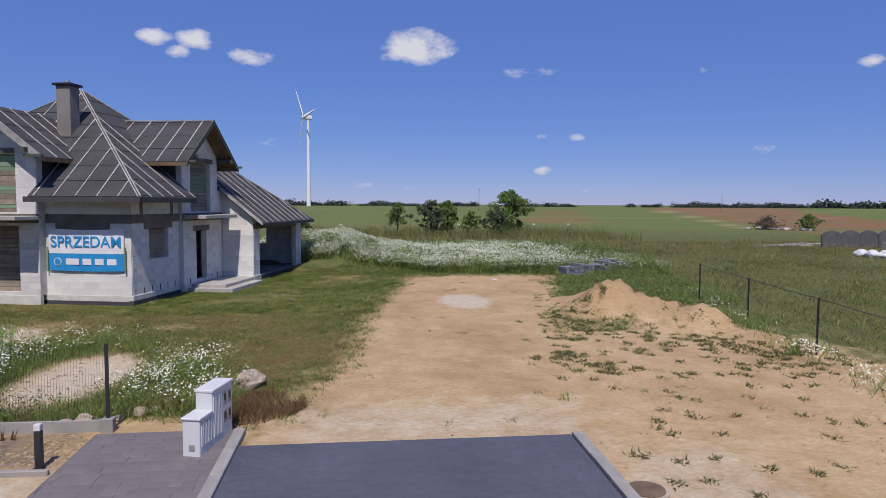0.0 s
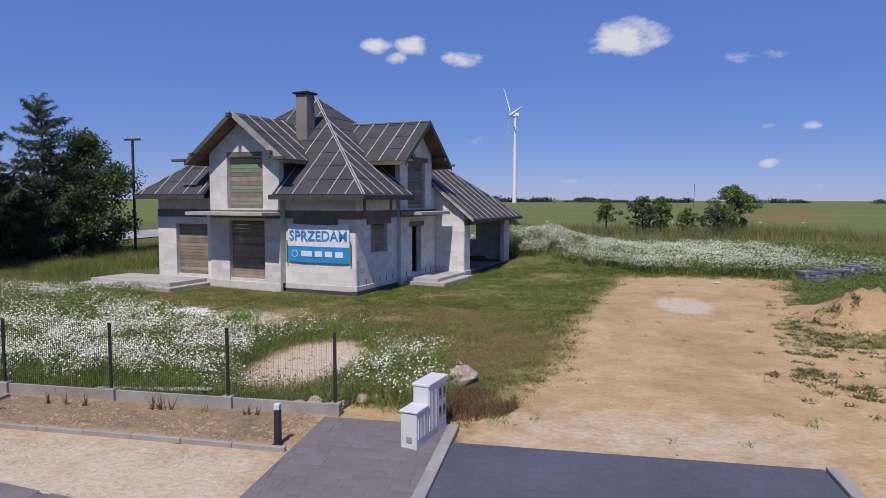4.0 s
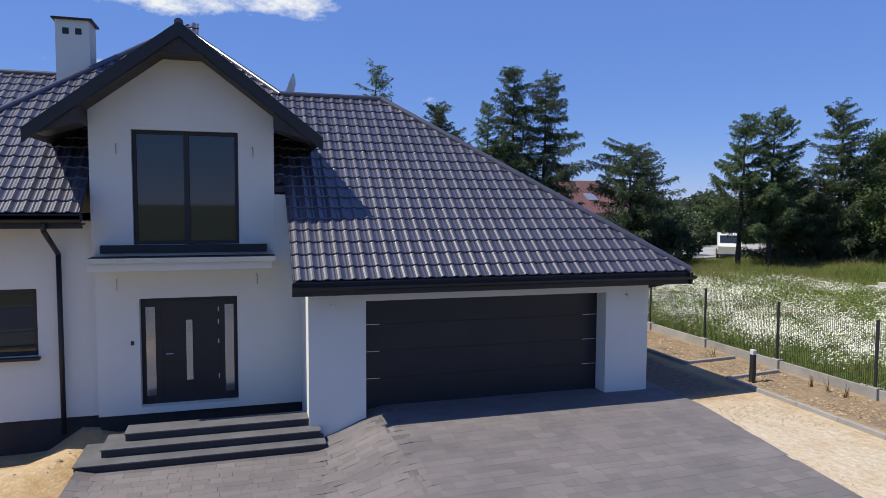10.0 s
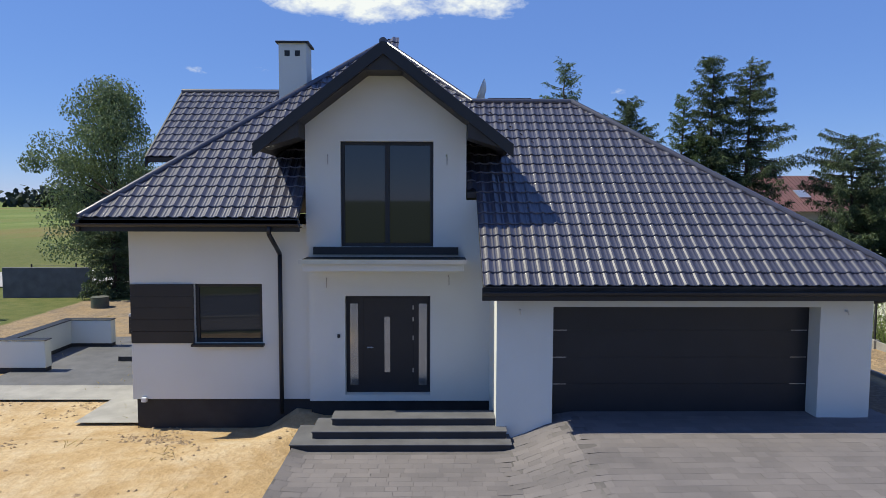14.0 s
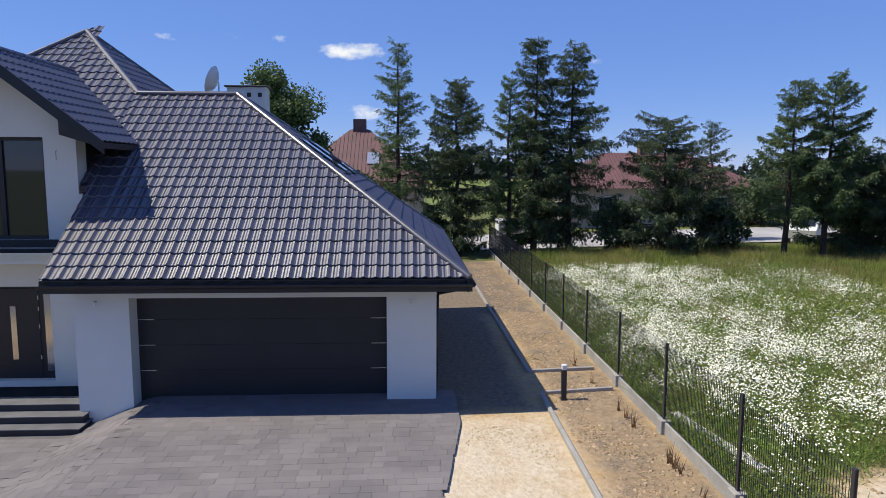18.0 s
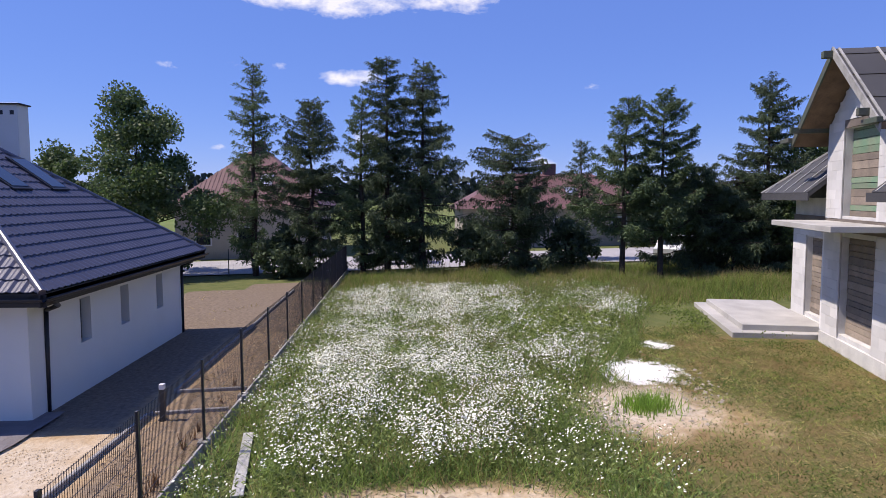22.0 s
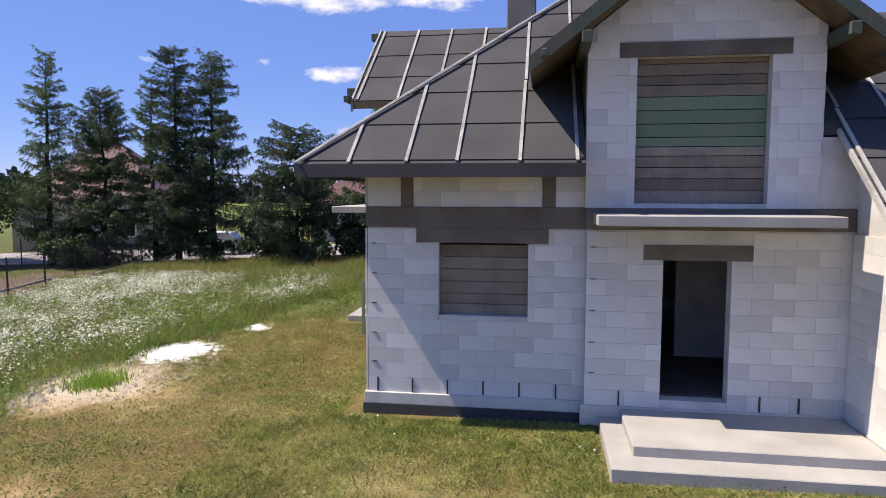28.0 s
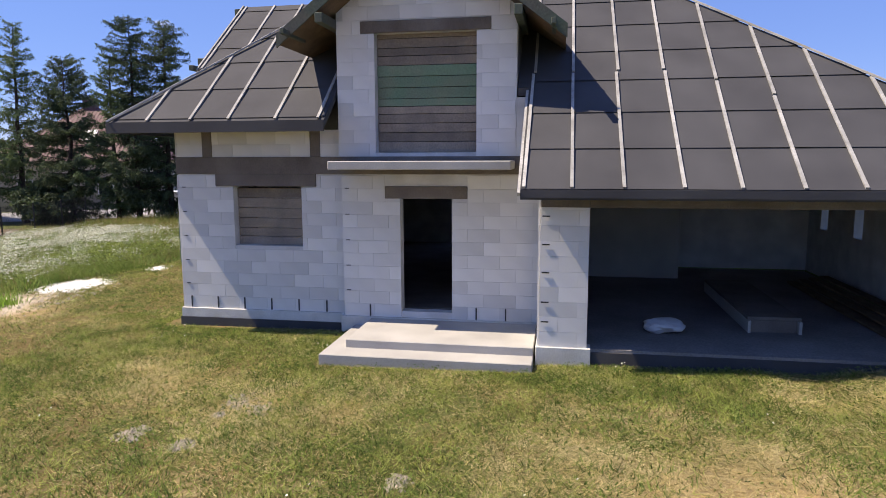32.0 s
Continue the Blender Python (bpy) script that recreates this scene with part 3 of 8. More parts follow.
    nt.links.new(base, b.inputs["Base Color"])
    bp = nt.nodes.new("ShaderNodeBump")
    bp.inputs["Strength"].default_value, bp.inputs["Distance"].default_value = 0.7, 0.05
    rough = nt.nodes.new("ShaderNodeMath")
    rough.operation = "MULTIPLY_ADD"
    nt.links.new(n2, rough.inputs[0])
    rough.inputs[1].default_value = 1.6
    nt.links.new(n3, rough.inputs[2])
    nt.links.new(rough.outputs[0], bp.inputs["Height"])
    nt.links.new(bp.outputs[0], b.inputs["Normal"])
    return mat


def axis_lines(lo, hi, step, far):
    inner = np.arange(lo, hi + 1e-6, step)
    out = step * 1.13 ** np.arange(1, 70)
    grow = np.cumsum(out)
    grow = grow[grow < far]
    return np.concatenate([lo - grow[::-1], inner, hi + grow])


gx, gy = axis_lines(-38, 22, 0.3, 4200), axis_lines(-14, 50, 0.3, 4200)
GX, GY = np.meshgrid(gx, gy, indexing="ij")
GZ = height_at(GX, GY) - 0.02
nx, ny = len(gx), len(gy)
idx = np.arange(nx * ny).reshape(nx, ny)
quads = np.stack([idx[:-1, :-1], idx[1:, :-1], idx[1:, 1:], idx[:-1, 1:]], -1).reshape(-1, 4)
ground = raw("ground", np.stack([GX, GY, GZ], -1).reshape(-1, 3), quads, ground_material(), smooth=True)
tagged(ground, "sandy building plot with mown grass, weeds and fields", "ground", kind="structure")
LIME = soft_disc(GX, GY, -12.2, 23.7, 1.0, 0.9, 1.1)
LIME = np.maximum(LIME, soft_disc(GX, GY, -14.7, 25.05, 0.45, 0.35, 0.6))
PALE = np.maximum(soft_rect(GX, GY, -0.6, 5.6, 13.4, 16.2, 1.6), 0.75 * soft_rect(GX, GY, 4.8, 8.0, 9.5, 13.8, 1.0))
PALE = PALE * 0.62
PALE = np.maximum(PALE, 1.0 * soft_disc(GX, GY, 5.05, 28.3, 1.0, 1.7, 0.35))
PALE = np.maximum(PALE, 0.7 * soft_rect(GX, GY, -9.6, -3.4, 10.0, 13.4, 0.8))
PALE = np.maximum(PALE, 0.3 * soft_rect(GX, GY, -30, -4, -12, 0.6, 0.8))
PALE = np.maximum(PALE, 0.75 * soft_disc(GX, GY, -5.6, 18.7, 1.6, 2.4, 0.8))
PALE = np.maximum(PALE, 0.8 * soft_disc(GX, GY, -10.2, 22.9, 2.0, 1.5, 0.8))
DIRT_SHADE = np.maximum(soft_rect(GX, GY, -34, -18.3, 7.5, 14.8, 1.0), 0.6 * soft_rect(GX, GY, -31, -3.7, 13.25, 15.1, 0.3))
# strip north of the garage: soil, with the house's shade deepened into its colour
DIRT_SHADE = np.maximum(DIRT_SHADE, 0.95 * soft_rect(GX, GY, -31, -9.8, 10.6, 12.9, 0.4))
DIRT_SHADE = np.maximum(DIRT_SHADE, 0.6 * soft_rect(GX, GY, -34, -20, -16, -3, 1.5))
FAR = np.clip((GY - 60) / 40, 0, 1) + np.clip((-GX - 60) / 40, 0, 1)
EDGE_X = np.interp(GY, (40, 68, 95, 256, 618, 900), (46, 50, 58, 125, 273, 395))
STRIP_X = np.interp(GY, (100, 138, 540, 900), (104, 116, 363, 590))
BROWN = np.clip((GX - EDGE_X) / 12 + 0.3, 0, 1) * np.clip((STRIP_X - GX) / (0.03 * GY + 2) + 0.5, 0, 1) * np.clip((GY - 62) / 16, 0, 1) * np.clip((820 - GY) / 20, 0, 1)
BROWN = np.maximum(BROWN, 0.5 * soft_rect(GX - 0.3 * GY, GY, -14, 12, 115, 330, 8))
TRACK = np.clip(1 - np.abs(GX - EDGE_X + 1) / (1.5 + 0.02 * GY), 0, 1) * np.clip((GY - 80) / 20, 0, 1) * np.clip((700 - GY) / 100, 0, 1)
for name, values in (("sand", sand_at(GX, GY)), ("dry", dry_at(GX, GY)), ("lime", LIME), ("pale", PALE), ("dirt", DIRT_SHADE), ("far", np.clip(FAR, 0, 1)), ("brown", BROWN), ("track", TRACK)):
    at = ground.data.attributes.new(name, "FLOAT", "POINT")
    at.data.foreach_set("value", np.asarray(values, np.float32).ravel())

# ---- the two houses: one plan, one finished and one in bare blocks ----
# Plan of a house: x to the street side from the entrance wall, y to the north from the middle of the entrance, z from the floor.
EAVE_G, EAVE_M, SLOPE_E = (2.11, 2.44), (0.67, 3.59), 0.80
APEX = (-5.3, -0.4, 8.37)
RIDGE_G = ((-2.8, 1.93, 6.37), (-2.8, 4.40, 6.37))
PLANES = {  # outline (x, y) and the height at any (x, y)
    "east": ([(0.67, -5.98), (0.67, -1.70), (-1.93, -1.70), (-3.59, 0), (-1.93, 1.68), (-0.02, 1.68), (-0.02, 1.87), (2.11, 1.87), (2.11, 9.88), (-2.8, 4.40), (-2.8, 1.93), APEX[:2]], lambda x, y: 2.44 + 0.8 * (2.11 - x)),
    "south": ([APEX[:2], (-11.27, -5.98), (-7.36, -5.98), (-7.36, -3.69), (-5.5, -2.0), (-3.64, -3.69), (-3.64, -5.98), (0.67, -5.98)], lambda x, y: 3.59 + 0.857 * (y + 5.98)),
    "west": ([APEX[:2], (-11.27, 5.18), (-11.27, -5.98)], lambda x, y: 3.59 + 0.8 * (x + 11.27)),
    "north": ([APEX[:2], (-0.6, 4.2), (-11.27, 5.18)], lambda x, y: 8.37 - 0.857 * (y + 0.4)),
    "garage_north": ([(-2.8, 4.40), (2.11, 9.88), (-7.71, 9.88)], lambda x, y: 2.44 + 0.717 * (9.88 - y)),
    "garage_west": ([(-2.8, 4.40), (-7.71, 9.88), (-7.71, 3.2), (-2.8, 1.93)], lambda x, y: 2.44 + 0.8 * (x + 7.71)),
    "dormer_e_south": ([(0.68, 0), (-3.59, 0), (-1.15, -2.5), (0.68, -2.5)], lambda x, y: 7.0 + 0.78 * y),
    "dormer_e_north": ([(0.68, 0), (0.68, 2.5), (-1.15, 2.5), (-3.59, 0)], lambda x, y: 7.0 - 0.78 * y),
    "dormer_s_east": ([(-5.5, -6.15), (-2.95, -6.15), (-2.95, -4.3), (-5.5, -2.0)], lambda x, y: 7.0 - 0.78 * (x + 5.5)),
    "dormer_s_west": ([(-5.5, -6.15), (-5.5, -2.0), (-8.05, -4.3), (-8.05, -6.15)], lambda x, y: 7.0 + 0.78 * (x + 5.5)),
}


def roof_slab(key, thick):
    outline, z = PLANES[key]
    bm = bmesh.new()
    top = [bm.verts.new((x, y, z(x, y))) for x, y in outline]
    low = [bm.verts.new((x, y, z(x, y) - thick)) for x, y in outline]
    bm.faces.new(top)
    bm.faces.new(low[::-1])
    for i in range(len(top)):
        j = (i + 1) % len(top)
        bm.faces.new((top[i], low[i], low[j], top[j]))
    return bm


def gable(axis, plane, thick, half, mid, z0, hole):
    """A dormer's front wall up to the roof, with one opening."""
    bm = bmesh.new()
    peak, slope = 7.0 - 0.16, 0.78
    a, b, h0, h1 = hole

    def add(outline):
        other = prism(outline, axis, plane, plane + thick)
        me = bpy.data.meshes.new("tmp")
        other.to_mesh(me)
        other.free()
        bm.from_mesh(me)
        bpy.data.meshes.remove(me)

    def top(o):
        return peak - slope * abs(o - mid)

    add([(mid - half, z0), (a, z0), (a, top(a)), (mid - half, top(mid - half))])
    add([(b, z0), (mid + half, z0), (mid + half, top(mid + half)), (b, top(b))])
    if h0 > z0:
        add([(a, z0), (b, z0), (b, h0), (a, h0)])
    add([(a, h1), (b, h1), (b, top(b)), (mid, peak), (a, top(a))])
    bmesh.ops.remove_doubles(bm, verts=bm.verts, dist=1e-5)
    return bm


# openings shared by both: (along, along, low, high)
WIN_E, DOOR_E, DORM_E = (-3.94, -2.51, 1.2, 2.38), (-0.49, 0.49, 0.02, 2.17), (-0.94, 0.94, 3.02, 5.17)
BAY_S, DORM_S, WEST_S = (-6.3, -4.4, 0.02, 2.5), (-6.35, -4.45, 3.02, 5.2), (-9.7, -7.85, 0.02, 2.3)
WIN_B, DOOR_B, DORM_B = (-4.06, -2.63, 0.94, 2.2), (-0.87, 0.92, -0.14, 1.97), (-0.94, 0.98, 3.0, 5.18)
BLOCK = {}


def block_mesh(length, height, axis):
    key = (round(length, 2), round(height, 2), axis)
    if key not in BLOCK:
        bm = bmesh.new()
        l, h, d = length / 2 - 0.001, height / 2 - 0.001, 0.03
        if axis == "x":
            box(bm, -d, 0, -l, l, -h, h, 0.0015)
        else:
            box(bm, -l, l, 0, d, -h, h, 0.0015)
        me = bpy.data.meshes.new("block")
        bm.to_mesh(me)
        bm.free()
        me.materials.append(M["block"])
        BLOCK[key] = me
    return BLOCK[key]


def block_rows(span, z0, z1, holes, top=None):
    """Places of blocks in half bond: middle, height of the middle, length, height."""
    out, z, row = [], z0, 0
    while z < z1 - 0.03:
        h = min(0.245, z1 - z)
        lo, hi = span
        if top:
            mid, peak, slope = top
            half = max(0, (peak - (z + h)) / slope)
            lo, hi = max(lo, mid - half), min(hi, mid + half)
        joints = np.arange(span[0] + (row % 2) * 0.3 - 0.6, span[1] + 0.6, 0.6)
        free = [(lo, hi)]
        for a, b, c, d in holes:
            if c < z + h - 0.02 and d > z + 0.02:
                free = [q for f in free for q in ((f[0], min(f[1], a)), (max(f[0], b), f[1])) if q[1] - q[0] > 0.05]
        for f0, f1 in free:
            for j in joints:
                a, b = max(j, f0), min(j + 0.6, f1)
                if b - a > 0.05:
                    out.append(((a + b) / 2, z + h / 2, b - a, h))
        z, row = z + h, row + 1
    return out


def lay_blocks(parent, axis, plane, rows):
    for o, z, l, h in rows:
        ob = new("block", block_mesh(l, h, axis))
        ob.parent = parent
        ob.location = (plane, o, z) if axis == "x" else (o, plane, z)


def sheet(parent, name, bm, mat, label=""):
    return part(name, bm, mat, parent, label)


def felt_band(key, low, high, lift=0.022):
    """One course of roofing felt between two heights of a roof plane."""
    outline, z = PLANES[key]
    bm = bmesh.new()
    bm.faces.new([bm.verts.new((x, y, z(x, y) + 0.003)) for x, y in outline])
    bmesh.ops.triangulate(bm, faces=bm.faces)
    geom = [*bm.verts, *bm.edges, *bm.faces]
    bmesh.ops.bisect_plane(bm, geom=geom, plane_co=(0, 0, low), plane_no=(0, 0, 1), clear_inner=True)
    geom = [*bm.verts, *bm.edges, *bm.faces]
    bmesh.ops.bisect_plane(bm, geom=geom, plane_co=(0, 0, high), plane_no=(0, 0, 1), clear_outer=True)
    for v in bm.verts:
        v.co.z += lift * (high - v.co.z) / (high - low)
    return bm if bm.faces else None


def islands(bm):
    """The loose pieces of a mesh, each as a mesh of its own."""
    left, out = set(bm.faces), []
    while left:
        todo, seen = [left.pop()], []
        while todo:
            f = todo.pop()
            seen.append(f)
            for e in f.edges:
                for g in e.link_faces:
                    if g in left:
                        left.discard(g)
                        todo.append(g)
        piece, known = bmesh.new(), {}
        for f in seen:
            for v in f.verts:
                if v not in known:
                    known[v] = piece.verts.new(v.co)
            piece.faces.new([known[v] for v in f.verts])
        out.append(piece)
    bm.free()
    return out


def crossings(outline, axis, value):
    """Where a line of constant x or y crosses an outline, in pairs."""
    hits = []
    for p, q in zip(outline, [*outline[1:], outline[0]]):
        a, b = p[axis], q[axis]
        if (a - value) * (b - value) < 0:
            hits.append(p[1 - axis] + (q[1 - axis] - p[1 - axis]) * (value - a) / (b - a))
    hits.sort()
    return list(zip(hits[::2], hits[1::2]))


def strip_between(a, b, width, height, lift):
    """A batten from a to b, lying on its wide side."""
    a, b = Vector(a), Vector(b)
    d = (b - a).normalized()
    side = d.cross(Vector((0, 0, 1))).normalized()
    up = side.cross(d).normalized()
    bm = bmesh.new()
    vs = [bm.verts.new(p + side * s * width / 2 + up * (lift + h)) for p in (a, b) for s in (-1, 1) for h in (0, height)]
    for q in ((0, 1, 3, 2), (4, 6, 7, 5), (0, 4, 5, 1), (2, 3, 7, 6), (0, 2, 6, 4), (1, 5, 7, 3)):
        bm.faces.new([vs[i] for i in q])
    return bm


def boards(parent, axis, plane, hole, colours, rng, out=1):
    """Planks nailed across an opening."""
    a, b, z0, z1 = hole
    z = z0
    i = 0
    while z < z1 - 0.04:
        h = min(rng.choice((0.14, 0.17, 0.2)), z1 - z)
        g = rng.uniform(-0.008, 0.008)
        l0, l1 = a + 0.004, b - 0.004
        if axis == "x":
            bm = bx(plane - 0.028 + g, plane + g, l0, l1, z + 0.006, z + h - 0.004, 0.003)
        else:
            bm = bx(l0, l1, plane + g, plane + 0.028 + g, z + 0.006, z + h - 0.004, 0.003)
        part("board", bm, M[colours(i, (z - z0) / (z1 - z0))], parent)
        z, i = z + h, i + 1


def frame_window(parent, name, axis, plane, hole, mullions=(), frame=0.07, depth=0.08, mat="anthracite", pane="glass"):
    a, b, z0, z1 = hole
    win = part(name, wall(axis, plane, -depth if axis == "x" else depth, (a, b), z0, z1, [(a + frame, b - frame, z0 + frame, z1 - frame)]), M[mat], parent, "anthracite window frame")
    edges = [a + frame, *mullions, b - frame]
    for e in mullions:
        q = (plane - depth, plane + 0.004, e - frame * 0.7, e + frame * 0.7) if axis == "x" else (e - frame * 0.7, e + frame * 0.7, plane - 0.004, plane + depth)
        part("mullion", bx(*q, z0 + frame, z1 - frame), M[mat], win)
    for e0, e1 in zip(edges, edges[1:]):
        q = (plane - depth * 0.6, plane - depth * 0.5, e0, e1) if axis == "x" else (e0, e1, plane + depth * 0.5, plane + depth * 0.6)
        part("pane", bx(*q, z0 + frame, z1 - frame), M[pane], win)
    return win


# ---- finished house ----


def tile_plane(key, across, parent, course=0.335, wave=0.235, lift=0.012):
    """Pressed-metal tile sheet on a roof plane: waves across, a step at each course."""
    outline, z = PLANES[key]
    xs, ys = [p[0] for p in outline], [p[1] for p in outline]
    pts = [Vector((x, y, z(x, y))) for x, y in outline]
    n = Vector((0, 0, 0))
    for i in range(len(pts)):
        n += (pts[i] - pts[0]).cross(pts[(i + 1) % len(pts)] - pts[0])
    n.normalize()
    if n.z < 0:
        n = -n
    side = Vector((0, 1, 0)) if across == "y" else Vector((1, 0, 0))
    down = side.cross(n).normalized()
    if down.z > 0:
        down = -down
    o = pts[0]
    S = [(p - o).dot(side) for p in pts]
    D = [(p - o).dot(down) for p in pts]
    s0, s1, d0, d1 = min(S) - 0.2, max(S) + 0.2, min(D) - 0.2, max(D) + 0.0
    ss = np.arange(s0, s1 + wave, wave / 8)
    rows = []
    d = d1
    while d > d0:
        rows += [(d, 0.018), (d - 0.010, 0.028), (d - course * 0.5, 0.013), (d - course + 0.004, 0.0)]
        d -= course
    rows = rows[::-1]
    ph = (ss / wave) % 1.0
    prof = 0.034 * np.exp(-((ph - 0.5) / 0.19) ** 2) + 0.008 * np.exp(-((ph - 0.02) / 0.07) ** 2)
    V = np.zeros((len(rows), len(ss), 3))
    for i, (dd, h) in enumerate(rows):
        bulge = prof + h
        V[i] = np.array(o)[None] + ss[:, None] * np.array(side)[None] + dd * np.array(down)[None] + (bulge + lift)[:, None] * np.array(n)[None]
    idx = np.arange(V.shape[0] * V.shape[1]).reshape(V.shape[:2])
    q = np.stack([idx[:-1, :-1], idx[1:, :-1], idx[1:, 1:], idx[:-1, 1:]], -1).reshape(-1, 4)
    me = bpy.data.meshes.new("tmp")
    me.from_pydata(V.reshape(-1, 3).tolist(), [], q.tolist())
    bm = bmesh.new()
    bm.from_mesh(me)
    bpy.data.meshes.remove(me)
    # cut away what lies past the outline, edge by edge, for outlines given as convex pieces
    for piece_edges in [CUT[key]]:
        for (ax, ay), (bx_, by) in piece_edges:
            a, b = Vector((ax, ay, 0)), Vector((bx_, by, 0))
            outw = Vector((b.y - a.y, -(b.x - a.x), 0)).normalized()
            mid = Vector((sum(xs) / len(xs), sum(ys) / len(ys), 0)) if key not in INNER else Vector((*INNER[key], 0))
            if (mid - a).dot(outw) > 0:
                outw = -outw
            bmesh.ops.bisect_plane(bm, geom=[*bm.verts, *bm.edges, *bm.faces], plane_co=a, plane_no=outw, clear_outer=True)
    return part("roof_sheet", bm, M["tile"], parent, "black pressed-metal roof tiles", smooth=False)


CUT = {
    "south_1": [((0.67, -5.98), APEX[:2]), ((-3.64, -6), (-3.64, 0))],
    "south_2": [((0.67, -5.98), APEX[:2]), ((-3.64, -6), (-3.64, 0)), ((-3.64, -3.69), (-5.5, -2.0)), ((-5.5, -6), (-5.5, 0))],
    "south_3": [((-11.27, -5.98), APEX[:2]), ((-7.36, -6), (-7.36, 0)), ((-7.36, -3.69), (-5.5, -2.0)), ((-5.5, -6), (-5.5, 0))],
    "south_4": [((-11.27, -5.98), APEX[:2]), ((-7.36, -6), (-7.36, 0))],
    "west": [((-11.27, -5.98), APEX[:2]), ((-11.27, 5.18), APEX[:2])],
    "north": [((-11.27, 5.18), APEX[:2]), ((0.67, 5.18), APEX[:2])],
    "garage_north": [((2.11, 9.88), (-2.8, 4.40)), ((-7.71, 9.88), (-2.8, 4.40))],
    "garage_west": [((-7.71, 9.88), (-2.8, 4.40)), ((-2.8, 4.4), (-2.8, 1.0)), ((-7.71, 3.0), (-2.8, 3.0))],
    "dormer_e_south": [((0.68, 0), (-3.59, 0)), ((0.68, 0), (0.68, -2.5)), ((-3.59, 0), (-1.15, -2.5))],
    "dormer_e_north": [((0.68, 0), (-3.59, 0)), ((0.68, 0), (0.68, 2.5)), ((-3.59, 0), (-1.15, 2.5))],
    "dormer_s_east": [((-5.5, -6.15), (-5.5, -2.0)), ((-5.5, -6.15), (-2.95, -6.15)), ((-2.95, -4.3), (-5.5, -2.0))],
    "dormer_s_west": [((-5.5, -6.15), (-5.5, -2.0)), ((-5.5, -6.15), (-8.05, -6.15)), ((-8.05, -4.3), (-5.5, -2.0))],
    "east_main": [((0.67, -5.98), APEX[:2]), ((0.0, -1.70), (0.67, -1.70))],
    "east_mid_s": [((-1.93, -1.70), (-3.59, 0)), ((0, -1.70), (-5, -1.70)), ((0, 0), (-5, 0)), ((0.67, -5.98), APEX[:2])],
    "east_mid_n": [((-3.59, 0), (-1.76, 1.87)), ((0, 0), (-5, 0)), ((0, 1.87), (-5, 1.87)), (APEX[:2], (-2.8, 1.93))],
    "east_gap": [((0, 1.68), (-5, 1.68)), ((0, 1.87), (-5, 1.87)), ((-0.02, 0), (-0.02, 3)), ((-1.93, 1.68), (-1.76, 1.87))],
    "east_garage": [((2.11, 1.87), (-3, 1.87)), ((2.11, 9.88), (-2.8, 4.40)), ((-2.8, 4.4), (-2.8, 1.93))],
}
INNER = {"east_gap": (-1.0, 1.78), "east_main": (-1, -4.0), "east_mid_s": (-3.6, -0.5), "east_mid_n": (-3.6, 0.6), "east_garage": (0, 4.0), "south_1": (-2.5, -5), "south_2": (-5.2, -1.6), "south_3": (-5.8, -1.8), "south_4": (-8.5, -5), "west": (-9, -0.4), "north": (-5.3, 3), "garage_west": (-5, 6)}
PLANES["east_main"] = ([(0.67, -5.98), (0.67, -1.70), (-5.3, -1.70), APEX[:2]], PLANES["east"][1])
PLANES["east_mid_s"] = ([(-1.93, -1.70), (-3.59, 0), APEX[:2], (-4.2, -1.7)], PLANES["east"][1])
PLANES["east_mid_n"] = ([(-3.59, 0), (-1.76, 1.87), (-2.8, 1.93), APEX[:2]], PLANES["east"][1])
for piece, outline in (("south_1", [(-3.64, -5.98), (0.67, -5.98), (-3.64, -2.0)]), ("south_2", [(-3.64, -3.69), (-3.64, -2.0), APEX[:2], (-5.5, -2.0)]), ("south_3", [(-7.36, -3.69), (-5.5, -2.0), APEX[:2], (-7.36, -2.3)]), ("south_4", [(-7.36, -5.98), (-11.27, -5.98), (-7.36, -2.3)])):
    PLANES[piece] = (outline, PLANES["south"][1])
PLANES["east_gap"] = ([(-0.02, 1.68), (-0.02, 1.87), (-1.9, 1.87), (-1.9, 1.68)], PLANES["east"][1])
PLANES["east_garage"] = ([(2.11, 1.87), (2.11, 9.88), (-2.8, 4.40), (-2.8, 1.87)], PLANES["east"][1])


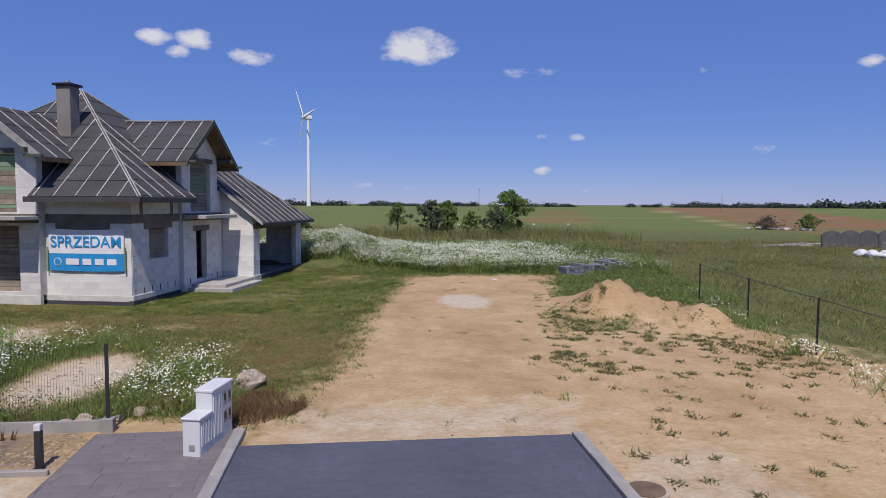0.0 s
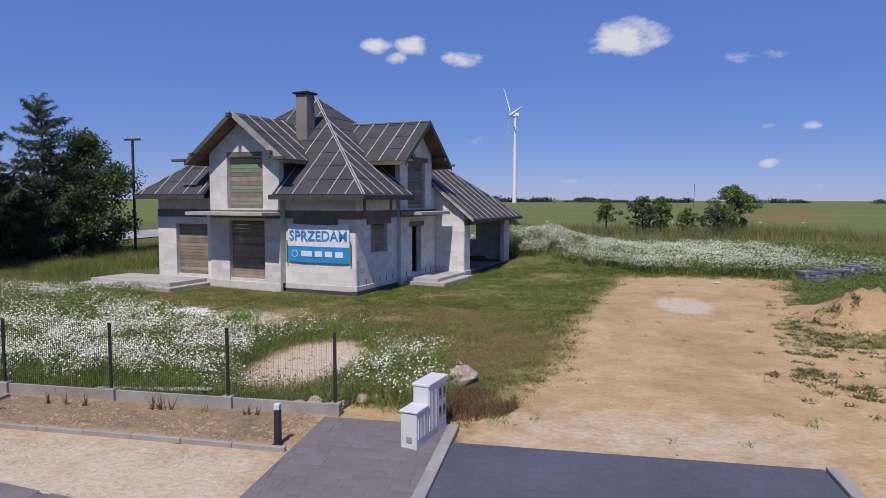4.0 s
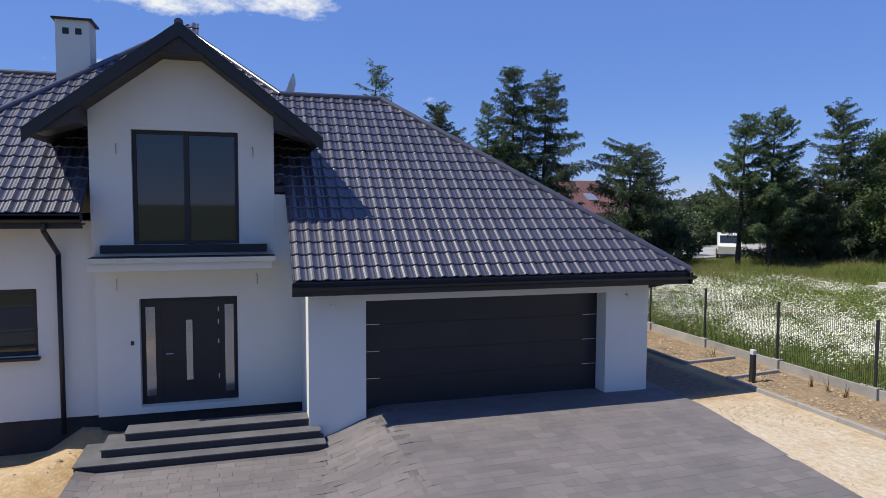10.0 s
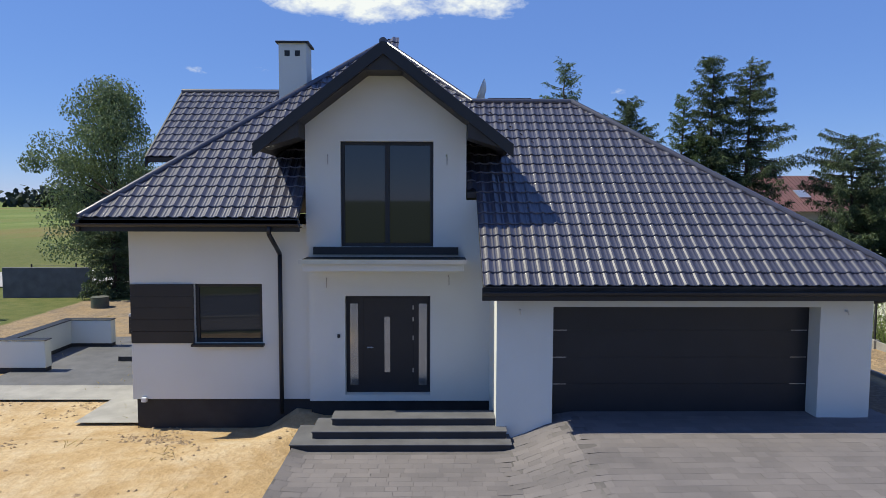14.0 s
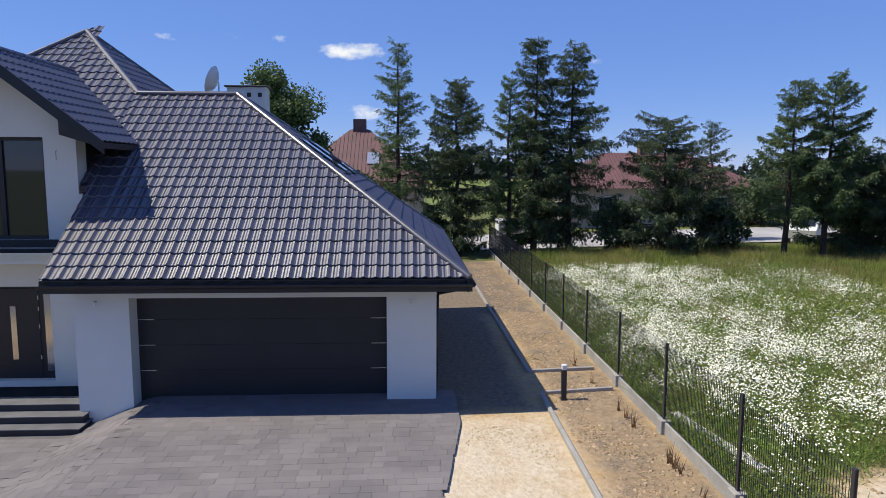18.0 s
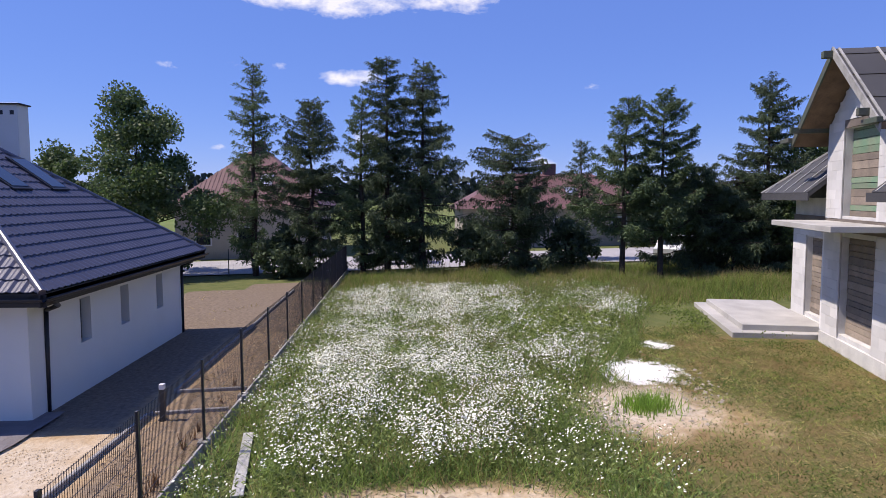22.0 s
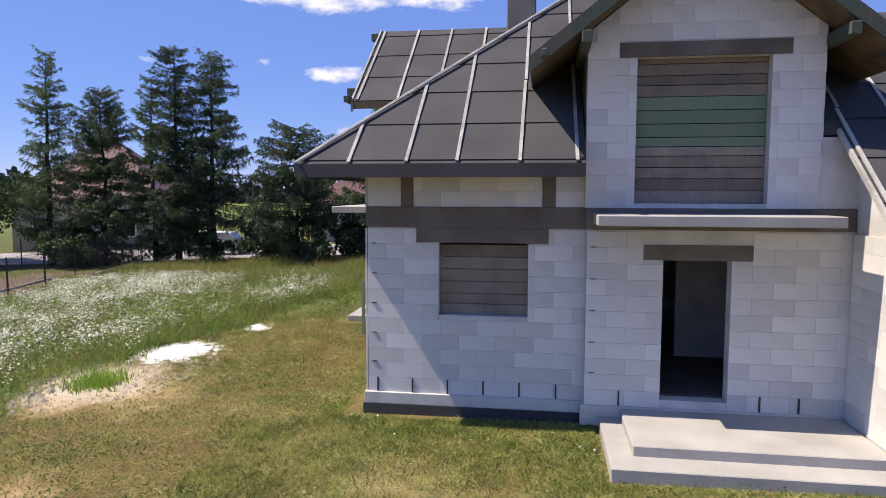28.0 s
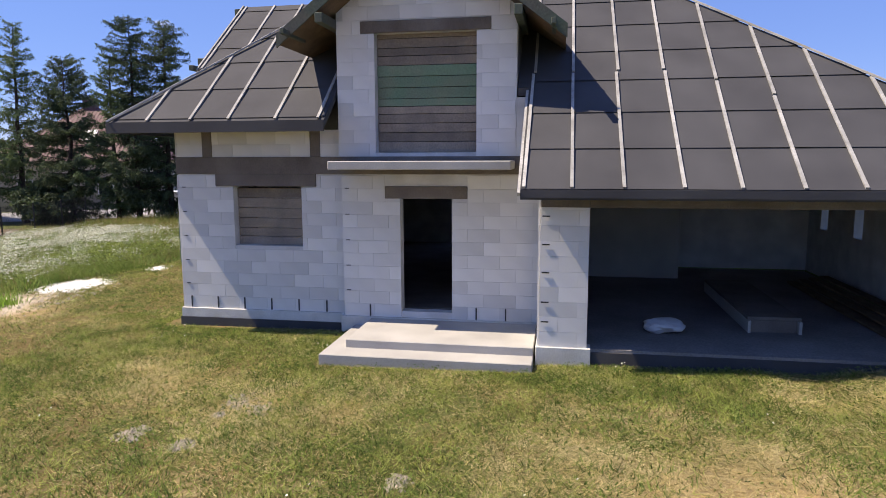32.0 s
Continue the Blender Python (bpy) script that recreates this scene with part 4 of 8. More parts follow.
def shell_walls(parent, mat, t, base, gate_hole, names="wall"):
    """The walls of the plan, outer faces as given, t thick."""
    z1 = 3.46
    cheek = "felt" if mat == "joint" else "anthracite"
    hE = [WIN_E] if mat == "joint" else [WIN_B]
    hD = [DOOR_E] if mat == "joint" else [DOOR_B]
    south, north = (-5.11, 9.21) if mat == "joint" else (-5.40, 9.28)
    e = -0.19 if mat == "joint" else -0.15
    part("wall", wall("x", e, -t, (south, -1.62), base, z1, hE), M[mat], parent)
    part("wall", wall("x", 0, -t, (-1.62, 2.2), base, 3.0, hD), M[mat], parent)
    part("wall", gable("x", 0, -t, 1.66, 0, 3.0, DORM_E if mat == "joint" else DORM_B), M[mat], parent)
    part("wall", bx(-t, 0.0, 1.661, 2.2, 3.0, 3.98), M[mat], parent)
    part("wall", wall("y", 2.17, t, (0.0, 1.54), base, 2.9), M[mat], parent)
    part("wall", prism([(0.0, 2.9), (1.5, 2.9), (0.0, 4.0)], "y", 2.171, 2.17 + t), M[mat], parent)
    for x in (-3.6, -7.33 + t):
        part("wall", bx(x - t, x, -5.47 + t, max(south, -5.47 + t + 0.02) - 0.002 if mat == "joint" else -5.03, base, 3.46), M[mat], parent)
    part("wall", wall("x", 1.54, -t, (2.17 + t, north), base, 2.28, [gate_hole]), M[mat], parent)
    sw = [(-6.1, -5.65, 1.1, 2.1), (-4.15, -3.7, 1.1, 2.1), (-1.0, -0.45, 1.05, 2.0)] if mat == "joint" else [(-3.1, -2.6, 0.95, 1.95), (-5.5, -5.0, 0.95, 1.95), (-1.0, -0.5, 0.95, 1.95)]
    part("wall", wall("y", north, -t, (-7.2, 1.54 - t), base, 2.28, sw), M[mat], parent)
    part("wall", wall("x", -7.2, t, (4.3, north - t), base, 2.28), M[mat], parent)
    part("wall", wall("y", south, t, (-3.6, e - 0.001 if mat == "joint" else e - t), base, z1), M[mat], parent)
    part("wall", wall("y", -5.47, t, (-7.33, -3.6), base, 3.0, [BAY_S]), M[mat], parent)
    part("wall", gable("y", -5.47, t, 1.86, -5.46, 3.0, DORM_S), M[mat], parent)
    part("wall", wall("y", -5.11, t, (-10.8, -7.33), base, z1, [WEST_S]), M[mat], parent)
    part("wall", wall("x", -10.8, t, (-5.11 + t, 4.3), base, z1, [(-0.9, 1.0, 0.02, 2.2)] if mat == "joint" else []), M[mat], parent)
    part("wall", wall("y", 4.3, -t, (-10.8 + t, -5.4 if mat == "joint" else -0.4), base, z1, [] if mat == "joint" else [(-2.6, -1.6, 0.02, 2.1)]), M[mat], parent)
    for s in (-1, 1):
        y = 1.66 * s
        part("dormer_cheek", prism([(0.0 - t, 2.44 + 0.8 * (2.11 + t) - 0.2), (0.0 - t, 5.56), (-1.95, 5.56), (-1.95, 5.4)], "y", y - 0.2 * s, y + 0.02 * s), M[cheek], parent)
        x = -5.46 + 1.86 * s
        part("dormer_cheek", prism([(-5.47 + t, 3.8), (-5.47 + t, 5.42), (-3.7, 5.42), (-3.7, 5.3)], "x", x - 0.2 * s, x + 0.02 * s), M[cheek], parent)


def finished_house():
    house = empty("house", pose(-12.0, 1.74, 0.16), "white rendered house with black metal roof and double garage", "house")
    rng = random.Random(5)
    shell_walls(house, "plaster", 0.42, -0.27, (3.23, 8.28, -0.3, 1.99))
    # garage walls go down to the paving
    part("wall", wall("x", 1.54, -0.42, (2.17, 9.28), -0.85, -0.27, [(3.23, 8.28, -0.4, 0)]), M["plaster"], house)
    part("wall", wall("y", 2.17, 0.42, (0.0, 1.12), -0.85, -0.27), M["plaster"], house)
    part("wall", wall("y", 9.28, -0.42, (-7.2, 1.12), -0.45, -0.27), M["plaster"], house)
    part("plinth", wall("x", -0.21, -0.3, (-5.34, -1.6), -1.2, -0.27), M["plinth"], house, "black resin plinth")
    part("plinth", wall("x", -0.06, -0.3, (-1.6, 2.2), -1.2, -0.27), M["plinth"], house)
    part("plinth", wall("y", -5.34, 0.3, (-10.7, -0.52), -1.2, -0.27), M["plinth"], house)
    part("floor_slab", bx(-10.3, -0.5, -4.6, 3.8, -0.5, -0.15), M["grey_slab"], house)
    part("floor_slab", bx(-6.7, 1.1, 4.31, 8.7, -0.4, -0.16), M["grey_slab"], house)
    for key, across in (("east_main", "y"), ("east_mid_s", "y"), ("east_mid_n", "y"), ("east_garage", "y"), ("east_gap", "y"), ("south_1", "x"), ("south_2", "x"), ("south_3", "x"), ("south_4", "x"), ("west", "y"), ("north", "x"), ("garage_north", "x"),
                        ("garage_west", "y"), ("dormer_e_south", "x"), ("dormer_e_north", "x"), ("dormer_s_east", "y"), ("dormer_s_west", "y")):
        tile_plane(key, across, house)
    for key in ("east", "south", "west", "north", "garage_north", "garage_west", "dormer_e_south", "dormer_e_north", "dormer_s_east", "dormer_s_west"):
        part("roof_board", roof_slab(key, 0.12), M["soffit"], house)
    # ridge and hip caps
    hips = [((0.67, -5.98, 3.59), APEX), ((-11.27, -5.98, 3.59), APEX), (APEX, RIDGE_G[0]), RIDGE_G, (RIDGE_G[1], (2.11, 9.88, 2.44)), (RIDGE_G[1], (-7.71, 9.88, 2.44)),
            ((0.72, 0, 7.0), (-3.5, 0, 7.0)), ((-5.5, -6.18, 7.0), (-5.5, -2.1, 7.0)), ((-11.27, 5.18, 3.59), APEX)]
    for a, b in hips:
        a, b = Vector(a), Vector(b)
        n = max(1, int((b - a).length / 0.38))
        me = None
        for i in range(n):
            if me is None:
                cap = part("ridge_cap", tube(bmesh.new(), Vector((0, 0, 0.035)), (b - a) * (1.06 / n) + Vector((0, 0, 0.04)), 0.078, 0.07, 14), M["tile"], house)
                me = cap.data
            else:
                cap = new("ridge_cap", me)
                cap.parent = house
            cap.location = a.lerp(b, i / n)
    # soffits, fascias and gutters
    for x0, x1, y0, y1, z in ((0.0, 0.60, -5.9, -1.75, 3.42), (-0.15 - 3.6, 0.6, -5.9, -5.11, 3.42), (1.54, 2.05, 1.95, 9.85, 2.27), (-7.6, 2.05, 9.21, 9.82, 2.27), (-11.2, -7.3, -5.9, -5.11, 3.42)):
        part("soffit", bx(x0, x1, y0, y1, z - 0.03, z), M["soffit"], house)
    for a, b in (((0.74, -6.05, 3.50), (0.74, -1.66, 3.50)), ((0.74, -6.05, 3.50), (-3.75, -6.05, 3.50)), ((2.18, 1.85, 2.35), (2.18, 9.95, 2.35)), ((2.18, 9.95, 2.35), (-7.75, 9.95, 2.35)), ((-7.25, -6.05, 3.50), (-11.3, -6.05, 3.50))):
        a, b = Vector(a), Vector(b)
        along_y = abs(b.y - a.y) > abs(b.x - a.x)
        lo, hi = (min(a.x, b.x), min(a.y, b.y)), (max(a.x, b.x), max(a.y, b.y))
        w = 0.065
        bm = bmesh.new()
        n = 10
        prof = [(w * math.cos(t), w * math.sin(t)) for t in np.linspace(math.pi, 2 * math.pi, n)]
        prof += [(w * 0.9 * math.cos(t), w * 0.9 * math.sin(t)) for t in np.linspace(2 * math.pi, math.pi, n)]
        ends = []
        for p in (a, b):
            ends.append([bm.verts.new((p.x + (o if along_y else 0), p.y + (0 if along_y else o), p.z + h)) for o, h in prof])
        for i in range(len(prof)):
            j = (i + 1) % len(prof)
            bm.faces.new((ends[0][i], ends[0][j], ends[1][j], ends[1][i]))
        gutter = part("gutter", bm, M["anthracite"], house, "black half-round gutter")
        fx = bx(a.x - 0.1, a.x - 0.07, lo[1], hi[1], a.z - 0.16, a.z + 0.07) if along_y else (bx(lo[0], hi[0], a.y + 0.07, a.y + 0.10, a.z - 0.16, a.z + 0.07) if a.y < 0 else bx(lo[0], hi[0], a.y - 0.10, a.y - 0.07, a.z - 0.16, a.z + 0.07))
        part("fascia", fx, M["anthracite"], house)
    for pts in ([(0.74, -2.25, 3.45), (0.74, -2.25, 3.3), (-0.03, -2.22, 2.85), (-0.03, -2.22, -0.55)],
                [(1.9, 9.93, 2.3), (1.3, 9.75, 2.1), (0.95, 9.32, 1.95), (0.95, 9.28, -0.35)], [(-7.5, 9.9, 2.3), (-7.1, 9.32, 2.0), (-7.1, 9.30, -0.2)]):
        pipe = part("downpipe", path_tube(pts, 0.045, 10), M["anthracite"], house, "black downpipe", smooth=True)
    # barge boards and boxed verges of the dormers
    for s in (-1, 1):
        outline = [(0, 7.06), (2.55 * s, 7.06 - 0.78 * 2.55), (2.55 * s, 6.80 - 0.78 * 2.55), (0, 6.80)]
        part("barge_board", prism(outline, "x", 0.68, 0.72), M["anthracite"], house)
        under = [(0.35 * s, 6.50), (1.66 * s, 5.50), (1.66 * s, 5.20), (2.3 * s, 5.0), (2.5 * s, 5.0), (0.0, 6.93)]
        part("boxed_verge", prism(under, "x", 0.02, 0.67), M["soffit"], house)
        outline = [(-5.5, 7.06), (-5.5 + 2.6 * s, 7.06 - 0.78 * 2.6), (-5.5 + 2.6 * s, 6.8 - 0.78 * 2.6), (-5.5, 6.8)]
        part("barge_board", prism(outline, "y", -6.19, -6.15), M["anthracite"], house)
    part("boxed_verge", prism([(-0.36, 6.50), (0.36, 6.50), (0, 6.93)], "x", 0.03, 0.66), M["soffit"], house)
    # windows and doors
    frame_window(house, "dormer_window", "x", -0.10, DORM_B, (0.02,))
    frame_window(house, "window", "x", -0.24, WIN_B, ())
    part("window_sill", bx(-0.2, 0.0, -4.10, -2.59, 0.885, 0.935), M["anthracite"], house)
    frame_window(house, "window", "y", -5.37, BAY_S, (-5.35,))
    frame_window(house, "window", "y", -5.37, DORM_S, (-5.4,))
    frame_window(house, "window", "y", -5.0, WEST_S, ())
    for hole in ((-3.1, -2.6, 0.95, 1.95), (-5.5, -5.0, 0.95, 1.95), (-1.0, -0.5, 0.95, 1.95)):
        win = frame_window(house, "window", "y", 8.98, hole, (), 0.05)
        part("window_sill", bx(hole[0] - 0.03, hole[1] + 0.03, 9.0, 9.27, 0.905, 0.945), M["anthracite"], house)
    for i in range(5):
        z = 0.94 + i * 0.252
        part("cladding_board", bx(-0.15, -0.115, -5.385, -4.065, z, z + 0.248, 0.003), M["anthracite"], house)
    part("curtain", prism([(-3.42, 1.0), (-3.2, 1.0), (-3.24, 2.15), (-3.46, 2.15)], "x", -0.50, -0.48), M["plaster"], house, "white net curtain")
    door = part("front_door", bx(-0.27, -0.2, *DOOR_B), M["anthracite"], house, "anthracite front door with side lights")
    for y in (-0.70, 0.76):
        part("side_light", bx(-0.2, -0.185, y - 0.085, y + 0.085, 0.02, 1.78), M["mirror_glass"], door, "narrow reflecting side light")
    part("glass_strip", bx(-0.187, -0.176, -0.055, 0.065, 0.30, 1.50), M["mirror_glass"], door, "narrow reflecting glass strip")
    part("door_leaf", bx(-0.2, -0.188, -0.5, 0.56, -0.11, 1.9, 0.004), M["anthracite"], door)
    for z in (0.3, 1.0, 1.4, 1.65):
        part("hinge", bx(-0.188, -0.176, 0.545, 0.562, z, z + 0.09), M["white_metal"], door)
    part("door_handle", path_tube([(-0.13, -0.42, 0.85), (-0.13, -0.29, 0.85)], 0.012), M["white_metal"], door)
    part("doorbell", bx(0.0, 0.02, -1.03, -0.97, 1.08, 1.16, 0.004), M["anthracite"], house)
    for y, z in ((-1.25, 2.35), (1.3, 2.4), (-1.2, 4.9), (1.25, 4.9)):
        part("cable_end", path_tube([(0.0, y, z), (0.05, y + 0.01, z - 0.03), (0.05, y + 0.01, z - 0.2)], 0.008, 5), M["kerb"], house)
    part("drain_cap", bx(-0.145, -0.06, -5.2, -5.09, -0.32, -0.22, 0.01), M["white_plastic"], house, "white plastic drain cap")
    gate = empty("garage_door", pose(0, 0, 0), "")
    gate.parent = house
    gate["label"] = "dark sectional garage door with steel strips"
    for i in range(4):
        z = -0.11 + i * 0.53
        panel = part("panel", bx(1.12, 1.16, 3.23, 8.28, z if i else -0.4, z + 0.528, 0.002), M["anthracite"], gate)
        if i:
            for y in (3.25, 7.94):
                part("steel_strip", bx(1.16, 1.166, y, y + 0.31, z - 0.008, z + 0.003), M["white_metal"], gate)
    # balcony ledge
    ledge = part("balcony_ledge", bx(-0.02, 0.85, -1.58, 1.58, 2.58, 2.76, 0.006), M["plaster"], house)
    part("ledge_cap", bx(-0.01, 0.93, -1.64, 1.64, 2.765, 2.79), M["anthracite"], ledge)
    part("ledge_strip", bx(0.9, 0.95, -1.64, 1.64, 2.73, 2.815), M["white_metal"], ledge)
    part("window_threshold", bx(0.0, 0.12, -1.5, 1.5, 2.85, 3.0), M["anthracite"], house)
    # chimneys, dish, roof windows
    for x0, x1, y0, y1, z0, z1 in ((-4.1, -3.4, -2.95, -2.25, 5.5, 7.93), (-8.4, -7.8, 2.8, 4.05, 4.4, 7.2)):
        ch = part("chimney", bx(x0, x1, y0, y1, z0, z1), M["plaster"], house, "white rendered chimney")
        part("chimney_cap", bx(x0 - 0.07, x1 + 0.07, y0 - 0.07, y1 + 0.07, z1, z1 + 0.05, 0.01), M["anthracite"], ch)
        for k in range(2 if x0 > -5 else 3):
            y = (y0 + 0.15 + k * 0.26) if x0 > -5 else (y0 + 0.3 + k * 0.35)
            part("flue_vent", bx(x1 - 0.01, x1 + 0.006, y, y + 0.13, z1 - 0.32, z1 - 0.18), M["anthracite"], ch)
    dish = bmesh.new()
    bmesh.ops.create_uvsphere(dish, u_segments=18, v_segments=12, radius=0.62)
    bmesh.ops.bisect_plane(dish, geom=[*dish.verts, *dish.edges, *dish.faces], plane_co=(0, 0, -0.42), plane_no=(0, 0, 1), clear_outer=True)
    bmesh.ops.translate(dish, verts=dish.verts, vec=(0, 0, 0.5))
    bmesh.ops.rotate(dish, verts=dish.verts, matrix=Matrix.Rotation(radians(70), 3, "X"))
    bmesh.ops.rotate(dish, verts=dish.verts, matrix=Matrix.Rotation(radians(-4), 3, "Z"))
    bmesh.ops.translate(dish, verts=dish.verts, vec=(-7.4, 2.5, 7.35))
    part("satellite_dish", dish, M["white_plastic"], house, "grey satellite dish", smooth=True)
    part("dish_mast", path_tube([(-7.6, 2.6, 6.0), (-7.6, 2.6, 7.3), (-7.45, 2.5, 7.35)], 0.025), M["white_metal"], house)
    for x in (-2.2, -4.0):
        z = PLANES["garage_north"][1]
        n = Vector((0, 0.717, 1)).normalized()
        for y0, y1, w, l, mname in ((6.0, 7.2, 0.42, 0.06, "anthracite"), (6.08, 7.12, 0.34, 0.075, "glass")):
            bm = bmesh.new()
            vs = [bm.verts.new(Vector((x + sx * w, y, z(x, y))) + n * h) for y in (y0, y1) for sx in (-1, 1) for h in (0, l + 0.03)]
            for q in ((0, 1, 3, 2), (4, 6, 7, 5), (0, 4, 5, 1), (2, 3, 7, 6), (0, 2, 6, 4), (1, 5, 7, 3)):
                bm.faces.new([vs[i] for i in q])
            part("roof_window" if mname == "anthracite" else "roof_pane", bm, M[mname], house)
    for y in (2.6, 8.75):
        part("wall_lamp", path_tube([(1.54, y, 1.93), (1.62, y, 1.93), (1.62, y + 0.02, 1.86)], 0.02), M["white_metal"], house)
    # steps in front of the entrance
    steps = empty("entrance_steps", pose(-12.0, 1.74, 0.16), "grey slab steps with dark risers at the front door", "steps")
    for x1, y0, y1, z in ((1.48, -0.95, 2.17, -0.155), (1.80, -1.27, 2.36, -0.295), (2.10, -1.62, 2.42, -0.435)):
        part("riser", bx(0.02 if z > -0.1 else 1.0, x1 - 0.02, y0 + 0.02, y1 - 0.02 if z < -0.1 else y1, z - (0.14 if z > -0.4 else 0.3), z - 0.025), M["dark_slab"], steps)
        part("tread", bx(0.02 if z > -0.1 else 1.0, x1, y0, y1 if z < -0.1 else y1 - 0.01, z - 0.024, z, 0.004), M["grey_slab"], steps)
    return house


def unfinished_house():
    house = empty("unfinished_house", pose(-6.185, 33.245, 0.84, 0, 0, -12.86), "unfinished block house with felt roof and boarded openings", "house")
    rng = random.Random(9)
    t, base = 0.25, -0.1
    gate = (2.92, 8.3, -0.2, 2.15)
    shell_walls(house, "joint", t, base, gate)
    f = 0.012
    # blocks of the street side, one by one
    top = (0, 6.84, 0.78)
    lay_blocks(house, "x", -0.19 + f, block_rows((-5.11, -1.62), base, 2.62, [WIN_E, (-4.3, -2.2, 2.38, 2.7)]))
    lay_blocks(house, "x", -0.19 + f, [r for r in block_rows((-5.11, -1.62), 2.95, 3.44, [(-4.55, -4.35, 2.9, 3.5), (-2.3, -2.1, 2.9, 3.5)])])
    lay_blocks(house, "x", f, block_rows((-1.62, 2.15), base, 2.62, [DOOR_E, (-0.78, 0.78, 2.17, 2.4)]))
    lay_blocks(house, "x", f, block_rows((-1.66, 1.66), 2.95, 6.8, [DORM_E, (-1.2, 1.2, 5.17, 5.38)], top))
    lay_blocks(house, "y", 2.17 - f - 0.03, block_rows((0.03, 1.53), base, 2.6, []))
    lay_blocks(house, "x", 1.54 + f, block_rows((2.16, 2.92), base, 2.15, []))
    lay_blocks(house, "y", -5.11 - f - 0.03, block_rows((-3.6, -0.19), base, 2.62, [(-3.2, -1.0, 2.3, 2.7)]))
    # the other faces, joined
    bm = bmesh.new()
    for axis, plane, rows in (("y", -5.11 - f - 0.03, block_rows((-3.6, -0.19), 2.95, 3.44, [])), ("y", -5.47 - f - 0.03, block_rows((-7.33, -3.6), base, 2.62, [BAY_S])),
                              ("y", -5.47 - f - 0.03, block_rows((-7.32, -3.6), 2.95, 6.8, [DORM_S], (-5.46, 6.84, 0.78))), ("y", -5.11 - f - 0.03, block_rows((-10.8, -7.33), base, 2.62, [WEST_S])),
                              ("x", 1.54 + f, block_rows((8.3, 9.2), base, 2.15, []))):
        for o, z, l, h in rows:
            l2, h2 = l / 2 - 0.0016, h / 2 - 0.0016
            box(bm, *((plane - 0.03, plane, o - l2, o + l2) if axis == "x" else (o - l2, o + l2, plane, plane + 0.03)), z - h2, z + h2)
    rest = part("block_facing", bm, M["block"], house)
    rest["kind"] = "stuff"
    # cast ring beam, lintels and small columns
    for q in ((-0.215, -0.15, -5.135, -1.62, 2.62, 2.95), (-0.02, 0.03, -1.64, 2.16, 2.62, 2.95), (-3.6, -0.19, -5.14, -5.08, 2.62, 2.95), (-7.35, -3.6, -5.5, -5.44, 2.62, 2.95),
              (-10.83, -7.33, -5.14, -5.08, 2.62, 2.95), (-0.22, -0.155, -4.3, -2.2, 2.38, 2.62), (-0.02, 0.026, -0.78, 0.78, 2.17, 2.4), (-0.02, 0.028, -1.2, 1.2, 5.17, 5.38),
              (1.3, 1.58, 2.92, 8.3, 2.15, 2.43), (1.3, 1.572, 2.17, 2.92, 2.15, 2.4), (-0.215, -0.155, -4.55, -4.35, 2.95, 3.5), (-0.215, -0.155, -2.3, -2.1, 2.95, 3.5), (-3.2, -1.0, -5.145, -5.09, 2.3, 2.62),
              (-6.6, -4.2, -5.5, -5.44, 5.2, 5.42), (-0.55, -0.35, -5.145, -5.09, 2.95, 3.46), (-2.2, -2.0, -5.145, -5.09, 2.95, 3.46), (-10.83, -9.9, -5.15, -5.09, 2.3, 2.6)):
        part("cast_beam", bx(*q, 0.006), M["concrete"], house)
    # plinth with meshed insulation
    for q in ((-0.3, -0.13, -5.17, -1.6, -0.29, -0.1), (-0.12, 0.06, -1.68, 2.2, -0.42, -0.1), (-3.72, -0.3, -5.17, -5.0, -0.32, -0.1), (-7.4, -3.6, -5.53, -5.35, -0.6, -0.1), (1.3, 1.6, 2.11, 2.98, -0.42, -0.1),
              (0.0, 1.3, 2.11, 2.2, -0.42, -0.1), (-10.86, -7.4, -5.17, -5.0, -0.6, -0.1), (1.3, 1.6, 8.25, 9.27, -0.42, -0.1)):
        part("plinth", bx(*q, 0.008), M["mesh_plaster"], house)
    part("plinth_membrane", bx(-0.31, -0.115, -5.19, -1.69, -0.75, -0.29), M["felt"], house, "black damp-proof membrane")
    part("plinth_membrane", bx(-3.6, -0.311, -5.19, -5.05, -1.2, -0.32), M["felt"], house)
    part("plinth_membrane", bx(-7.4, -3.58, -5.51, -4.98, -1.4, -0.6), M["felt"], house)
    part("floor_slab", bx(-10.5, -0.45, -4.8, 2.2, -0.4, 0.0), M["concrete"], house)
    part("floor_slab", bx(-6.9, 1.5, 2.46, 8.9, -0.6, -0.12), M["floor_screed"], house)
    part("plinth_membrane", bx(1.501, 1.53, 2.96, 8.28, -0.75, -0.17), M["felt"], house)
    part("inner_wall", bx(-3.2, -3.0, -4.8, -1.3, 0.0, 2.62), M["joint"], house)
    part("inner_wall", bx(-3.2, -3.0, 0.28, 2.2, 0.0, 2.62), M["joint"], house)
    part("inner_wall", bx(-5.4, -5.2, 2.46, 5.4, -0.12, 2.6), M["light_concrete"], house)
    part("inner_wall", bx(-5.4, -0.25, 2.21, 2.455, -0.12, 2.9), M["light_concrete"], house)
    part("ceiling_slab", bx(-10.5, -0.45, -4.85, 2.2, 2.62, 2.9), M["concrete"], house)
    # boarded openings
    boards(house, "x", -0.36, WIN_E, lambda i, u: "board", rng)
    boards(house, "x", -0.17, DORM_E, lambda i, u: "green_board" if 0.36 < u < 0.66 else "board", rng)
    boards(house, "y", -5.3, BAY_S, lambda i, u: "board", rng)
    boards(house, "y", -5.3, DORM_S, lambda i, u: "green_board" if rng.random() < 0.6 else "board", rng)
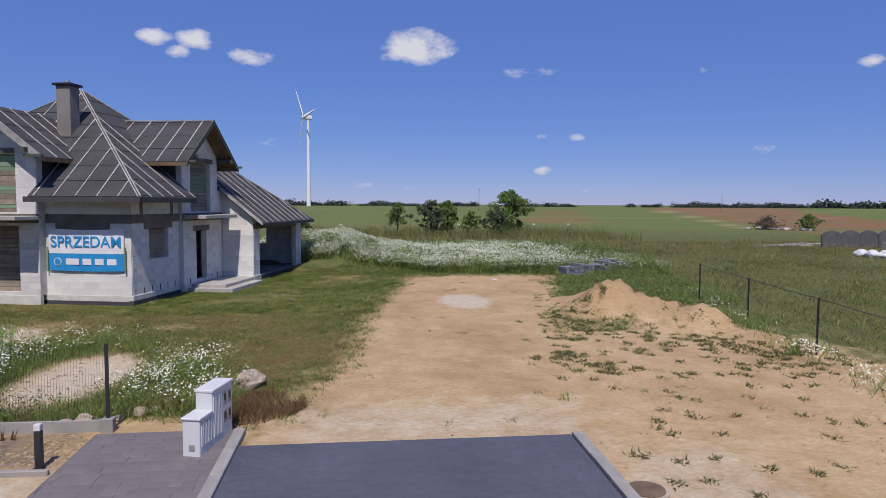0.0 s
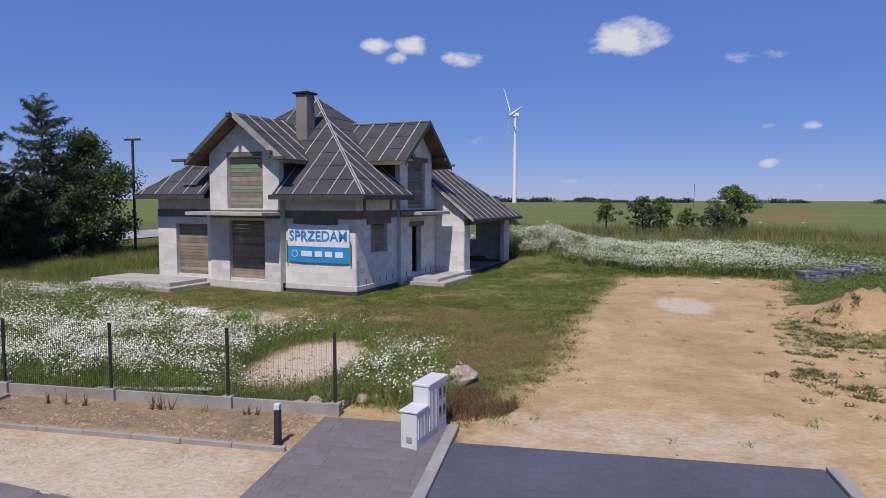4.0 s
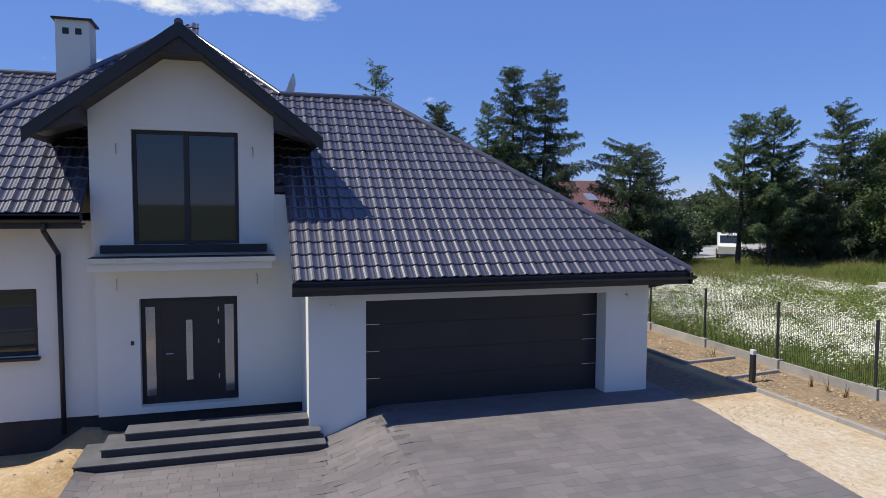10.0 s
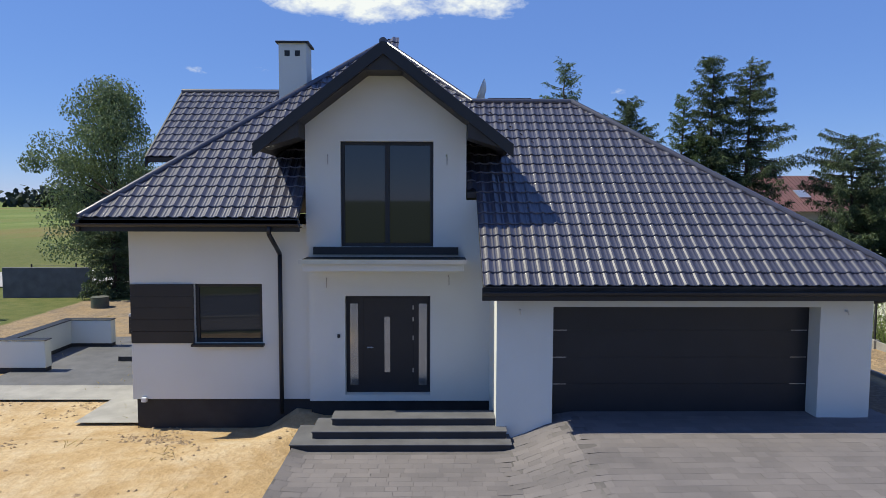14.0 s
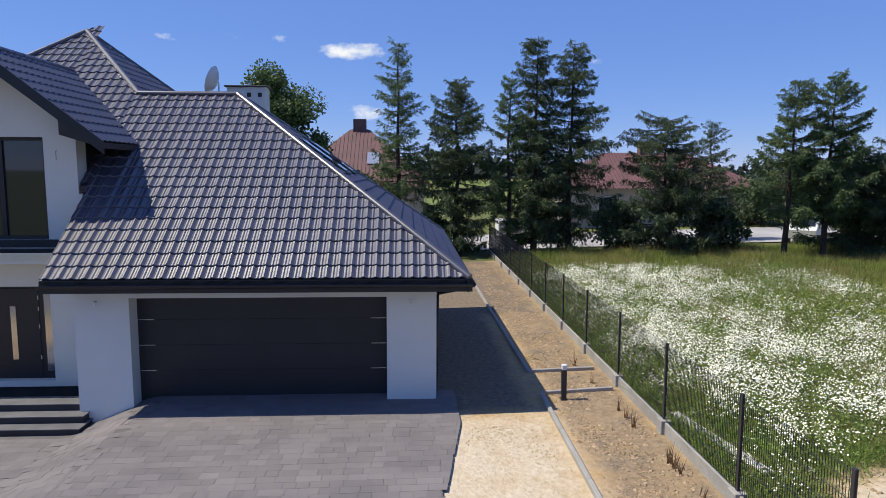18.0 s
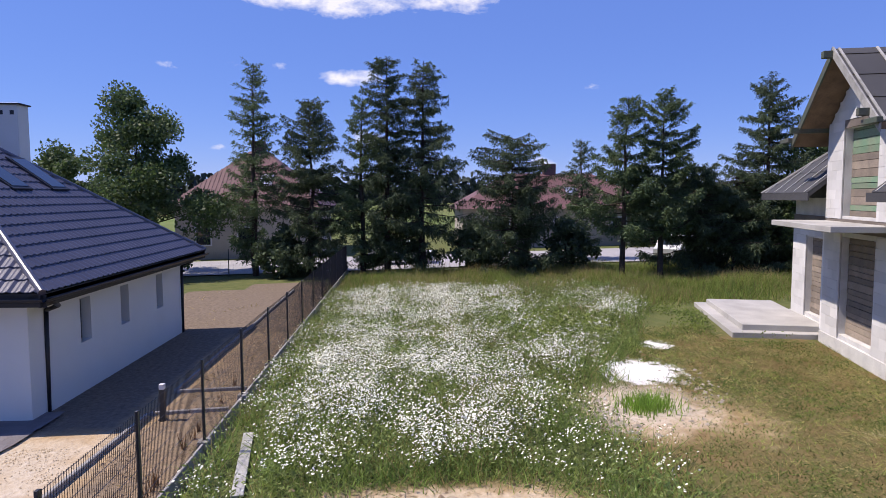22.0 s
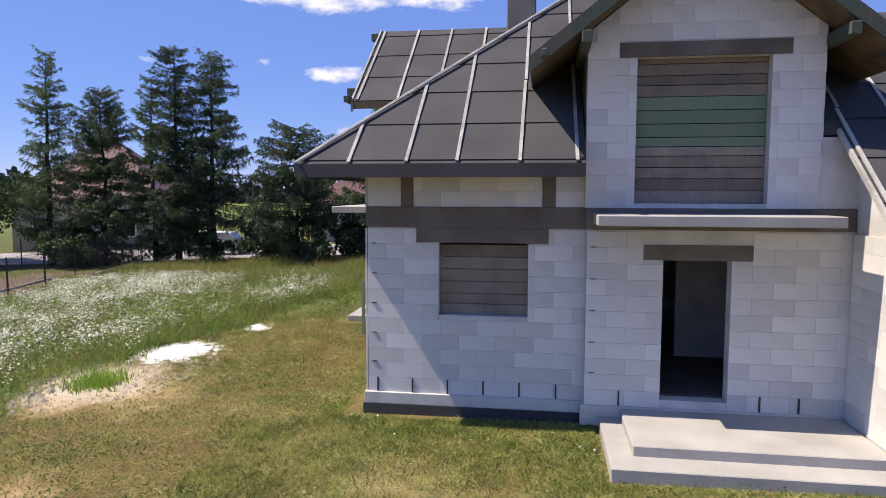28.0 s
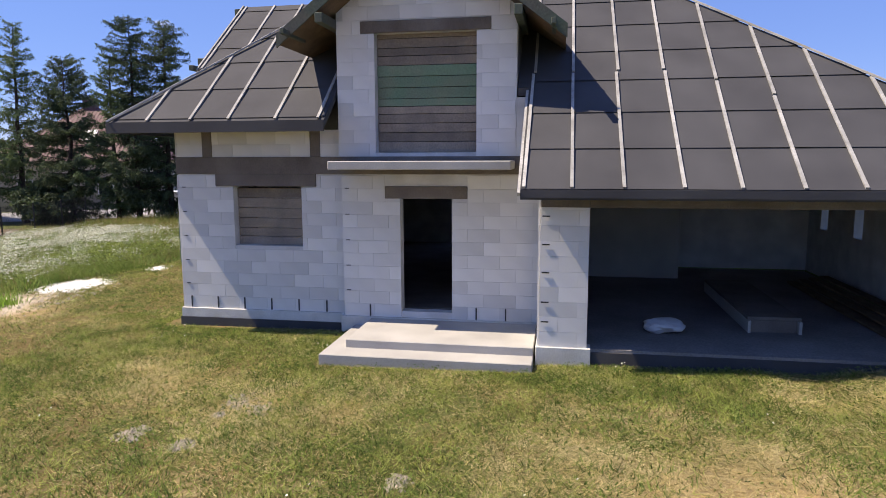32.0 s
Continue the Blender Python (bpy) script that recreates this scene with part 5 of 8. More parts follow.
    boards(house, "y", -4.95, WEST_S, lambda i, u: "board", rng)
    # roof: boards, felt courses and battens
    for key in ("east", "south", "west", "north", "garage_north", "garage_west", "dormer_e_south", "dormer_e_north", "dormer_s_east", "dormer_s_west"):
        under = "oldwood" if key.startswith("dormer") else "felt"
        part("roof_boarding", roof_slab(key, 0.14), M[under], house)
        zs = [PLANES[key][1](x, y) for x, y in PLANES[key][0]]
        z = min(zs)
        while z < max(zs):
            band = felt_band(key, z, min(z + 0.60, max(zs) + 0.01))
            if band:
                for piece in islands(band):
                    part("felt_sheet", piece, M["felt"], house)
            z += 0.60
    for key, axis, start, step in (("east", 1, (-5.15, -4.27, -3.52, -2.6, -1.83, 1.95, 2.64, 3.39, 4.2, 5.02, 5.84, 6.58, 7.4, 8.2, 9.0), 0), ("south", 0, -10.9, 0.83), ("garage_north", 0, -7.0, 0.83), ("dormer_e_south", 0, -3.0, 0.8), ("dormer_e_north", 0, -3.0, 0.8), ("dormer_s_east", 1, -6.05, 0.8), ("dormer_s_west", 1, -6.05, 0.8)):
        outline, zf = PLANES[key]
        lo, hi = min(p[axis] for p in outline), max(p[axis] for p in outline)
        for v in start if step == 0 else np.arange(start, hi, step):
            if v > lo + 0.02:
                for a, b in crossings(outline, axis, v):
                    pts = [(a, v), (b, v)] if axis == 1 else [(v, a), (v, b)]
                    if zf(*pts[0]) > zf(*pts[1]):
                        pts.reverse()
                    p, q = (Vector((*w, zf(*w))) for w in pts)
                    length = (q - p).length
                    if length < 0.4:
                        continue
                    n = max(1, round(length / 2.6))
                    side = Vector((0, 1, 0)) if axis == 1 else Vector((1, 0, 0))
                    for i in range(n):
                        off = side * rng.uniform(-0.03, 0.03)
                        part("batten", strip_between(p.lerp(q, (i + 0.012) / n) + off, p.lerp(q, (i + 0.99) / n) + off * 0.4, 0.05, 0.028, 0.016), M["batten"], house)
    for a, b in (((0.67, -5.98, 3.59), APEX), ((-11.27, -5.98, 3.59), APEX), (APEX, RIDGE_G[0]), (RIDGE_G[1], (2.11, 9.88, 2.44)), ((0.68, -0.06, 7.0), (-3.4, -0.06, 7.0))):
        a, b = Vector(a), Vector(b)
        d = (b - a).normalized().cross(Vector((0, 0, 1))) * 0.055
        for s in (-1, 1):
            part("hip_batten", strip_between(a + s * d, b + s * d, 0.045, 0.03, 0.02), M["batten"], house)
    # fascia boards, barge boards, beam ends
    for q in ((0.66, 0.70, -6.0, -1.7, 3.40, 3.60), (2.10, 2.14, 1.87, 9.9, 2.33, 2.45), (-3.8, 0.69, -6.01, -5.97, 3.40, 3.6), (-11.29, -7.2, -6.01, -5.97, 3.40, 3.6), (-7.7, 2.13, 9.87, 9.91, 2.33, 2.45)):
        part("fascia", bx(*q), M["felt"], house)
    for s in (-1, 1):
        outline = [(0, 7.05), (2.52 * s, 7.05 - 0.78 * 2.52), (2.52 * s, 6.82 - 0.78 * 2.52), (0, 6.82)]
        part("barge_board", prism(outline, "x", 0.68, 0.72), M["rafter"], house, "green impregnated barge board")
        outline = [(-5.5, 7.05), (-5.5 + 2.57 * s, 7.05 - 0.78 * 2.57), (-5.5 + 2.57 * s, 6.82 - 0.78 * 2.57), (-5.5, 6.82)]
        part("barge_board", prism(outline, "y", -6.19, -6.15), M["batten"] if s > 0 else M["rafter"], house)
        part("beam_end", bx(-1.2, 0.75, 1.72 * s - 0.07, 1.72 * s + 0.07, 5.25, 5.42, 0.01), M["rafter"], house)
        part("beam_end", bx(-0.02, 0.98, 2.3 * s - 0.04, 2.3 * s + 0.04, 5.04, 5.14, 0.01), M["rafter"], house)
        part("beam_end", bx(-5.5 + 2.05 * s - 0.07, -5.5 + 2.05 * s + 0.07, -6.4, -4.6, 5.2, 5.36, 0.01), M["rafter"], house)
        part("beam_end", bx(-5.5 + 2.6 * s - 0.6, -5.5 + 2.6 * s + 0.1, -6.3, -6.18, 5.0, 5.12, 0.01), M["rafter"], house)
    part("beam_end", bx(-5.58, -5.42, -6.4, -4.5, 6.78, 6.95, 0.01), M["rafter"], house)
    part("verge_batten", strip_between((2.16, 1.85, 2.40), (0.05, 1.85, 4.09), 0.045, 0.07, -0.06), M["batten"], house)
    # anchors that stick out of the lowest course
    for y in (*np.arange(-4.95, -1.7, 0.58), -1.1, 0.95, 1.5):
        part("wall_tie", bx((-0.178 if y < -1.6 else 0.012), (-0.16 if y < -1.6 else 0.035), y - 0.012, y + 0.012, -0.09, 0.14), M["felt"], house)
    for z in (0.3, 0.62, 1.1, 1.55, 2.0):
        for x, y in ((1.56, 2.24), (1.56, 2.26)):
            part("wall_tie", bx(x, x + 0.012, y - 0.05, y + 0.05, z, z + 0.02), M["felt"], house)
    for x, y in ((-0.178, -5.0), (0.012, -1.52)):
        for z in (0.4, 0.88, 1.37, 1.86, 2.35):
            part("wall_tie", bx(x, x + 0.012, y - 0.04, y + 0.04, z, z + 0.014), M["felt"], house)
    # chimney
    ch = part("chimney", bx(-4.5, -3.9, -3.1, -2.5, 5.5, 8.1, 0.02), M["floor_screed"], house, "grey block chimney with steel cowl")
    part("chimney_cap", bx(-4.6, -3.8, -3.2, -2.4, 8.1, 8.19, 0.01), M["anthracite"], ch)
    part("cowl", path_tube([(-4.2, -2.8, 8.19), (-4.2, -2.8, 8.36)], 0.11, 12), M["white_metal"], ch)
    # balcony slabs
    part("balcony_slab", bx(-0.02, 1.0, -1.54, 1.64, 2.72, 2.87, 0.012), M["light_concrete"], house)
    part("balcony_slab", bx(-7.5, -3.5, -6.8, -5.45, 2.74, 2.88, 0.012), M["light_concrete"], house)
    part("column", bx(-7.55, -7.25, -5.47, -5.1, -0.1, 2.74, 0.008), M["block"], house)
    # banner
    ban = empty("for_sale_banner", house.matrix_basis @ pose(-1.93, -5.22, 0.82), "white and blue for-sale banner tied to the wall", "banner")
    return house, ban


finished_house()
house_a, banner = unfinished_house()

# ---- paving, kerbs, road ----
M["road_paver"] = material("blue_grey_paver", (0.088, 0.094, 0.126), 0.8, 0.12, 0.6, 120, 0.3, hue=(0.070, 0.075, 0.102), per_island=0.08)
M["old_asphalt"] = material("old_asphalt", (0.36, 0.35, 0.35), 0.9, 0.1, 0.4, 20, 0.2)
M["bedding"] = material("bedding_sand", (0.140, 0.128, 0.128), 0.95, 0.15, 2, 60, 0.3)


def gz(x, y):
    return float(ground_z(x, y))


def paver_rows(inside, x0, x1, y0, y1, width, lengths, rng, gap=0.0015):
    out = []
    y = y0
    while y < y1 - 0.01:
        w = min(width, y1 - y)
        x = x0 - rng.random() * 0.3
        while x < x1:
            l = rng.choice(lengths)
            a, b = max(x, x0), min(x + l, x1)
            if b - a > 0.05 and inside((a + b) / 2, y + w / 2):
                out.append((a + gap, b - gap, y + gap, y + w - gap))
            x += l
        y += w
    return out


def pavers(name, rects, mat, parent, lift, rng, limit=None):
    """Pavers with worn edges: a top and four sloping sides each, joined."""
    n = len(rects)
    r = np.array(rects)
    V = np.zeros((n, 8, 3))
    c = 0.0015
    zj = np.array([rng.uniform(-0.001, 0.001) for _ in range(n)])
    for k, (xi, yi) in enumerate(((0, 2), (1, 2), (1, 3), (0, 3))):
        x, y = r[:, xi], r[:, yi]
        if limit:
            y = np.minimum(y, limit(x))
        V[:, k, 0], V[:, k, 1] = x, y
        V[:, k, 2] = ground_z(x, y) + lift - 0.0015
        V[:, k + 4, 0] = x + (c if xi == 0 else -c)
        V[:, k + 4, 1] = y + (c if yi == 2 else -c)
        V[:, k + 4, 2] = ground_z(x, y) + lift + zj
    base = (np.arange(n) * 8)[:, None]
    F = np.concatenate([base + np.array(q) for q in ((4, 5, 6, 7), (0, 1, 5, 4), (1, 2, 6, 5), (2, 3, 7, 6), (3, 0, 4, 7))])
    ob = raw(name, V.reshape(-1, 3), F, mat, parent)
    ob["kind"] = "stuff"
    return ob


def slab_sheet(name, x0, x1, y0, y1, lift, mat, parent, n=36):
    xs, ys = np.linspace(x0, x1, n), np.linspace(y0, y1, n)
    X, Y = np.meshgrid(xs, ys, indexing="ij")
    idx = np.arange(n * n).reshape(n, n)
    q = np.stack([idx[:-1, :-1], idx[1:, :-1], idx[1:, 1:], idx[:-1, 1:]], -1).reshape(-1, 4)
    return raw(name, np.stack([X, Y, ground_z(X, Y) + lift], -1).reshape(-1, 3), q, mat, parent)


drive = empty("driveway", pose(0, 0, 0), "dark grey block-paved driveway of the white house", "driveway", kind="structure")
rng = random.Random(3)


def in_drive(x, y):
    return (y - 0.1 < 11.4 - 0.155 * (x + 9.0) and x > -10.95 and not (x < -9.75 and y < 4.1)) or (x > -3.62)


for q in ((-10.95, -3.6, 0.17, 10.5), (-9.1, -6.3, 10.45, 10.95), (-3.62, -1.2, -12, 14.7)):
    slab_sheet("bedding", *q, 0.0245, M["bedding"], drive)
rects = [(c, d, a, b) for a, b, c, d in paver_rows(lambda y, x: in_drive(x, y), 0.17, 11.42, -10.95, -3.6, 0.2, (0.2, 0.3, 0.4), rng)]
strip = paver_rows(in_drive, -3.6, -1.2, -12.0, 14.7, 0.2, (0.2, 0.3, 0.4), rng)
near = [q for q in strip if q[2] > 9.5][:300]
rects += [q for q in strip if q not in near]
pavers("paver_field", rects, M["paver"], drive, 0.03, rng, lambda x: np.where((x > -9.05) & (x < -3.61), 11.4 - 0.155 * (x + 9.0), 99))
PAVER = {}
for a, b, c, d in near:
    key = (round(b - a, 2), round(d - c, 2))
    if key not in PAVER:
        bm = bx(-key[0] / 2, key[0] / 2, -key[1] / 2, key[1] / 2, -0.05, 0, 0.003)
        me = bpy.data.meshes.new("paver")
        bm.to_mesh(me)
        bm.free()
        me.materials.append(M["paver"])
        PAVER[key] = me
    ob = new("paver", PAVER[key])
    ob.parent = drive
    ob.location = ((a + b) / 2, (c + d) / 2, gz((a + b) / 2, (c + d) / 2) + 0.03 + rng.uniform(-0.003, 0.003))
    ob.rotation_euler = (math.atan(0.025), 0, 0)

street = empty("street", pose(0, 0, 0), "blue-grey paved street that ends at a sandy track", "street", kind="structure")
slab_sheet("bedding", -1.0, 4.85, -40, 13.9, 0.0245, M["road_paver"], street, 30)
pavers("street_paver_field", paver_rows(lambda x, y: True, -1.0, 4.85, 2.0, 13.9, 0.1, (0.2,), rng, 0.001), M["road_paver"], street, 0.03, rng)
slab_sheet("street_bed", -1.0, 4.85, -40, 2.0, 0.03, M["road_paver"], street, 30)


def kerb_line(name, label, a, b, width, lift, parent_kind, top=0.0):
    """Kerb stones of a metre each in a row."""
    a, b = Vector((*a, 0)), Vector((*b, 0))
    row = empty(name, pose(0, 0, 0), label, "kerb", kind=parent_kind)
    n = max(1, round((b - a).length))
    d = (b - a).normalized()
    ang = math.atan2(d.y, d.x)
    l = (b - a).length / n
    me = None
    for i in range(n):
        m = a.lerp(b, (i + 0.5) / n)
        if me is None:
            bm = bx(-l / 2 + 0.004, l / 2 - 0.004, -width / 2, width / 2, -0.2, 0, 0.012)
            me = bpy.data.meshes.new("kerb_stone")
            bm.to_mesh(me)
            bm.free()
            me.materials.append(M["kerb"])
        ob = new("kerb_stone", me)
        ob.parent = row
        ob.location = (m.x, m.y, gz(m.x, m.y) + lift + rng.uniform(-0.006, 0.006))
        ob.rotation_euler = (math.atan(0.025) * d.x, -math.atan(0.025) * d.y, ang)
    return row


kerb_line("street_kerb", "pale concrete kerb between street and apron", (-1.1, -12), (-1.1, 14.6), 0.2, 0.09, "structure")
kerb_line("street_kerb", "pale concrete kerb between street and sand", (4.97, -12), (4.97, 13.9), 0.2, 0.09, "structure")
kerb_line("edging", "narrow concrete edging along the gravel strip", (-3.7, 13.1), (-10.5, 13.2), 0.08, 0.07, "structure")
kerb_line("edging", "narrow concrete edging along the gravel strip", (-12.1, 13.2), (-28.0, 13.1), 0.08, 0.07, "structure")
kerb_line("edging", "short concrete cross edging", (-10.6, 13.2), (-10.7, 14.75), 0.07, 0.06, "structure")
kerb_line("edging", "short concrete cross edging", (-12.1, 13.2), (-12.15, 14.75), 0.07, 0.06, "structure")

# ---- fence between the plots ----
POSTS_X = [-3.5, -5.76, -8.40, -10.98, -13.58, -16.15] + [-16.15 - 2.55 * k for k in range(1, 8)]
FENCE_Y = 14.95
fence = empty("mesh_fence", pose(0, 0, 0), "graphite wire-mesh fence on a concrete plinth", "fence")
post_bm = bx(-0.03, 0.03, -0.02, 0.02, 0, 1.55, 0.004)
post_me = bpy.data.meshes.new("post")
post_bm.to_mesh(post_me)
post_bm.free()
post_me.materials.append(M["postmetal"])
cap_me = bpy.data.meshes.new("post_footing")
cap_bm = bx(-0.11, 0.11, -0.09, 0.09, -0.3, 0.28, 0.01)
cap_bm.to_mesh(cap_me)
cap_bm.free()
cap_me.materials.append(M["kerb"])
for x in POSTS_X:
    g = gz(x, FENCE_Y)
    for me, z in ((post_me, g + 0.05), (cap_me, g - 0.05)):
        ob = new(me.name, me)
        ob.parent = fence
        ob.location = (x, FENCE_Y, z)


def mesh_panel(name, a, b, z, height, parent, mat, pitch=0.05):
    a, b = Vector(a), Vector(b)
    l = (b - a).length
    d = (b - a).normalized()
    nrm = Vector((-d.y, d.x, 0))
    boxes = []
    for s in np.arange(0.02, l, pitch):
        boxes.append((s - 0.0025, s + 0.0025, 0, height, -0.0025, 0.0025))
    for h in (0.02, 0.22, 0.42, 0.62, 0.82, 1.02, 1.22, height - 0.02):
        boxes.append((0, l, h - 0.003, h + 0.003, 0.0025, 0.0085))
    bxs = np.array(boxes)
    n = len(bxs)
    V = np.zeros((n, 8, 3))
    k = 0
    for i in (0, 1):
        for j in (2, 3):
            for m in (4, 5):
                V[:, k] = np.array(a)[None] + bxs[:, i, None] * np.array(d)[None] + bxs[:, m, None] * np.array(nrm)[None]
                V[:, k, 2] = z + bxs[:, j]
                k += 1
    F = np.concatenate([(np.arange(n) * 8)[:, None] + np.array(q) for q in ((0, 1, 3, 2), (4, 6, 7, 5), (0, 4, 5, 1), (2, 3, 7, 6))])
    return raw(name, V.reshape(-1, 3), F, mat, parent)


for x0, x1 in zip(POSTS_X, POSTS_X[1:]):
    g = gz(x0, FENCE_Y)
    mesh_panel("mesh_panel", (x0, FENCE_Y, 0), (x1, FENCE_Y, 0), g + 0.22, 1.36, fence, M["postmetal"])
    part("plinth_board", bx(x1 + 0.1, x0 - 0.1, FENCE_Y - 0.025, FENCE_Y + 0.025, g - 0.2, g + 0.2, 0.006), M["kerb"], fence)

back_fence = empty("road_fence", pose(0, 0, 0), "low graphite fence along the far road", "fence")
for y in np.arange(-14, 15, 2.5):
    ob = new("post", post_me)
    ob.parent = back_fence
    ob.location = (-34.2, y, gz(-34, y))
for y in np.arange(-14, 12.4, 2.5):
    mesh_panel("mesh_panel", (-34.2, y, 0), (-34.2, y + 2.5, 0), gz(-34, y) + 0.1, 1.36, back_fence, M["postmetal"], 0.12)

# ---- bollard lamps, meter cabinet, stone, cover ----


def bollard(x, y):
    g = gz(x, y)
    b = empty("bollard_lamp", pose(x, y, g), "black garden bollard lamp with white cap", "lamp", "bollard lamps")
    part("post", bx(-0.05, 0.05, -0.05, 0.05, -0.05, 0.60, 0.006), M["postmetal"], b)
    part("lamp_cap", bx(-0.05, 0.05, -0.05, 0.05, 0.605, 0.71, 0.008), M["white_plastic"], b)
    part("foot_plate", bx(-0.07, 0.07, -0.07, 0.07, 0.0, 0.012), M["postmetal"], b)
    return b


bollard(-10.25, 13.6)
bollard(-3.95, 13.35)
bollard(-22.3, -8.3)
bollard(-29.9, -11.1)

cab = empty("meter_cabinet", pose(-1.53, 13.47, gz(-1.5, 13.5) + 0.03, 0, 0, -13), "white two-step electricity meter cabinet", "cabinet")
part("low_body", bx(-0.30, 0.0, 0.0, 0.46, -0.05, 0.60, 0.012), M["white_plastic"], cab)
part("tall_body", bx(-0.30, 0.0, 0.463, 1.24, -0.05, 0.93, 0.012), M["white_plastic"], cab)
part("lid", bx(-0.32, 0.02, -0.02, 0.462, 0.603, 0.645, 0.01), M["white_plastic"], cab)
part("lid", bx(-0.32, 0.02, 0.45, 1.26, 0.933, 0.985, 0.01), M["white_plastic"], cab)
for y in np.arange(0.06, 0.42, 0.055):
    part("rib", bx(0.0, 0.012, y, y + 0.02, 0.15, 0.55), M["white_plastic"], cab)
for y in np.arange(0.50, 0.80, 0.055):
    part("rib", bx(0.0, 0.012, y, y + 0.022, 0.15, 0.86), M["white_plastic"], cab)
for y, z in ((0.86, 0.60), (1.04, 0.60), (0.86, 0.27), (1.04, 0.27)):
    frame_box = part("meter_window", bx(0.0, 0.014, y, y + 0.13, z, z + 0.24, 0.004), M["kerb"], cab)
    part("meter_dial", bx(0.014, 0.018, y + 0.03, y + 0.10, z + 0.08, z + 0.2), M["anthracite"], frame_box)
part("lock", bx(-0.19, -0.09, -0.014, 0.0, 0.10, 0.20, 0.006), M["kerb"], cab)


def stone(name, x, y, r, mat, label, category="stone", seed=1, squash=0.75):
    rs = np.random.RandomState(seed)
    bm = bmesh.new()
    bmesh.ops.create_icosphere(bm, subdivisions=3, radius=r)
    off = rs.uniform(-5, 5, 3)
    for v in bm.verts:
        n = noise.noise(v.co / r * 1.1 + Vector(off)) * 0.35 + noise.noise(v.co / r * 3.1 + Vector(off)) * 0.12
        v.co *= 1 + n
        v.co.z *= squash
    ob = part(name, bm, mat)
    ob.location = (x, y, float(height_at(x, y)) + r * squash * 0.45)
    return tagged(ob, label, category)


for i, (x, y, r) in enumerate(((-4.35, 15.2, 0.13), (-4.05, 15.3, 0.17), (-3.75, 15.25, 0.1), (-3.2, 15.75, 0.14), (-2.95, 15.9, 0.1), (-3.5, 15.5, 0.09))):
    stone("rubble_stone", x, y, r, M["rock"], "grey broken stone at the end of the fence", "stone", seed=90 + i)
stone("boulder", -1.43, 17.5, 0.33, M["rock"], "pinkish field boulder beside the weeds", seed=4)
cover = empty("manhole_cover", pose(5.3, 11.65, gz(5.3, 11.65) - 0.03), "rusty round manhole cover in pale sand", "manhole")
part("ring", path_tube([(0, 0, -0.1), (0, 0, 0.05)], 0.34, 24), M["rock"], cover)
part("lid", path_tube([(0, 0, 0.0), (0, 0, 0.065)], 0.28, 24), M["oldwood"], cover)
plank = part("plank", bx(-1.3, 1.3, -0.09, 0.09, 0, 0.035, 0.004), M["batten"])
plank.matrix_basis = pose(-7.95, 15.7, gz(-7.95, 15.7) - 0.015, 0, 0, 9.7)
tagged(plank, "grey weathered plank lying in the weeds", "plank")

# ---- terrace and steps of the unfinished house ----
HA = house_a.matrix_basis
terrace = empty("terrace", HA, "bare concrete terrace with two steps", "terrace")
part("slab", bx(-12.6, -7.9, -7.35, -5.2, -0.6, -0.10, 0.015), M["light_concrete"], terrace)
part("step", bx(-12.9, -7.55, -7.7, -5.2, -0.7, -0.27, 0.015), M["light_concrete"], terrace)
part("step", bx(-13.2, -7.2, -8.05, -5.5, -0.8, -0.44, 0.015), M["light_concrete"], terrace)
entry = empty("entrance_steps", HA, "pale concrete entrance slab with one step", "steps")
part("slab", bx(0.06, 1.60, -1.08, 2.08, -0.6, -0.12, 0.012), M["light_concrete"], entry)
part("step", bx(0.06, 2.05, -1.40, 2.08, -0.7, -0.26, 0.012), M["light_concrete"], entry)
styro = part("insulation_board", bx(-3.6, 0.0, 5.72, 6.60, 0.10, 0.16, 0.006), M["concrete"])
styro.matrix_basis = HA
for k in (5.72, 6.55):
    part("side_board", bx(-3.6, 0.06, k, k + 0.05, -0.12, 0.098, 0.006), M["light_concrete"], styro)
part("end_board", bx(-0.06, -0.02, 5.78, 6.54, -0.12, 0.095, 0.004), M["concrete"], styro)
tagged(styro, "long box of grey boards on the garage floor", "boards")
for i in range(4):
    plank = part("stored_plank", bx(-5.0, 1.0 - 0.25 * i, 7.9 + 0.24 * i, 8.1 + 0.24 * i, 0.02 + 0.05 * i, 0.07 + 0.05 * i, 0.006), M["oldwood"])
    plank.matrix_basis = HA @ pose(0, 0, -0.14)
    tagged(plank, "dark plank stored along the garage wall", "plank", "stored planks")
bag = stone("plastic_bag", 0, 0, 0.35, M["white_plastic"], "crumpled pale plastic sheet on the garage floor", "plastic sheet", seed=77, squash=0.35)
bag.matrix_basis = HA @ pose(0.2, 4.3, 0.0)

# ---- banner ----
M["banner_white"] = material("banner_white", (0.72, 0.74, 0.78), 0.6, 0.04, 2, 40, 0.1)
M["banner_blue"] = material("banner_blue", (0.012, 0.27, 0.60), 0.6, 0.06, 2, 40, 0.1)


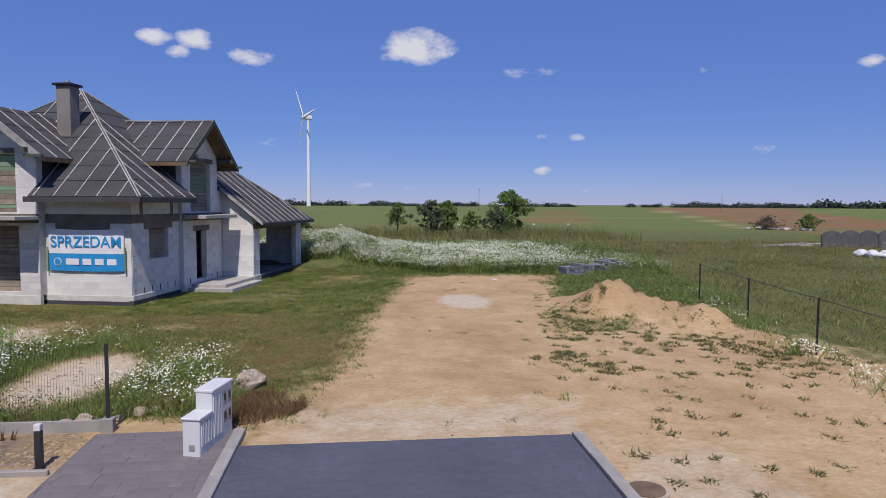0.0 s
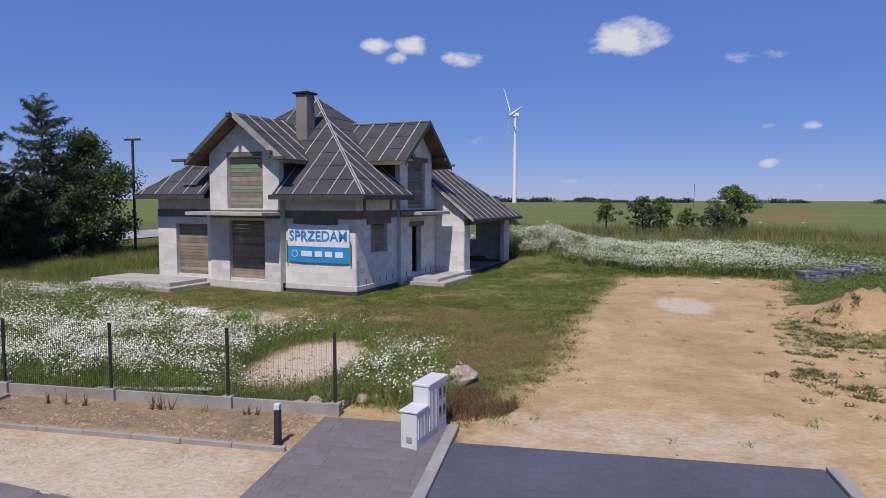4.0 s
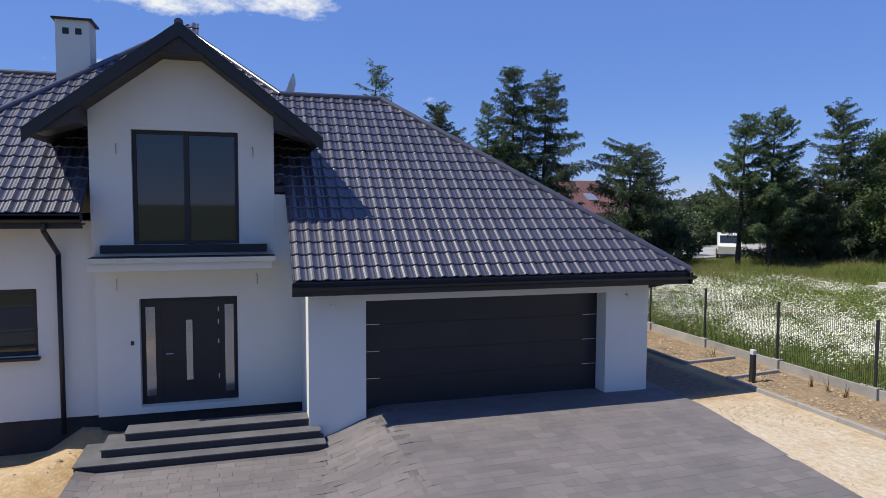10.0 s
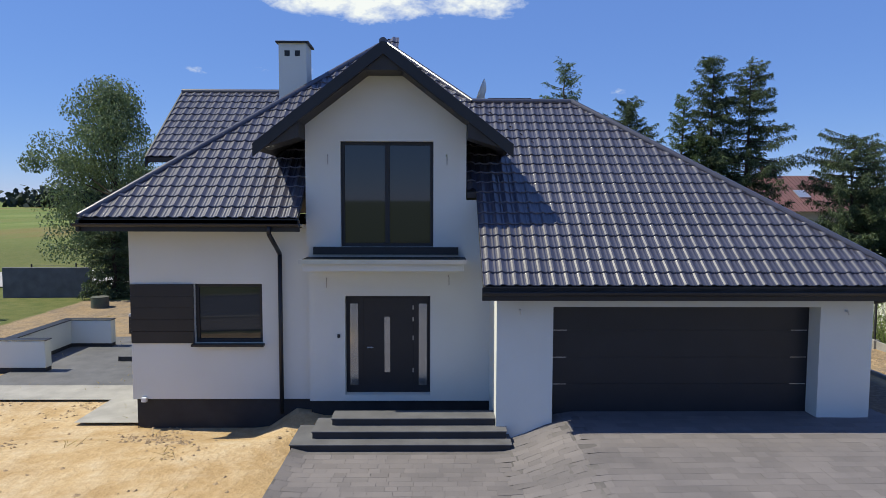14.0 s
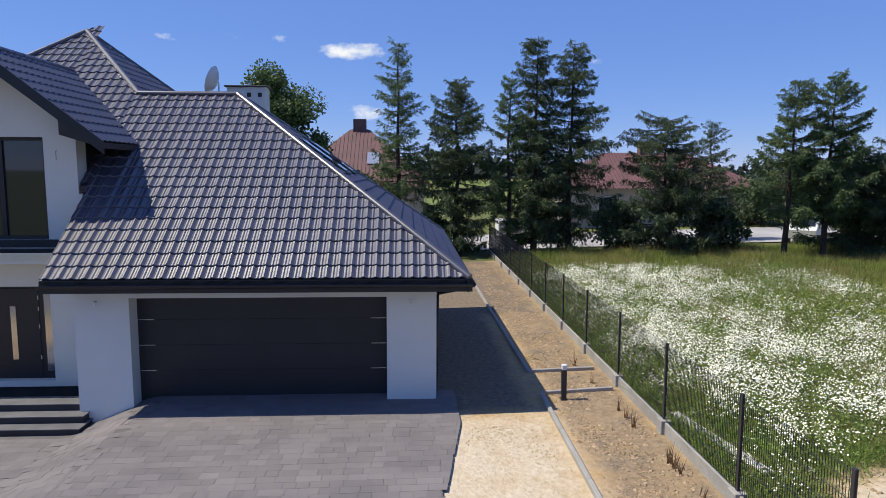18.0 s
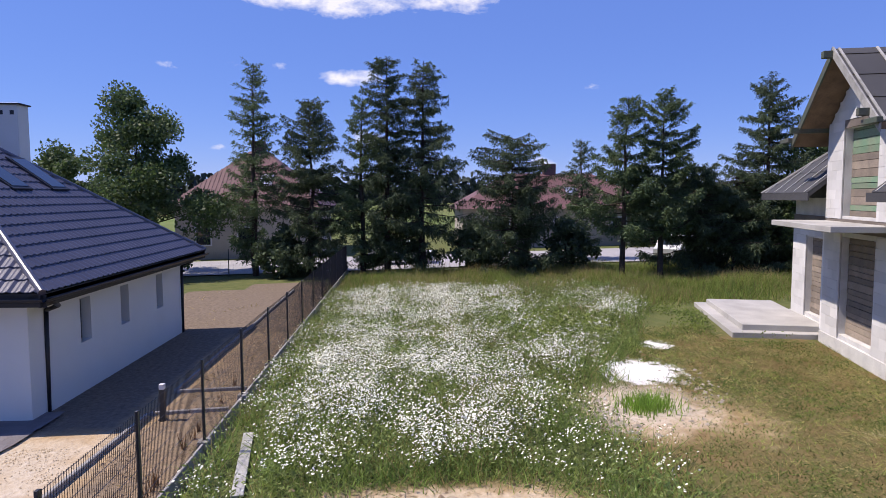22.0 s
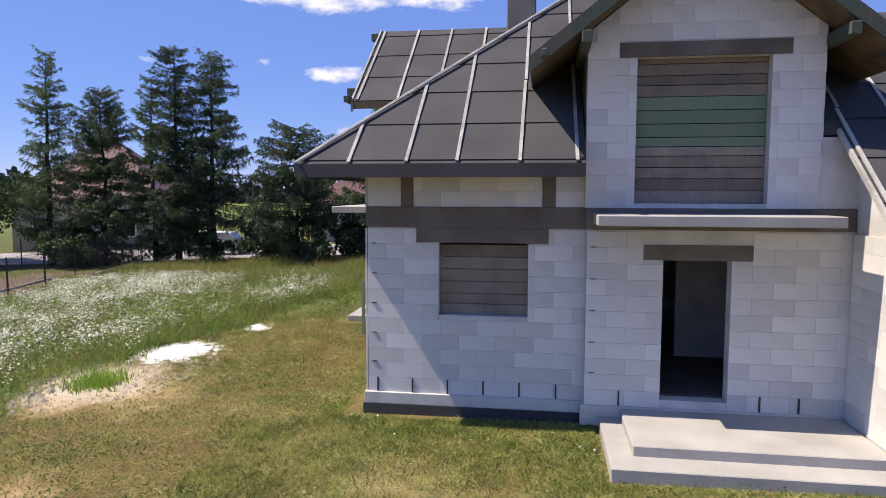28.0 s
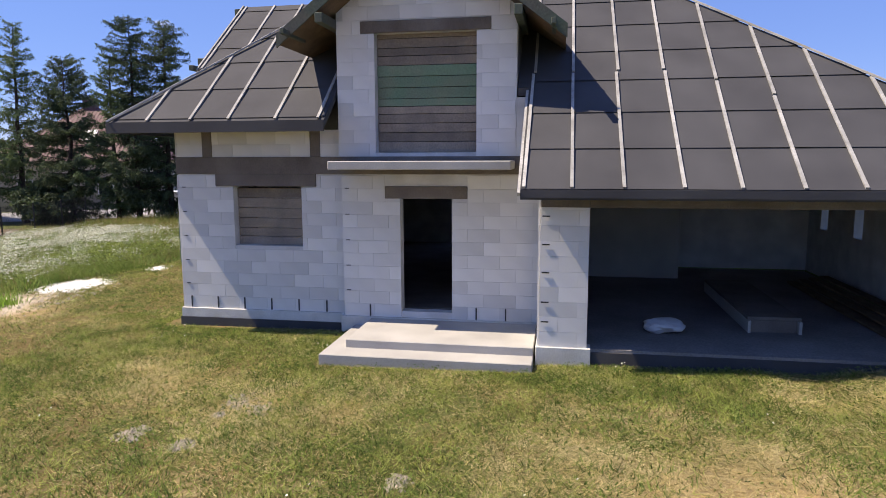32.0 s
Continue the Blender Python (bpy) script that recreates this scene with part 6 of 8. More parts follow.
def cloth(name, x0, x1, z0, z1, mat, off, sag=0.05):
    xs, zs = np.linspace(x0, x1, 40), np.linspace(z0, z1, 20)
    X, Z = np.meshgrid(xs, zs, indexing="ij")
    Y = off - 0.012 * np.sin(X * 2.1) * np.sin(Z * 2 + X) - 0.005 * np.sin(X * 7 + Z * 4) - 0.003 * np.sin(X * 17 - Z * 5)
    Zs = Z - sag * np.sin((X + 1.5) / 3.0 * math.pi) * np.where(Z > 0.75, (Z - 0.75) / 0.8, (0.75 - Z) / 1.2)
    idx = np.arange(800).reshape(40, 20)
    q = np.stack([idx[:-1, :-1], idx[1:, :-1], idx[1:, 1:], idx[:-1, 1:]], -1).reshape(-1, 4)
    ob = raw(name, np.stack([X, Y, Zs], -1).reshape(-1, 3), q, mat, banner, True)
    return ob


cloth("upper_cloth", -1.5, 1.5, 0.66, 1.6, M["banner_white"], 0.0)
cloth("lower_cloth", -1.5, 1.5, 0.02, 0.66, M["banner_blue"], 0.0)


def lettering(text, x, z, size, mat, parent, y=-0.06):
    cu = bpy.data.curves.new("lettering", "FONT")
    cu.body, cu.size, cu.extrude, cu.align_x, cu.offset = text, size, 0.003, "CENTER", 0.004
    tmp = bpy.data.objects.new("tmp", cu)
    scene.collection.objects.link(tmp)
    bpy.context.view_layer.update()
    me = bpy.data.meshes.new_from_object(tmp.evaluated_get(bpy.context.evaluated_depsgraph_get()))
    bpy.data.objects.remove(tmp)
    me.materials.clear()
    me.materials.append(mat)
    ob = new("lettering", me)
    ob.parent = parent
    ob.location, ob.rotation_euler = (x, y, z), (radians(90), 0, 0)
    return ob


lettering("SPRZEDAM", 0.0, 0.91, 0.58, M["banner_blue"], banner, -0.026)
for x0, x1 in ((-0.82, -0.29), (-0.15, 0.20), (0.34, 0.69), (0.83, 1.20)):
    part("number_bar", bx(x0, x1, -0.022, -0.016, 0.24, 0.47), M["banner_white"], banner)
part("phone_mark", path_tube([(-1.15, -0.022, 0.35), (-1.15, -0.014, 0.35)], 0.15, 24), M["banner_white"], banner)
part("phone_mark", path_tube([(-1.15, -0.026, 0.35), (-1.15, -0.018, 0.35)], 0.125, 24), M["banner_blue"], banner)
for x in (-1.55, 1.55):
    part("batten", bx(x - 0.03, x + 0.03, -0.05, -0.01, -0.02, 0.9), M["green_board"], banner)

# ---- garden of the white house, south side ----
planter = empty("planter_wall", pose(0, 0, 0), "low white rendered planter walls with dark coping", "wall")
for q in ((-17.0, -16.7, -12.3, -8.15), (-19.9, -17.0, -9.45, -9.15), (-20.2, -19.9, -9.45, -7.85)):
    w = part("wall", bx(*q, -0.6, 0.16, 0.01), M["plaster"], planter)
    part("base_strip", bx(q[0] + 0.01, q[1] - 0.01, q[2] + 0.01, q[3] - 0.01, -0.95, -0.6), M["plinth"], w)
    part("coping", bx(q[0] - 0.02, q[1] + 0.02, q[2] - 0.02, q[3] + 0.02, 0.162, 0.19, 0.006), M["anthracite"], w)
side = empty("side_terrace", pose(0, 0, 0), "grey paved terrace beside the white house", "terrace", kind="structure")
slab_sheet("paving", -21.5, -15.3, -9.15, -3.4, 0.03, M["grey_slab"], side)
slab_sheet("path", -15.29, -14.05, -11.5, -3.5, 0.04, M["kerb"], side)
slab_sheet("path", -14.04, -12.35, -5.05, -3.4, 0.05, M["kerb"], side)
garden_steps = empty("garden_steps", pose(0, 0, 0), "dark slab steps to the terrace door", "steps")
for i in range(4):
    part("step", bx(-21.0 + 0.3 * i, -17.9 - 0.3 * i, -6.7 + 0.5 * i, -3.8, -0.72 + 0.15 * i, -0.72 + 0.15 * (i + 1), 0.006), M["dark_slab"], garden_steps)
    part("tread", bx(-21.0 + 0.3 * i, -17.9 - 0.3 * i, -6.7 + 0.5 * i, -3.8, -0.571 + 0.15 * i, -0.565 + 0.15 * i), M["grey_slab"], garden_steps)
yard_wall = part("garden_wall", bx(-31.2, -31.0, -18.5, -14.2, -0.9, 0.75, 0.01), M["grey_slab"])
tagged(yard_wall, "grey panel wall at the end of the garden", "wall")
white_wall = part("garden_wall", bx(-25.2, -24.9, -19.0, -15.4, -0.9, 0.7, 0.01), M["plaster"])
tagged(white_wall, "white rendered garden wall", "wall")
tank = part("tank_cover", path_tube([(-28.2, -12.35, -0.8), (-28.2, -12.35, -0.27)], 0.38, 20), M["rafter"])
tagged(tank, "green round septic tank cover", "tank cover")

mesh_fence = empty("garden_fence", pose(0, 0, 0), "black wire mesh fence at the end of the garden", "fence")
line = [(-31.6, -17.4), (-32.0, -15.4), (-32.5, -13.4), (-32.9, -11.2), (-33.2, -9.0), (-33.5, -6.6)]
for x, y in line:
    part("post", path_tube([(x, y, gz(x, y) - 0.2), (x, y, gz(x, y) + 1.6)], 0.035, 6), M["anthracite"], mesh_fence)
for (x0, y0), (x1, y1) in zip(line, line[1:]):
    for h in (0.1, 0.35, 0.6, 0.85, 1.1, 1.35, 1.5):
        part("wire", path_tube([(x0, y0, gz(x0, y0) + h), (x1, y1, gz(x1, y1) + h)], 0.008, 4), M["anthracite"], mesh_fence)

# ---- far houses, road, van, pole, turbine ----
far_road = slab_sheet("far_road", -44, -35.2, -160, 200, 0.05, M["old_asphalt"], None, 60)
tagged(far_road, "grey asphalt road behind the trees", "road", kind="structure")


def far_house(x, y, w, d, eave, top, ridge, label, seed):
    h = empty("far_house", pose(x, y, gz(x, y)), label, "house", "houses across the road")
    part("wall", bx(-d / 2, d / 2, -w / 2, w / 2, -0.5, eave), M["far_wall"], h)
    ov = 0.6
    bm = bmesh.new()
    low = [bm.verts.new(p) for p in ((-d / 2 - ov, -w / 2 - ov, eave - 0.2), (d / 2 + ov, -w / 2 - ov, eave - 0.2), (d / 2 + ov, w / 2 + ov, eave - 0.2), (-d / 2 - ov, w / 2 + ov, eave - 0.2))]
    r = [bm.verts.new((0, -ridge / 2, top)), bm.verts.new((0, ridge / 2, top))]
    bm.faces.new((low[0], low[1], r[0]))
    bm.faces.new((low[1], low[2], r[1], r[0]))
    bm.faces.new((low[2], low[3], r[1]))
    bm.faces.new((low[3], low[0], r[0], r[1]))
    bm.faces.new(low[::-1])
    roof = part("roof", bm, M["clay_roof"], h, "red-brown tiled hip roof")
    # tile courses as ribs down the near slope
    n = Vector((top - eave + 0.2, 0, d / 2 + ov)).normalized()
    for k in np.arange(-w / 2 - ov + 0.2, w / 2 + ov - 0.1, 0.30):
        lim = max(0.0, (abs(k) - ridge / 2) / (w / 2 + ov - ridge / 2))
        hi = Vector((0, k, top)).lerp(Vector((d / 2 + ov, k, eave - 0.2)), lim)
        part("tile_rib", strip_between(Vector((d / 2 + ov, k, eave - 0.2)), hi, 0.12, 0.03, 0.0), M["clay_roof"], roof)
    ch = part("chimney", bx(-0.4, 0.3, -0.5, 0.5, top - 0.8, top + 0.8), M["clay_roof"], roof)
    for k in (-w * 0.3, 0, w * 0.3):
        win = part("window", bx(d / 2, d / 2 + 0.05, k - 0.6, k + 0.6, 0.9, 2.3), M["white_plastic"], h)
        part("pane", bx(d / 2 + 0.05, d / 2 + 0.06, k - 0.5, k + 0.5, 1.0, 2.2), M["glass"], win)
    p0 = Vector((d / 2 + ov, 1.2, eave - 0.2)).lerp(Vector((0, 1.2, top)), 0.35)
    p1 = Vector((d / 2 + ov, 1.2, eave - 0.2)).lerp(Vector((0, 1.2, top)), 0.55)
    part("roof_window", strip_between(p0, p1, 0.9, 0.08, 0.03), M["white_metal"], roof)
    return h


far_house(-51.0, 6.6, 10.0, 10.0, 3.9, 8.0, 1.5, "pale house with red-brown hip roof behind larches", 1)
far_house(-52.0, 30.0, 15.0, 9.0, 3.1, 5.7, 7.0, "low house with brown tiled roof across the road", 2)


def van(x, y, yaw):
    v = empty("white_van", pose(x, y, gz(x, y), 0, 0, yaw), "white delivery van parked under the trees", "van")
    part("body", prism([(-2.2, 0.4), (2.2, 0.4), (2.3, 1.0), (1.6, 1.2), (1.0, 1.9), (-2.2, 2.0)], "y", -0.9, 0.9), M["white_plastic"], v)
    part("windscreen", strip_between((1.56, 0, 1.26), (1.06, 0, 1.84), 1.5, 0.02, 0.01), M["glass"], v)
    for dx in (-1.4, 1.5):
        for s in (-0.9, 0.9):
            w = part("wheel", path_tube([(dx, s - 0.1, 0.33), (dx, s + 0.1, 0.33)], 0.33, 16), M["postmetal"], v)
            part("rim", path_tube([(dx, s - 0.11, 0.33), (dx, s + 0.11, 0.33)], 0.18, 12), M["white_metal"], w)
    return v


truck = van(-35.3, 33.9, -38)
truck.scale = (0.72, 0.8, 0.8)
car = van(-38.2, 17.9, 90)
car.scale = (0.9, 0.9, 0.75)
car.name = "parked_car"
car["label"], car["category"] = "silver parked car on the far road", "car"
pole = empty("power_pole", pose(-25.7, 39.8, gz(-25, 39.8)), "dark power pole with a crossarm", "pole")
part("shaft", path_tube([(0, 0, -0.3), (0, 0, 7.2)], 0.08, 10), M["bark"], pole)
part("crossarm", bx(-0.55, 0.55, -0.05, 0.05, 7.1, 7.22), M["bark"], pole)
for x in (-0.45, 0, 0.45):
    part("insulator", path_tube([(x, 0, 7.22), (x, 0, 7.4)], 0.04, 8), M["white_plastic"], pole)

tx, ty = -61.0, 735.0
turbine = empty("wind_turbine", pose(tx, ty, gz(tx, 60)), "white three-bladed wind turbine in the fields", "wind turbine")
bm = bmesh.new()
tube(bm, (0, 0, -2), (0, 0, 87), 2.2, 1.2, 20, False)
part("tower", bm, M["turbine"], turbine, smooth=True)
part("nacelle", bx(-1.8, 1.8, -4.5, 4.0, 86, 90, 0.8), M["turbine"], turbine)
bm = bmesh.new()
tube(bm, (0, -4.4, 88), (0, -6.5, 88), 1.6, 0.6, 14)
part("hub", bm, M["turbine"], turbine, smooth=True)
for ang, l in ((36, 36), (156, 38), (276, 36)):
    bm = bmesh.new()
    prev = None
    for f, chord in ((0.0, 1.6), (0.12, 4.4), (0.3, 3.6), (0.6, 2.4), (0.9, 1.3), (1.0, 0.35)):
        ring = [bm.verts.new((dx * chord, -5.4 + dy * 0.35, 1 + f * l)) for dx, dy in ((-0.35, 0), (0.2, 0.6), (0.65, 0), (0.2, -0.6))]
        if prev:
            for i in range(4):
                bm.faces.new((prev[i], prev[(i + 1) % 4], ring[(i + 1) % 4], ring[i]))
        prev = ring
    bmesh.ops.rotate(bm, verts=bm.verts, matrix=Matrix.Rotation(radians(-ang), 3, "Y"))
    bmesh.ops.translate(bm, verts=bm.verts, vec=(0, 0, 88))
    part("blade", bm, M["turbine"], turbine, smooth=True)
turbine.rotation_euler = (0, 0, radians(-66))
turbine.scale = (1.08, 1.08, 1.08)

# ---- field edge: fence, pallets, rubble, bushes ----
rail = empty("wire_fence", pose(0, 0, 0), "thin grey post-and-wire fence along the field", "fence")
px = [(12.7, 11.3), (13.05, 15.2), (13.4, 19.1), (13.75, 23.0), (14.1, 26.9)]
for x, y in px:
    part("post", path_tube([(x, y, gz(x, y) - 0.2), (x, y, gz(x, y) + 1.56)], 0.03, 8), M["postmetal"], rail)
for (x0, y0), (x1, y1) in zip(px, px[1:]):
    for h in (0.5, 1.0, 1.53):
        part("wire", path_tube([(x0, y0, gz(x0, y0) + h), ((x0 + x1) / 2, (y0 + y1) / 2, gz((x0 + x1) / 2, (y0 + y1) / 2) + h - 0.02), (x1, y1, gz(x1, y1) + h)], 0.011 if h > 1.5 else 0.003, 5), M["postmetal"], rail)
M["bluestone"] = material("stacked_pavers", (0.23, 0.23, 0.27), 0.9, 0.15, 2, 20, 0.4, hue=(0.11, 0.115, 0.135), per_object=0.2)
for i in range(5):
    x, y = 11.3 + i * 0.95, 34.5 + i * 0.62 + 0.3 * (i % 2)
    pal = empty("paver_pallet", pose(x, y, gz(x, y), 0, 0, 18 + 7 * (i % 3)), "pallet of stacked blue-grey pavers overgrown by weeds", "pallet", "paver pallets")
    part("pallet_base", bx(-0.5, 0.5, -0.4, 0.4, 0, 0.12), M["batten"], pal)
    for k in range(4 - (i % 3 == 1)):
        for r in range(4):
            if k == 3 and rng.random() < 0.5:
                continue
            x0, dy = -0.47 + 0.235 * r + rng.uniform(-0.02, 0.02), rng.uniform(-0.04, 0.04)
            part("paver_block", bx(x0 + 0.006, x0 + 0.229, -0.36 + dy, 0.36 + dy, 0.124 + 0.15 * k, 0.265 + 0.15 * k, 0.015), M["bluestone"], pal)
M["panel_grey"] = material("dirty_panel", (0.055, 0.055, 0.065), 0.9, 0.2, 1.2, 20, 0.4, hue=(0.09, 0.088, 0.09), per_object=0.3)


def wavy_panel(x, y, yaw, tilt):
    """A cast fence panel with a curved top that leans on its neighbour."""
    top = [(-1.0 + 0.1 * i, 1.05 + 0.35 * math.cos((-1.0 + 0.1 * i) * math.pi / 2)) for i in range(21)]
    p = empty("concrete_panel", pose(x, y, gz(x, y), 0, 0, yaw), "grey cast fence panel with a curved top", "fence panel", "stored fence panels")
    part("slab", prism([(-1.0, 0.0), (1.0, 0.0), *reversed(top)], "y", -0.05, 0.05), M["panel_grey"], p)
    for k in (-0.92, 0.92):
        part("rib", bx(k - 0.06, k + 0.06, -0.09, -0.045, 0.02, 1.02), M["panel_grey"], p)
    p.rotation_euler[0] = radians(tilt)
    return p


for i in range(5):
    wavy_panel(38.6 + 1.75 * i, 52.0 + 0.12 * i, 4 - 2 * (i % 2), -8 - 2 * (i % 3))
flat = part("slab_stack", bx(-1.4, 1.4, -0.5, 0.5, 0, 0.55, 0.03), M["light_concrete"])
flat.matrix_basis = pose(42.6, 49.6, gz(42.6, 49.6), 0, 0, 8)
tagged(flat, "pale stack of flat concrete slabs", "slabs")
for i in range(9):
    x, y = 34.6 + 0.42 * i, 53.6 + 0.5 * math.sin(i * 2.1)
    plank = part("loose_board", bx(-1.7, 1.7, -0.06, 0.06, 0.0, 0.05, 0.005), M["batten"])
    plank.matrix_basis = pose(x, y, gz(x, y) + 0.06 + 0.05 * (i % 4), 0, -3 + 2 * (i % 3), -22 + 11 * (i % 5))
    tagged(plank, "weathered grey board thrown on the field edge", "board", "thrown boards")
for i in range(16):
    x, y = 55.5 + 0.42 * i + 0.5 * math.sin(i * 3.3), 91.8 - 0.32 * i + 0.9 * math.sin(i * 1.9)
    stone("concrete_rubble", x, y, 0.25 + 0.25 * ((i * 7) % 5) / 4, M["light_concrete"] if i % 3 == 0 else M["rock"], "broken concrete in a heap at the field edge", "rubble", seed=50 + i, squash=0.6)
for i in range(11):
    x, y = 34.6 + 0.62 * (i % 6) + 0.2 * (i // 6), 43.9 - 0.3 * (i % 6) - 0.8 * (i // 6)
    stone("white_sack", x, y, 0.42, M["white_plastic"], "white sack of building material", "sack", seed=70 + i, squash=0.75)
scrap = stone("plastic_scrap", 7.35, 34.0, 0.14, M["white_plastic"], "crumpled white plastic scrap on the track", "scrap", seed=91, squash=0.18)
for x, y, h in ((55.1, 319.1, 10.5), (171.6, 305.8, 8.5)):
    far_pole = empty("power_pole", pose(x, y, gz(x, y)), "thin grey power pole in the far field", "pole")
    part("shaft", path_tube([(0, 0, -0.3), (0, 0, h)], 0.10, 8), M["panel_grey"], far_pole)
    part("crossarm", bx(-0.35, 0.35, -0.05, 0.05, h - 0.25, h - 0.12), M["panel_grey"], far_pole)
for i, (px0, py0) in enumerate(((-1.7, 77.5), (4.9, 81.2), (5.7, 81.0), (9.6, 78.5), (11.7, 78.2), (13.4, 79.0), (17.4, 78.0), (20.9, 79.5), (25.0, 79.0))):
    peg = part("marker_peg", bx(-0.17, 0.17, -0.02, 0.02, 0.95, 1.08, 0.005), M["white_plastic"])
    peg.matrix_basis = pose(px0, py0, gz(px0, py0), 0, 0, 8 * (i % 3))
    part("stake", bx(-0.012, 0.012, -0.012, 0.012, -0.1, 0.95), M["batten"], peg)
    tagged(peg, "white marker board on a stake in the field", "marker", "field markers")

# ---- trees ----


def ribbons(name, base, tip, width, mat, parent, up=None):
    """Many thin pointed blades from base to tip."""
    base, tip = np.asarray(base), np.asarray(tip)
    d = tip - base
    rs = np.random.RandomState(len(base) % 997)
    side = np.cross(d, rs.normal(size=d.shape) if up is None else up)
    side /= np.linalg.norm(side, axis=1, keepdims=True) + 1e-9
    w = np.asarray(width)[:, None] * side
    V = np.stack([base - 0.5 * w, base + 0.5 * w, base + d * 0.6 + 0.5 * w, tip, base + d * 0.6 - 0.5 * w], 1)
    n = len(base)
    b = (np.arange(n) * 5)[:, None]
    F = np.concatenate([b + np.array((0, 1, 2, 4)), b + np.array((4, 2, 3, 3))])[:n]
    T = b + np.array((4, 2, 3))
    me_v = V.reshape(-1, 3)
    me = bpy.data.meshes.new(name)
    me.vertices.add(len(me_v))
    me.vertices.foreach_set("co", me_v.astype(np.float32).ravel())
    loops = np.concatenate([F.ravel(), T.ravel()]).astype(np.int32)
    me.loops.add(len(loops))
    me.loops.foreach_set("vertex_index", loops)
    me.polygons.add(2 * n)
    me.polygons.foreach_set("loop_start", np.concatenate([np.arange(n) * 4, 4 * n + np.arange(n) * 3]).astype(np.int32))
    me.update(calc_edges=True)
    me.materials.append(mat)
    ob = new(name, me)
    ob.parent = parent
    return ob


def trunk_tube(bm, pts, radii, sides=8):
    """One tapered tube through all the points."""
    prev = None
    for p, r in zip(pts, radii):
        ring = [bm.verts.new((p[0] + r * math.cos(a), p[1] + r * math.sin(a), p[2])) for a in np.linspace(0, 2 * math.pi, sides, endpoint=False)]
        if prev:
            for i in range(sides):
                bm.faces.new((prev[i], prev[(i + 1) % sides], ring[(i + 1) % sides], ring[i]))
        prev = ring
    return bm


def conifer(name, label, x, y, height, radius, seed, mat, airy=0.0, low=0.06, droop=0.35, count=7500, lean=0.0, power=0.7, hang=0.5):
    """Whorls of long uneven branches with hanging needle twigs. airy: how open the crown is; hang: how far the twigs droop."""
    rs = np.random.RandomState(seed)
    tree = empty(name, pose(x, y, gz(x, y) - 0.05), label, "tree")
    bm = bmesh.new()
    r = 0.012 * height + 0.04
    wob = rs.normal(size=(9, 2)) * 0.05
    pts = [Vector((lean * (k / 8) ** 2 + wob[k, 0] * (k > 0), wob[k, 1] * (k > 0), height * k / 8)) for k in range(9)]
    trunk_tube(bm, pts, [r * (1 - k / 8) + 0.012 for k in range(9)])
    part("trunk", bm, M["bark"], tree, smooth=True)
    limbs = bmesh.new()
    starts, ends, widths = [], [], []
    phase = rs.uniform(0, 6.3, 4)
    f = low
    whorls = []
    while f < 0.985:
        whorls.append(f)
        f += (0.20 + 0.26 * rs.rand()) * (1.1 - 0.6 * f) / height * (1.0 + 0.5 * airy)
    branches = []
    for f in whorls:
        prof = (1 - f) ** power * min(1.0, 0.55 + (f - low) * 2.2)
        for j in range(rs.randint(4, 7) if airy < 0.5 else rs.randint(3, 6)):
            a = rs.rand() * 2 * math.pi
            gust = 1 + 0.20 * math.sin(2 * a + 5 * f + phase[0]) + 0.16 * math.sin(3 * a - 11 * f + phase[1])
            L = radius * 1.12 * prof * gust * rs.uniform(0.45, 1.08) + 0.10
            branches.append((min(0.985, max(low, f + rs.normal() * 0.012)), a, L))
    total = sum(L for _, _, L in branches)
    for f, a, L in branches:
        rise = (0.5 * f ** 3 if power > 0.45 else 0.12 * f) - droop * (1 - f) + 0.08 + rs.normal() * 0.12
        c = np.array((lean * f * f, 0, f * height))
        d = np.array((math.cos(a), math.sin(a), rise))
        n = max(4, int(L / 0.10))
        ts = np.linspace(0.12, 1, n)
        line = c + d * (ts * L)[:, None]
        line[:, 2] += (-droop * 0.55 * ts ** 2 + 0.40 * ts ** 3 * (1 - 0.5 * f)) * L
        if L > 0.5:
            mid = line[n // 2]
            tube(limbs, Vector(c), Vector(mid), 0.012 + 0.009 * L, 0.008 + 0.004 * L, 4, False)
            tube(limbs, Vector(mid), Vector(line[-1]), 0.008 + 0.004 * L, 0.004, 4, False)
        per = 1.75 * count * L / total / n
        side = np.array((-math.sin(a), math.cos(a), 0.0))
        for p, t in zip(line, ts):
            k = int(per * (0.7 + 0.6 * t) / 5 + rs.rand())
            for _ in range(k):
                # one twig: out to the side and down, with needles along it
                ln = rs.uniform(0.18, 0.62) * (1.15 - 0.6 * f) * (1.2 - 0.55 * t)
                way = side * rs.normal() * 0.75 + d * rs.uniform(0.1, 0.7)
                way = way + np.array((0, 0, -hang * rs.uniform(0.2, 1.5) * (1.1 - 0.75 * f)))
                way = way / np.linalg.norm(way)
                m = 5
                u = np.linspace(0.05, 0.9, m) + rs.uniform(-0.05, 0.05, m)
                s0 = p + way * (u * ln)[:, None] + rs.normal(size=(m, 3)) * 0.02
                s0[:, 2] -= hang * 0.25 * ln * u ** 2
                dirs = way * 0.7 + rs.normal(size=(m, 3)) * 0.5 + np.array((0, 0, -0.25 * hang))
                dirs /= np.linalg.norm(dirs, axis=1, keepdims=True)
                nl = rs.uniform(0.10, 0.22, m) * (1.1 - 0.45 * f)
                starts.append(s0)
                ends.append(s0 + dirs * nl[:, None])
                widths.append(nl * rs.uniform(0.16, 0.30, m))
    part("limb", limbs, M["bark"], tree)["kind"] = "stuff"
    ribbons("crown", np.concatenate(starts), np.concatenate(ends), np.concatenate(widths), mat, tree)
    return tree


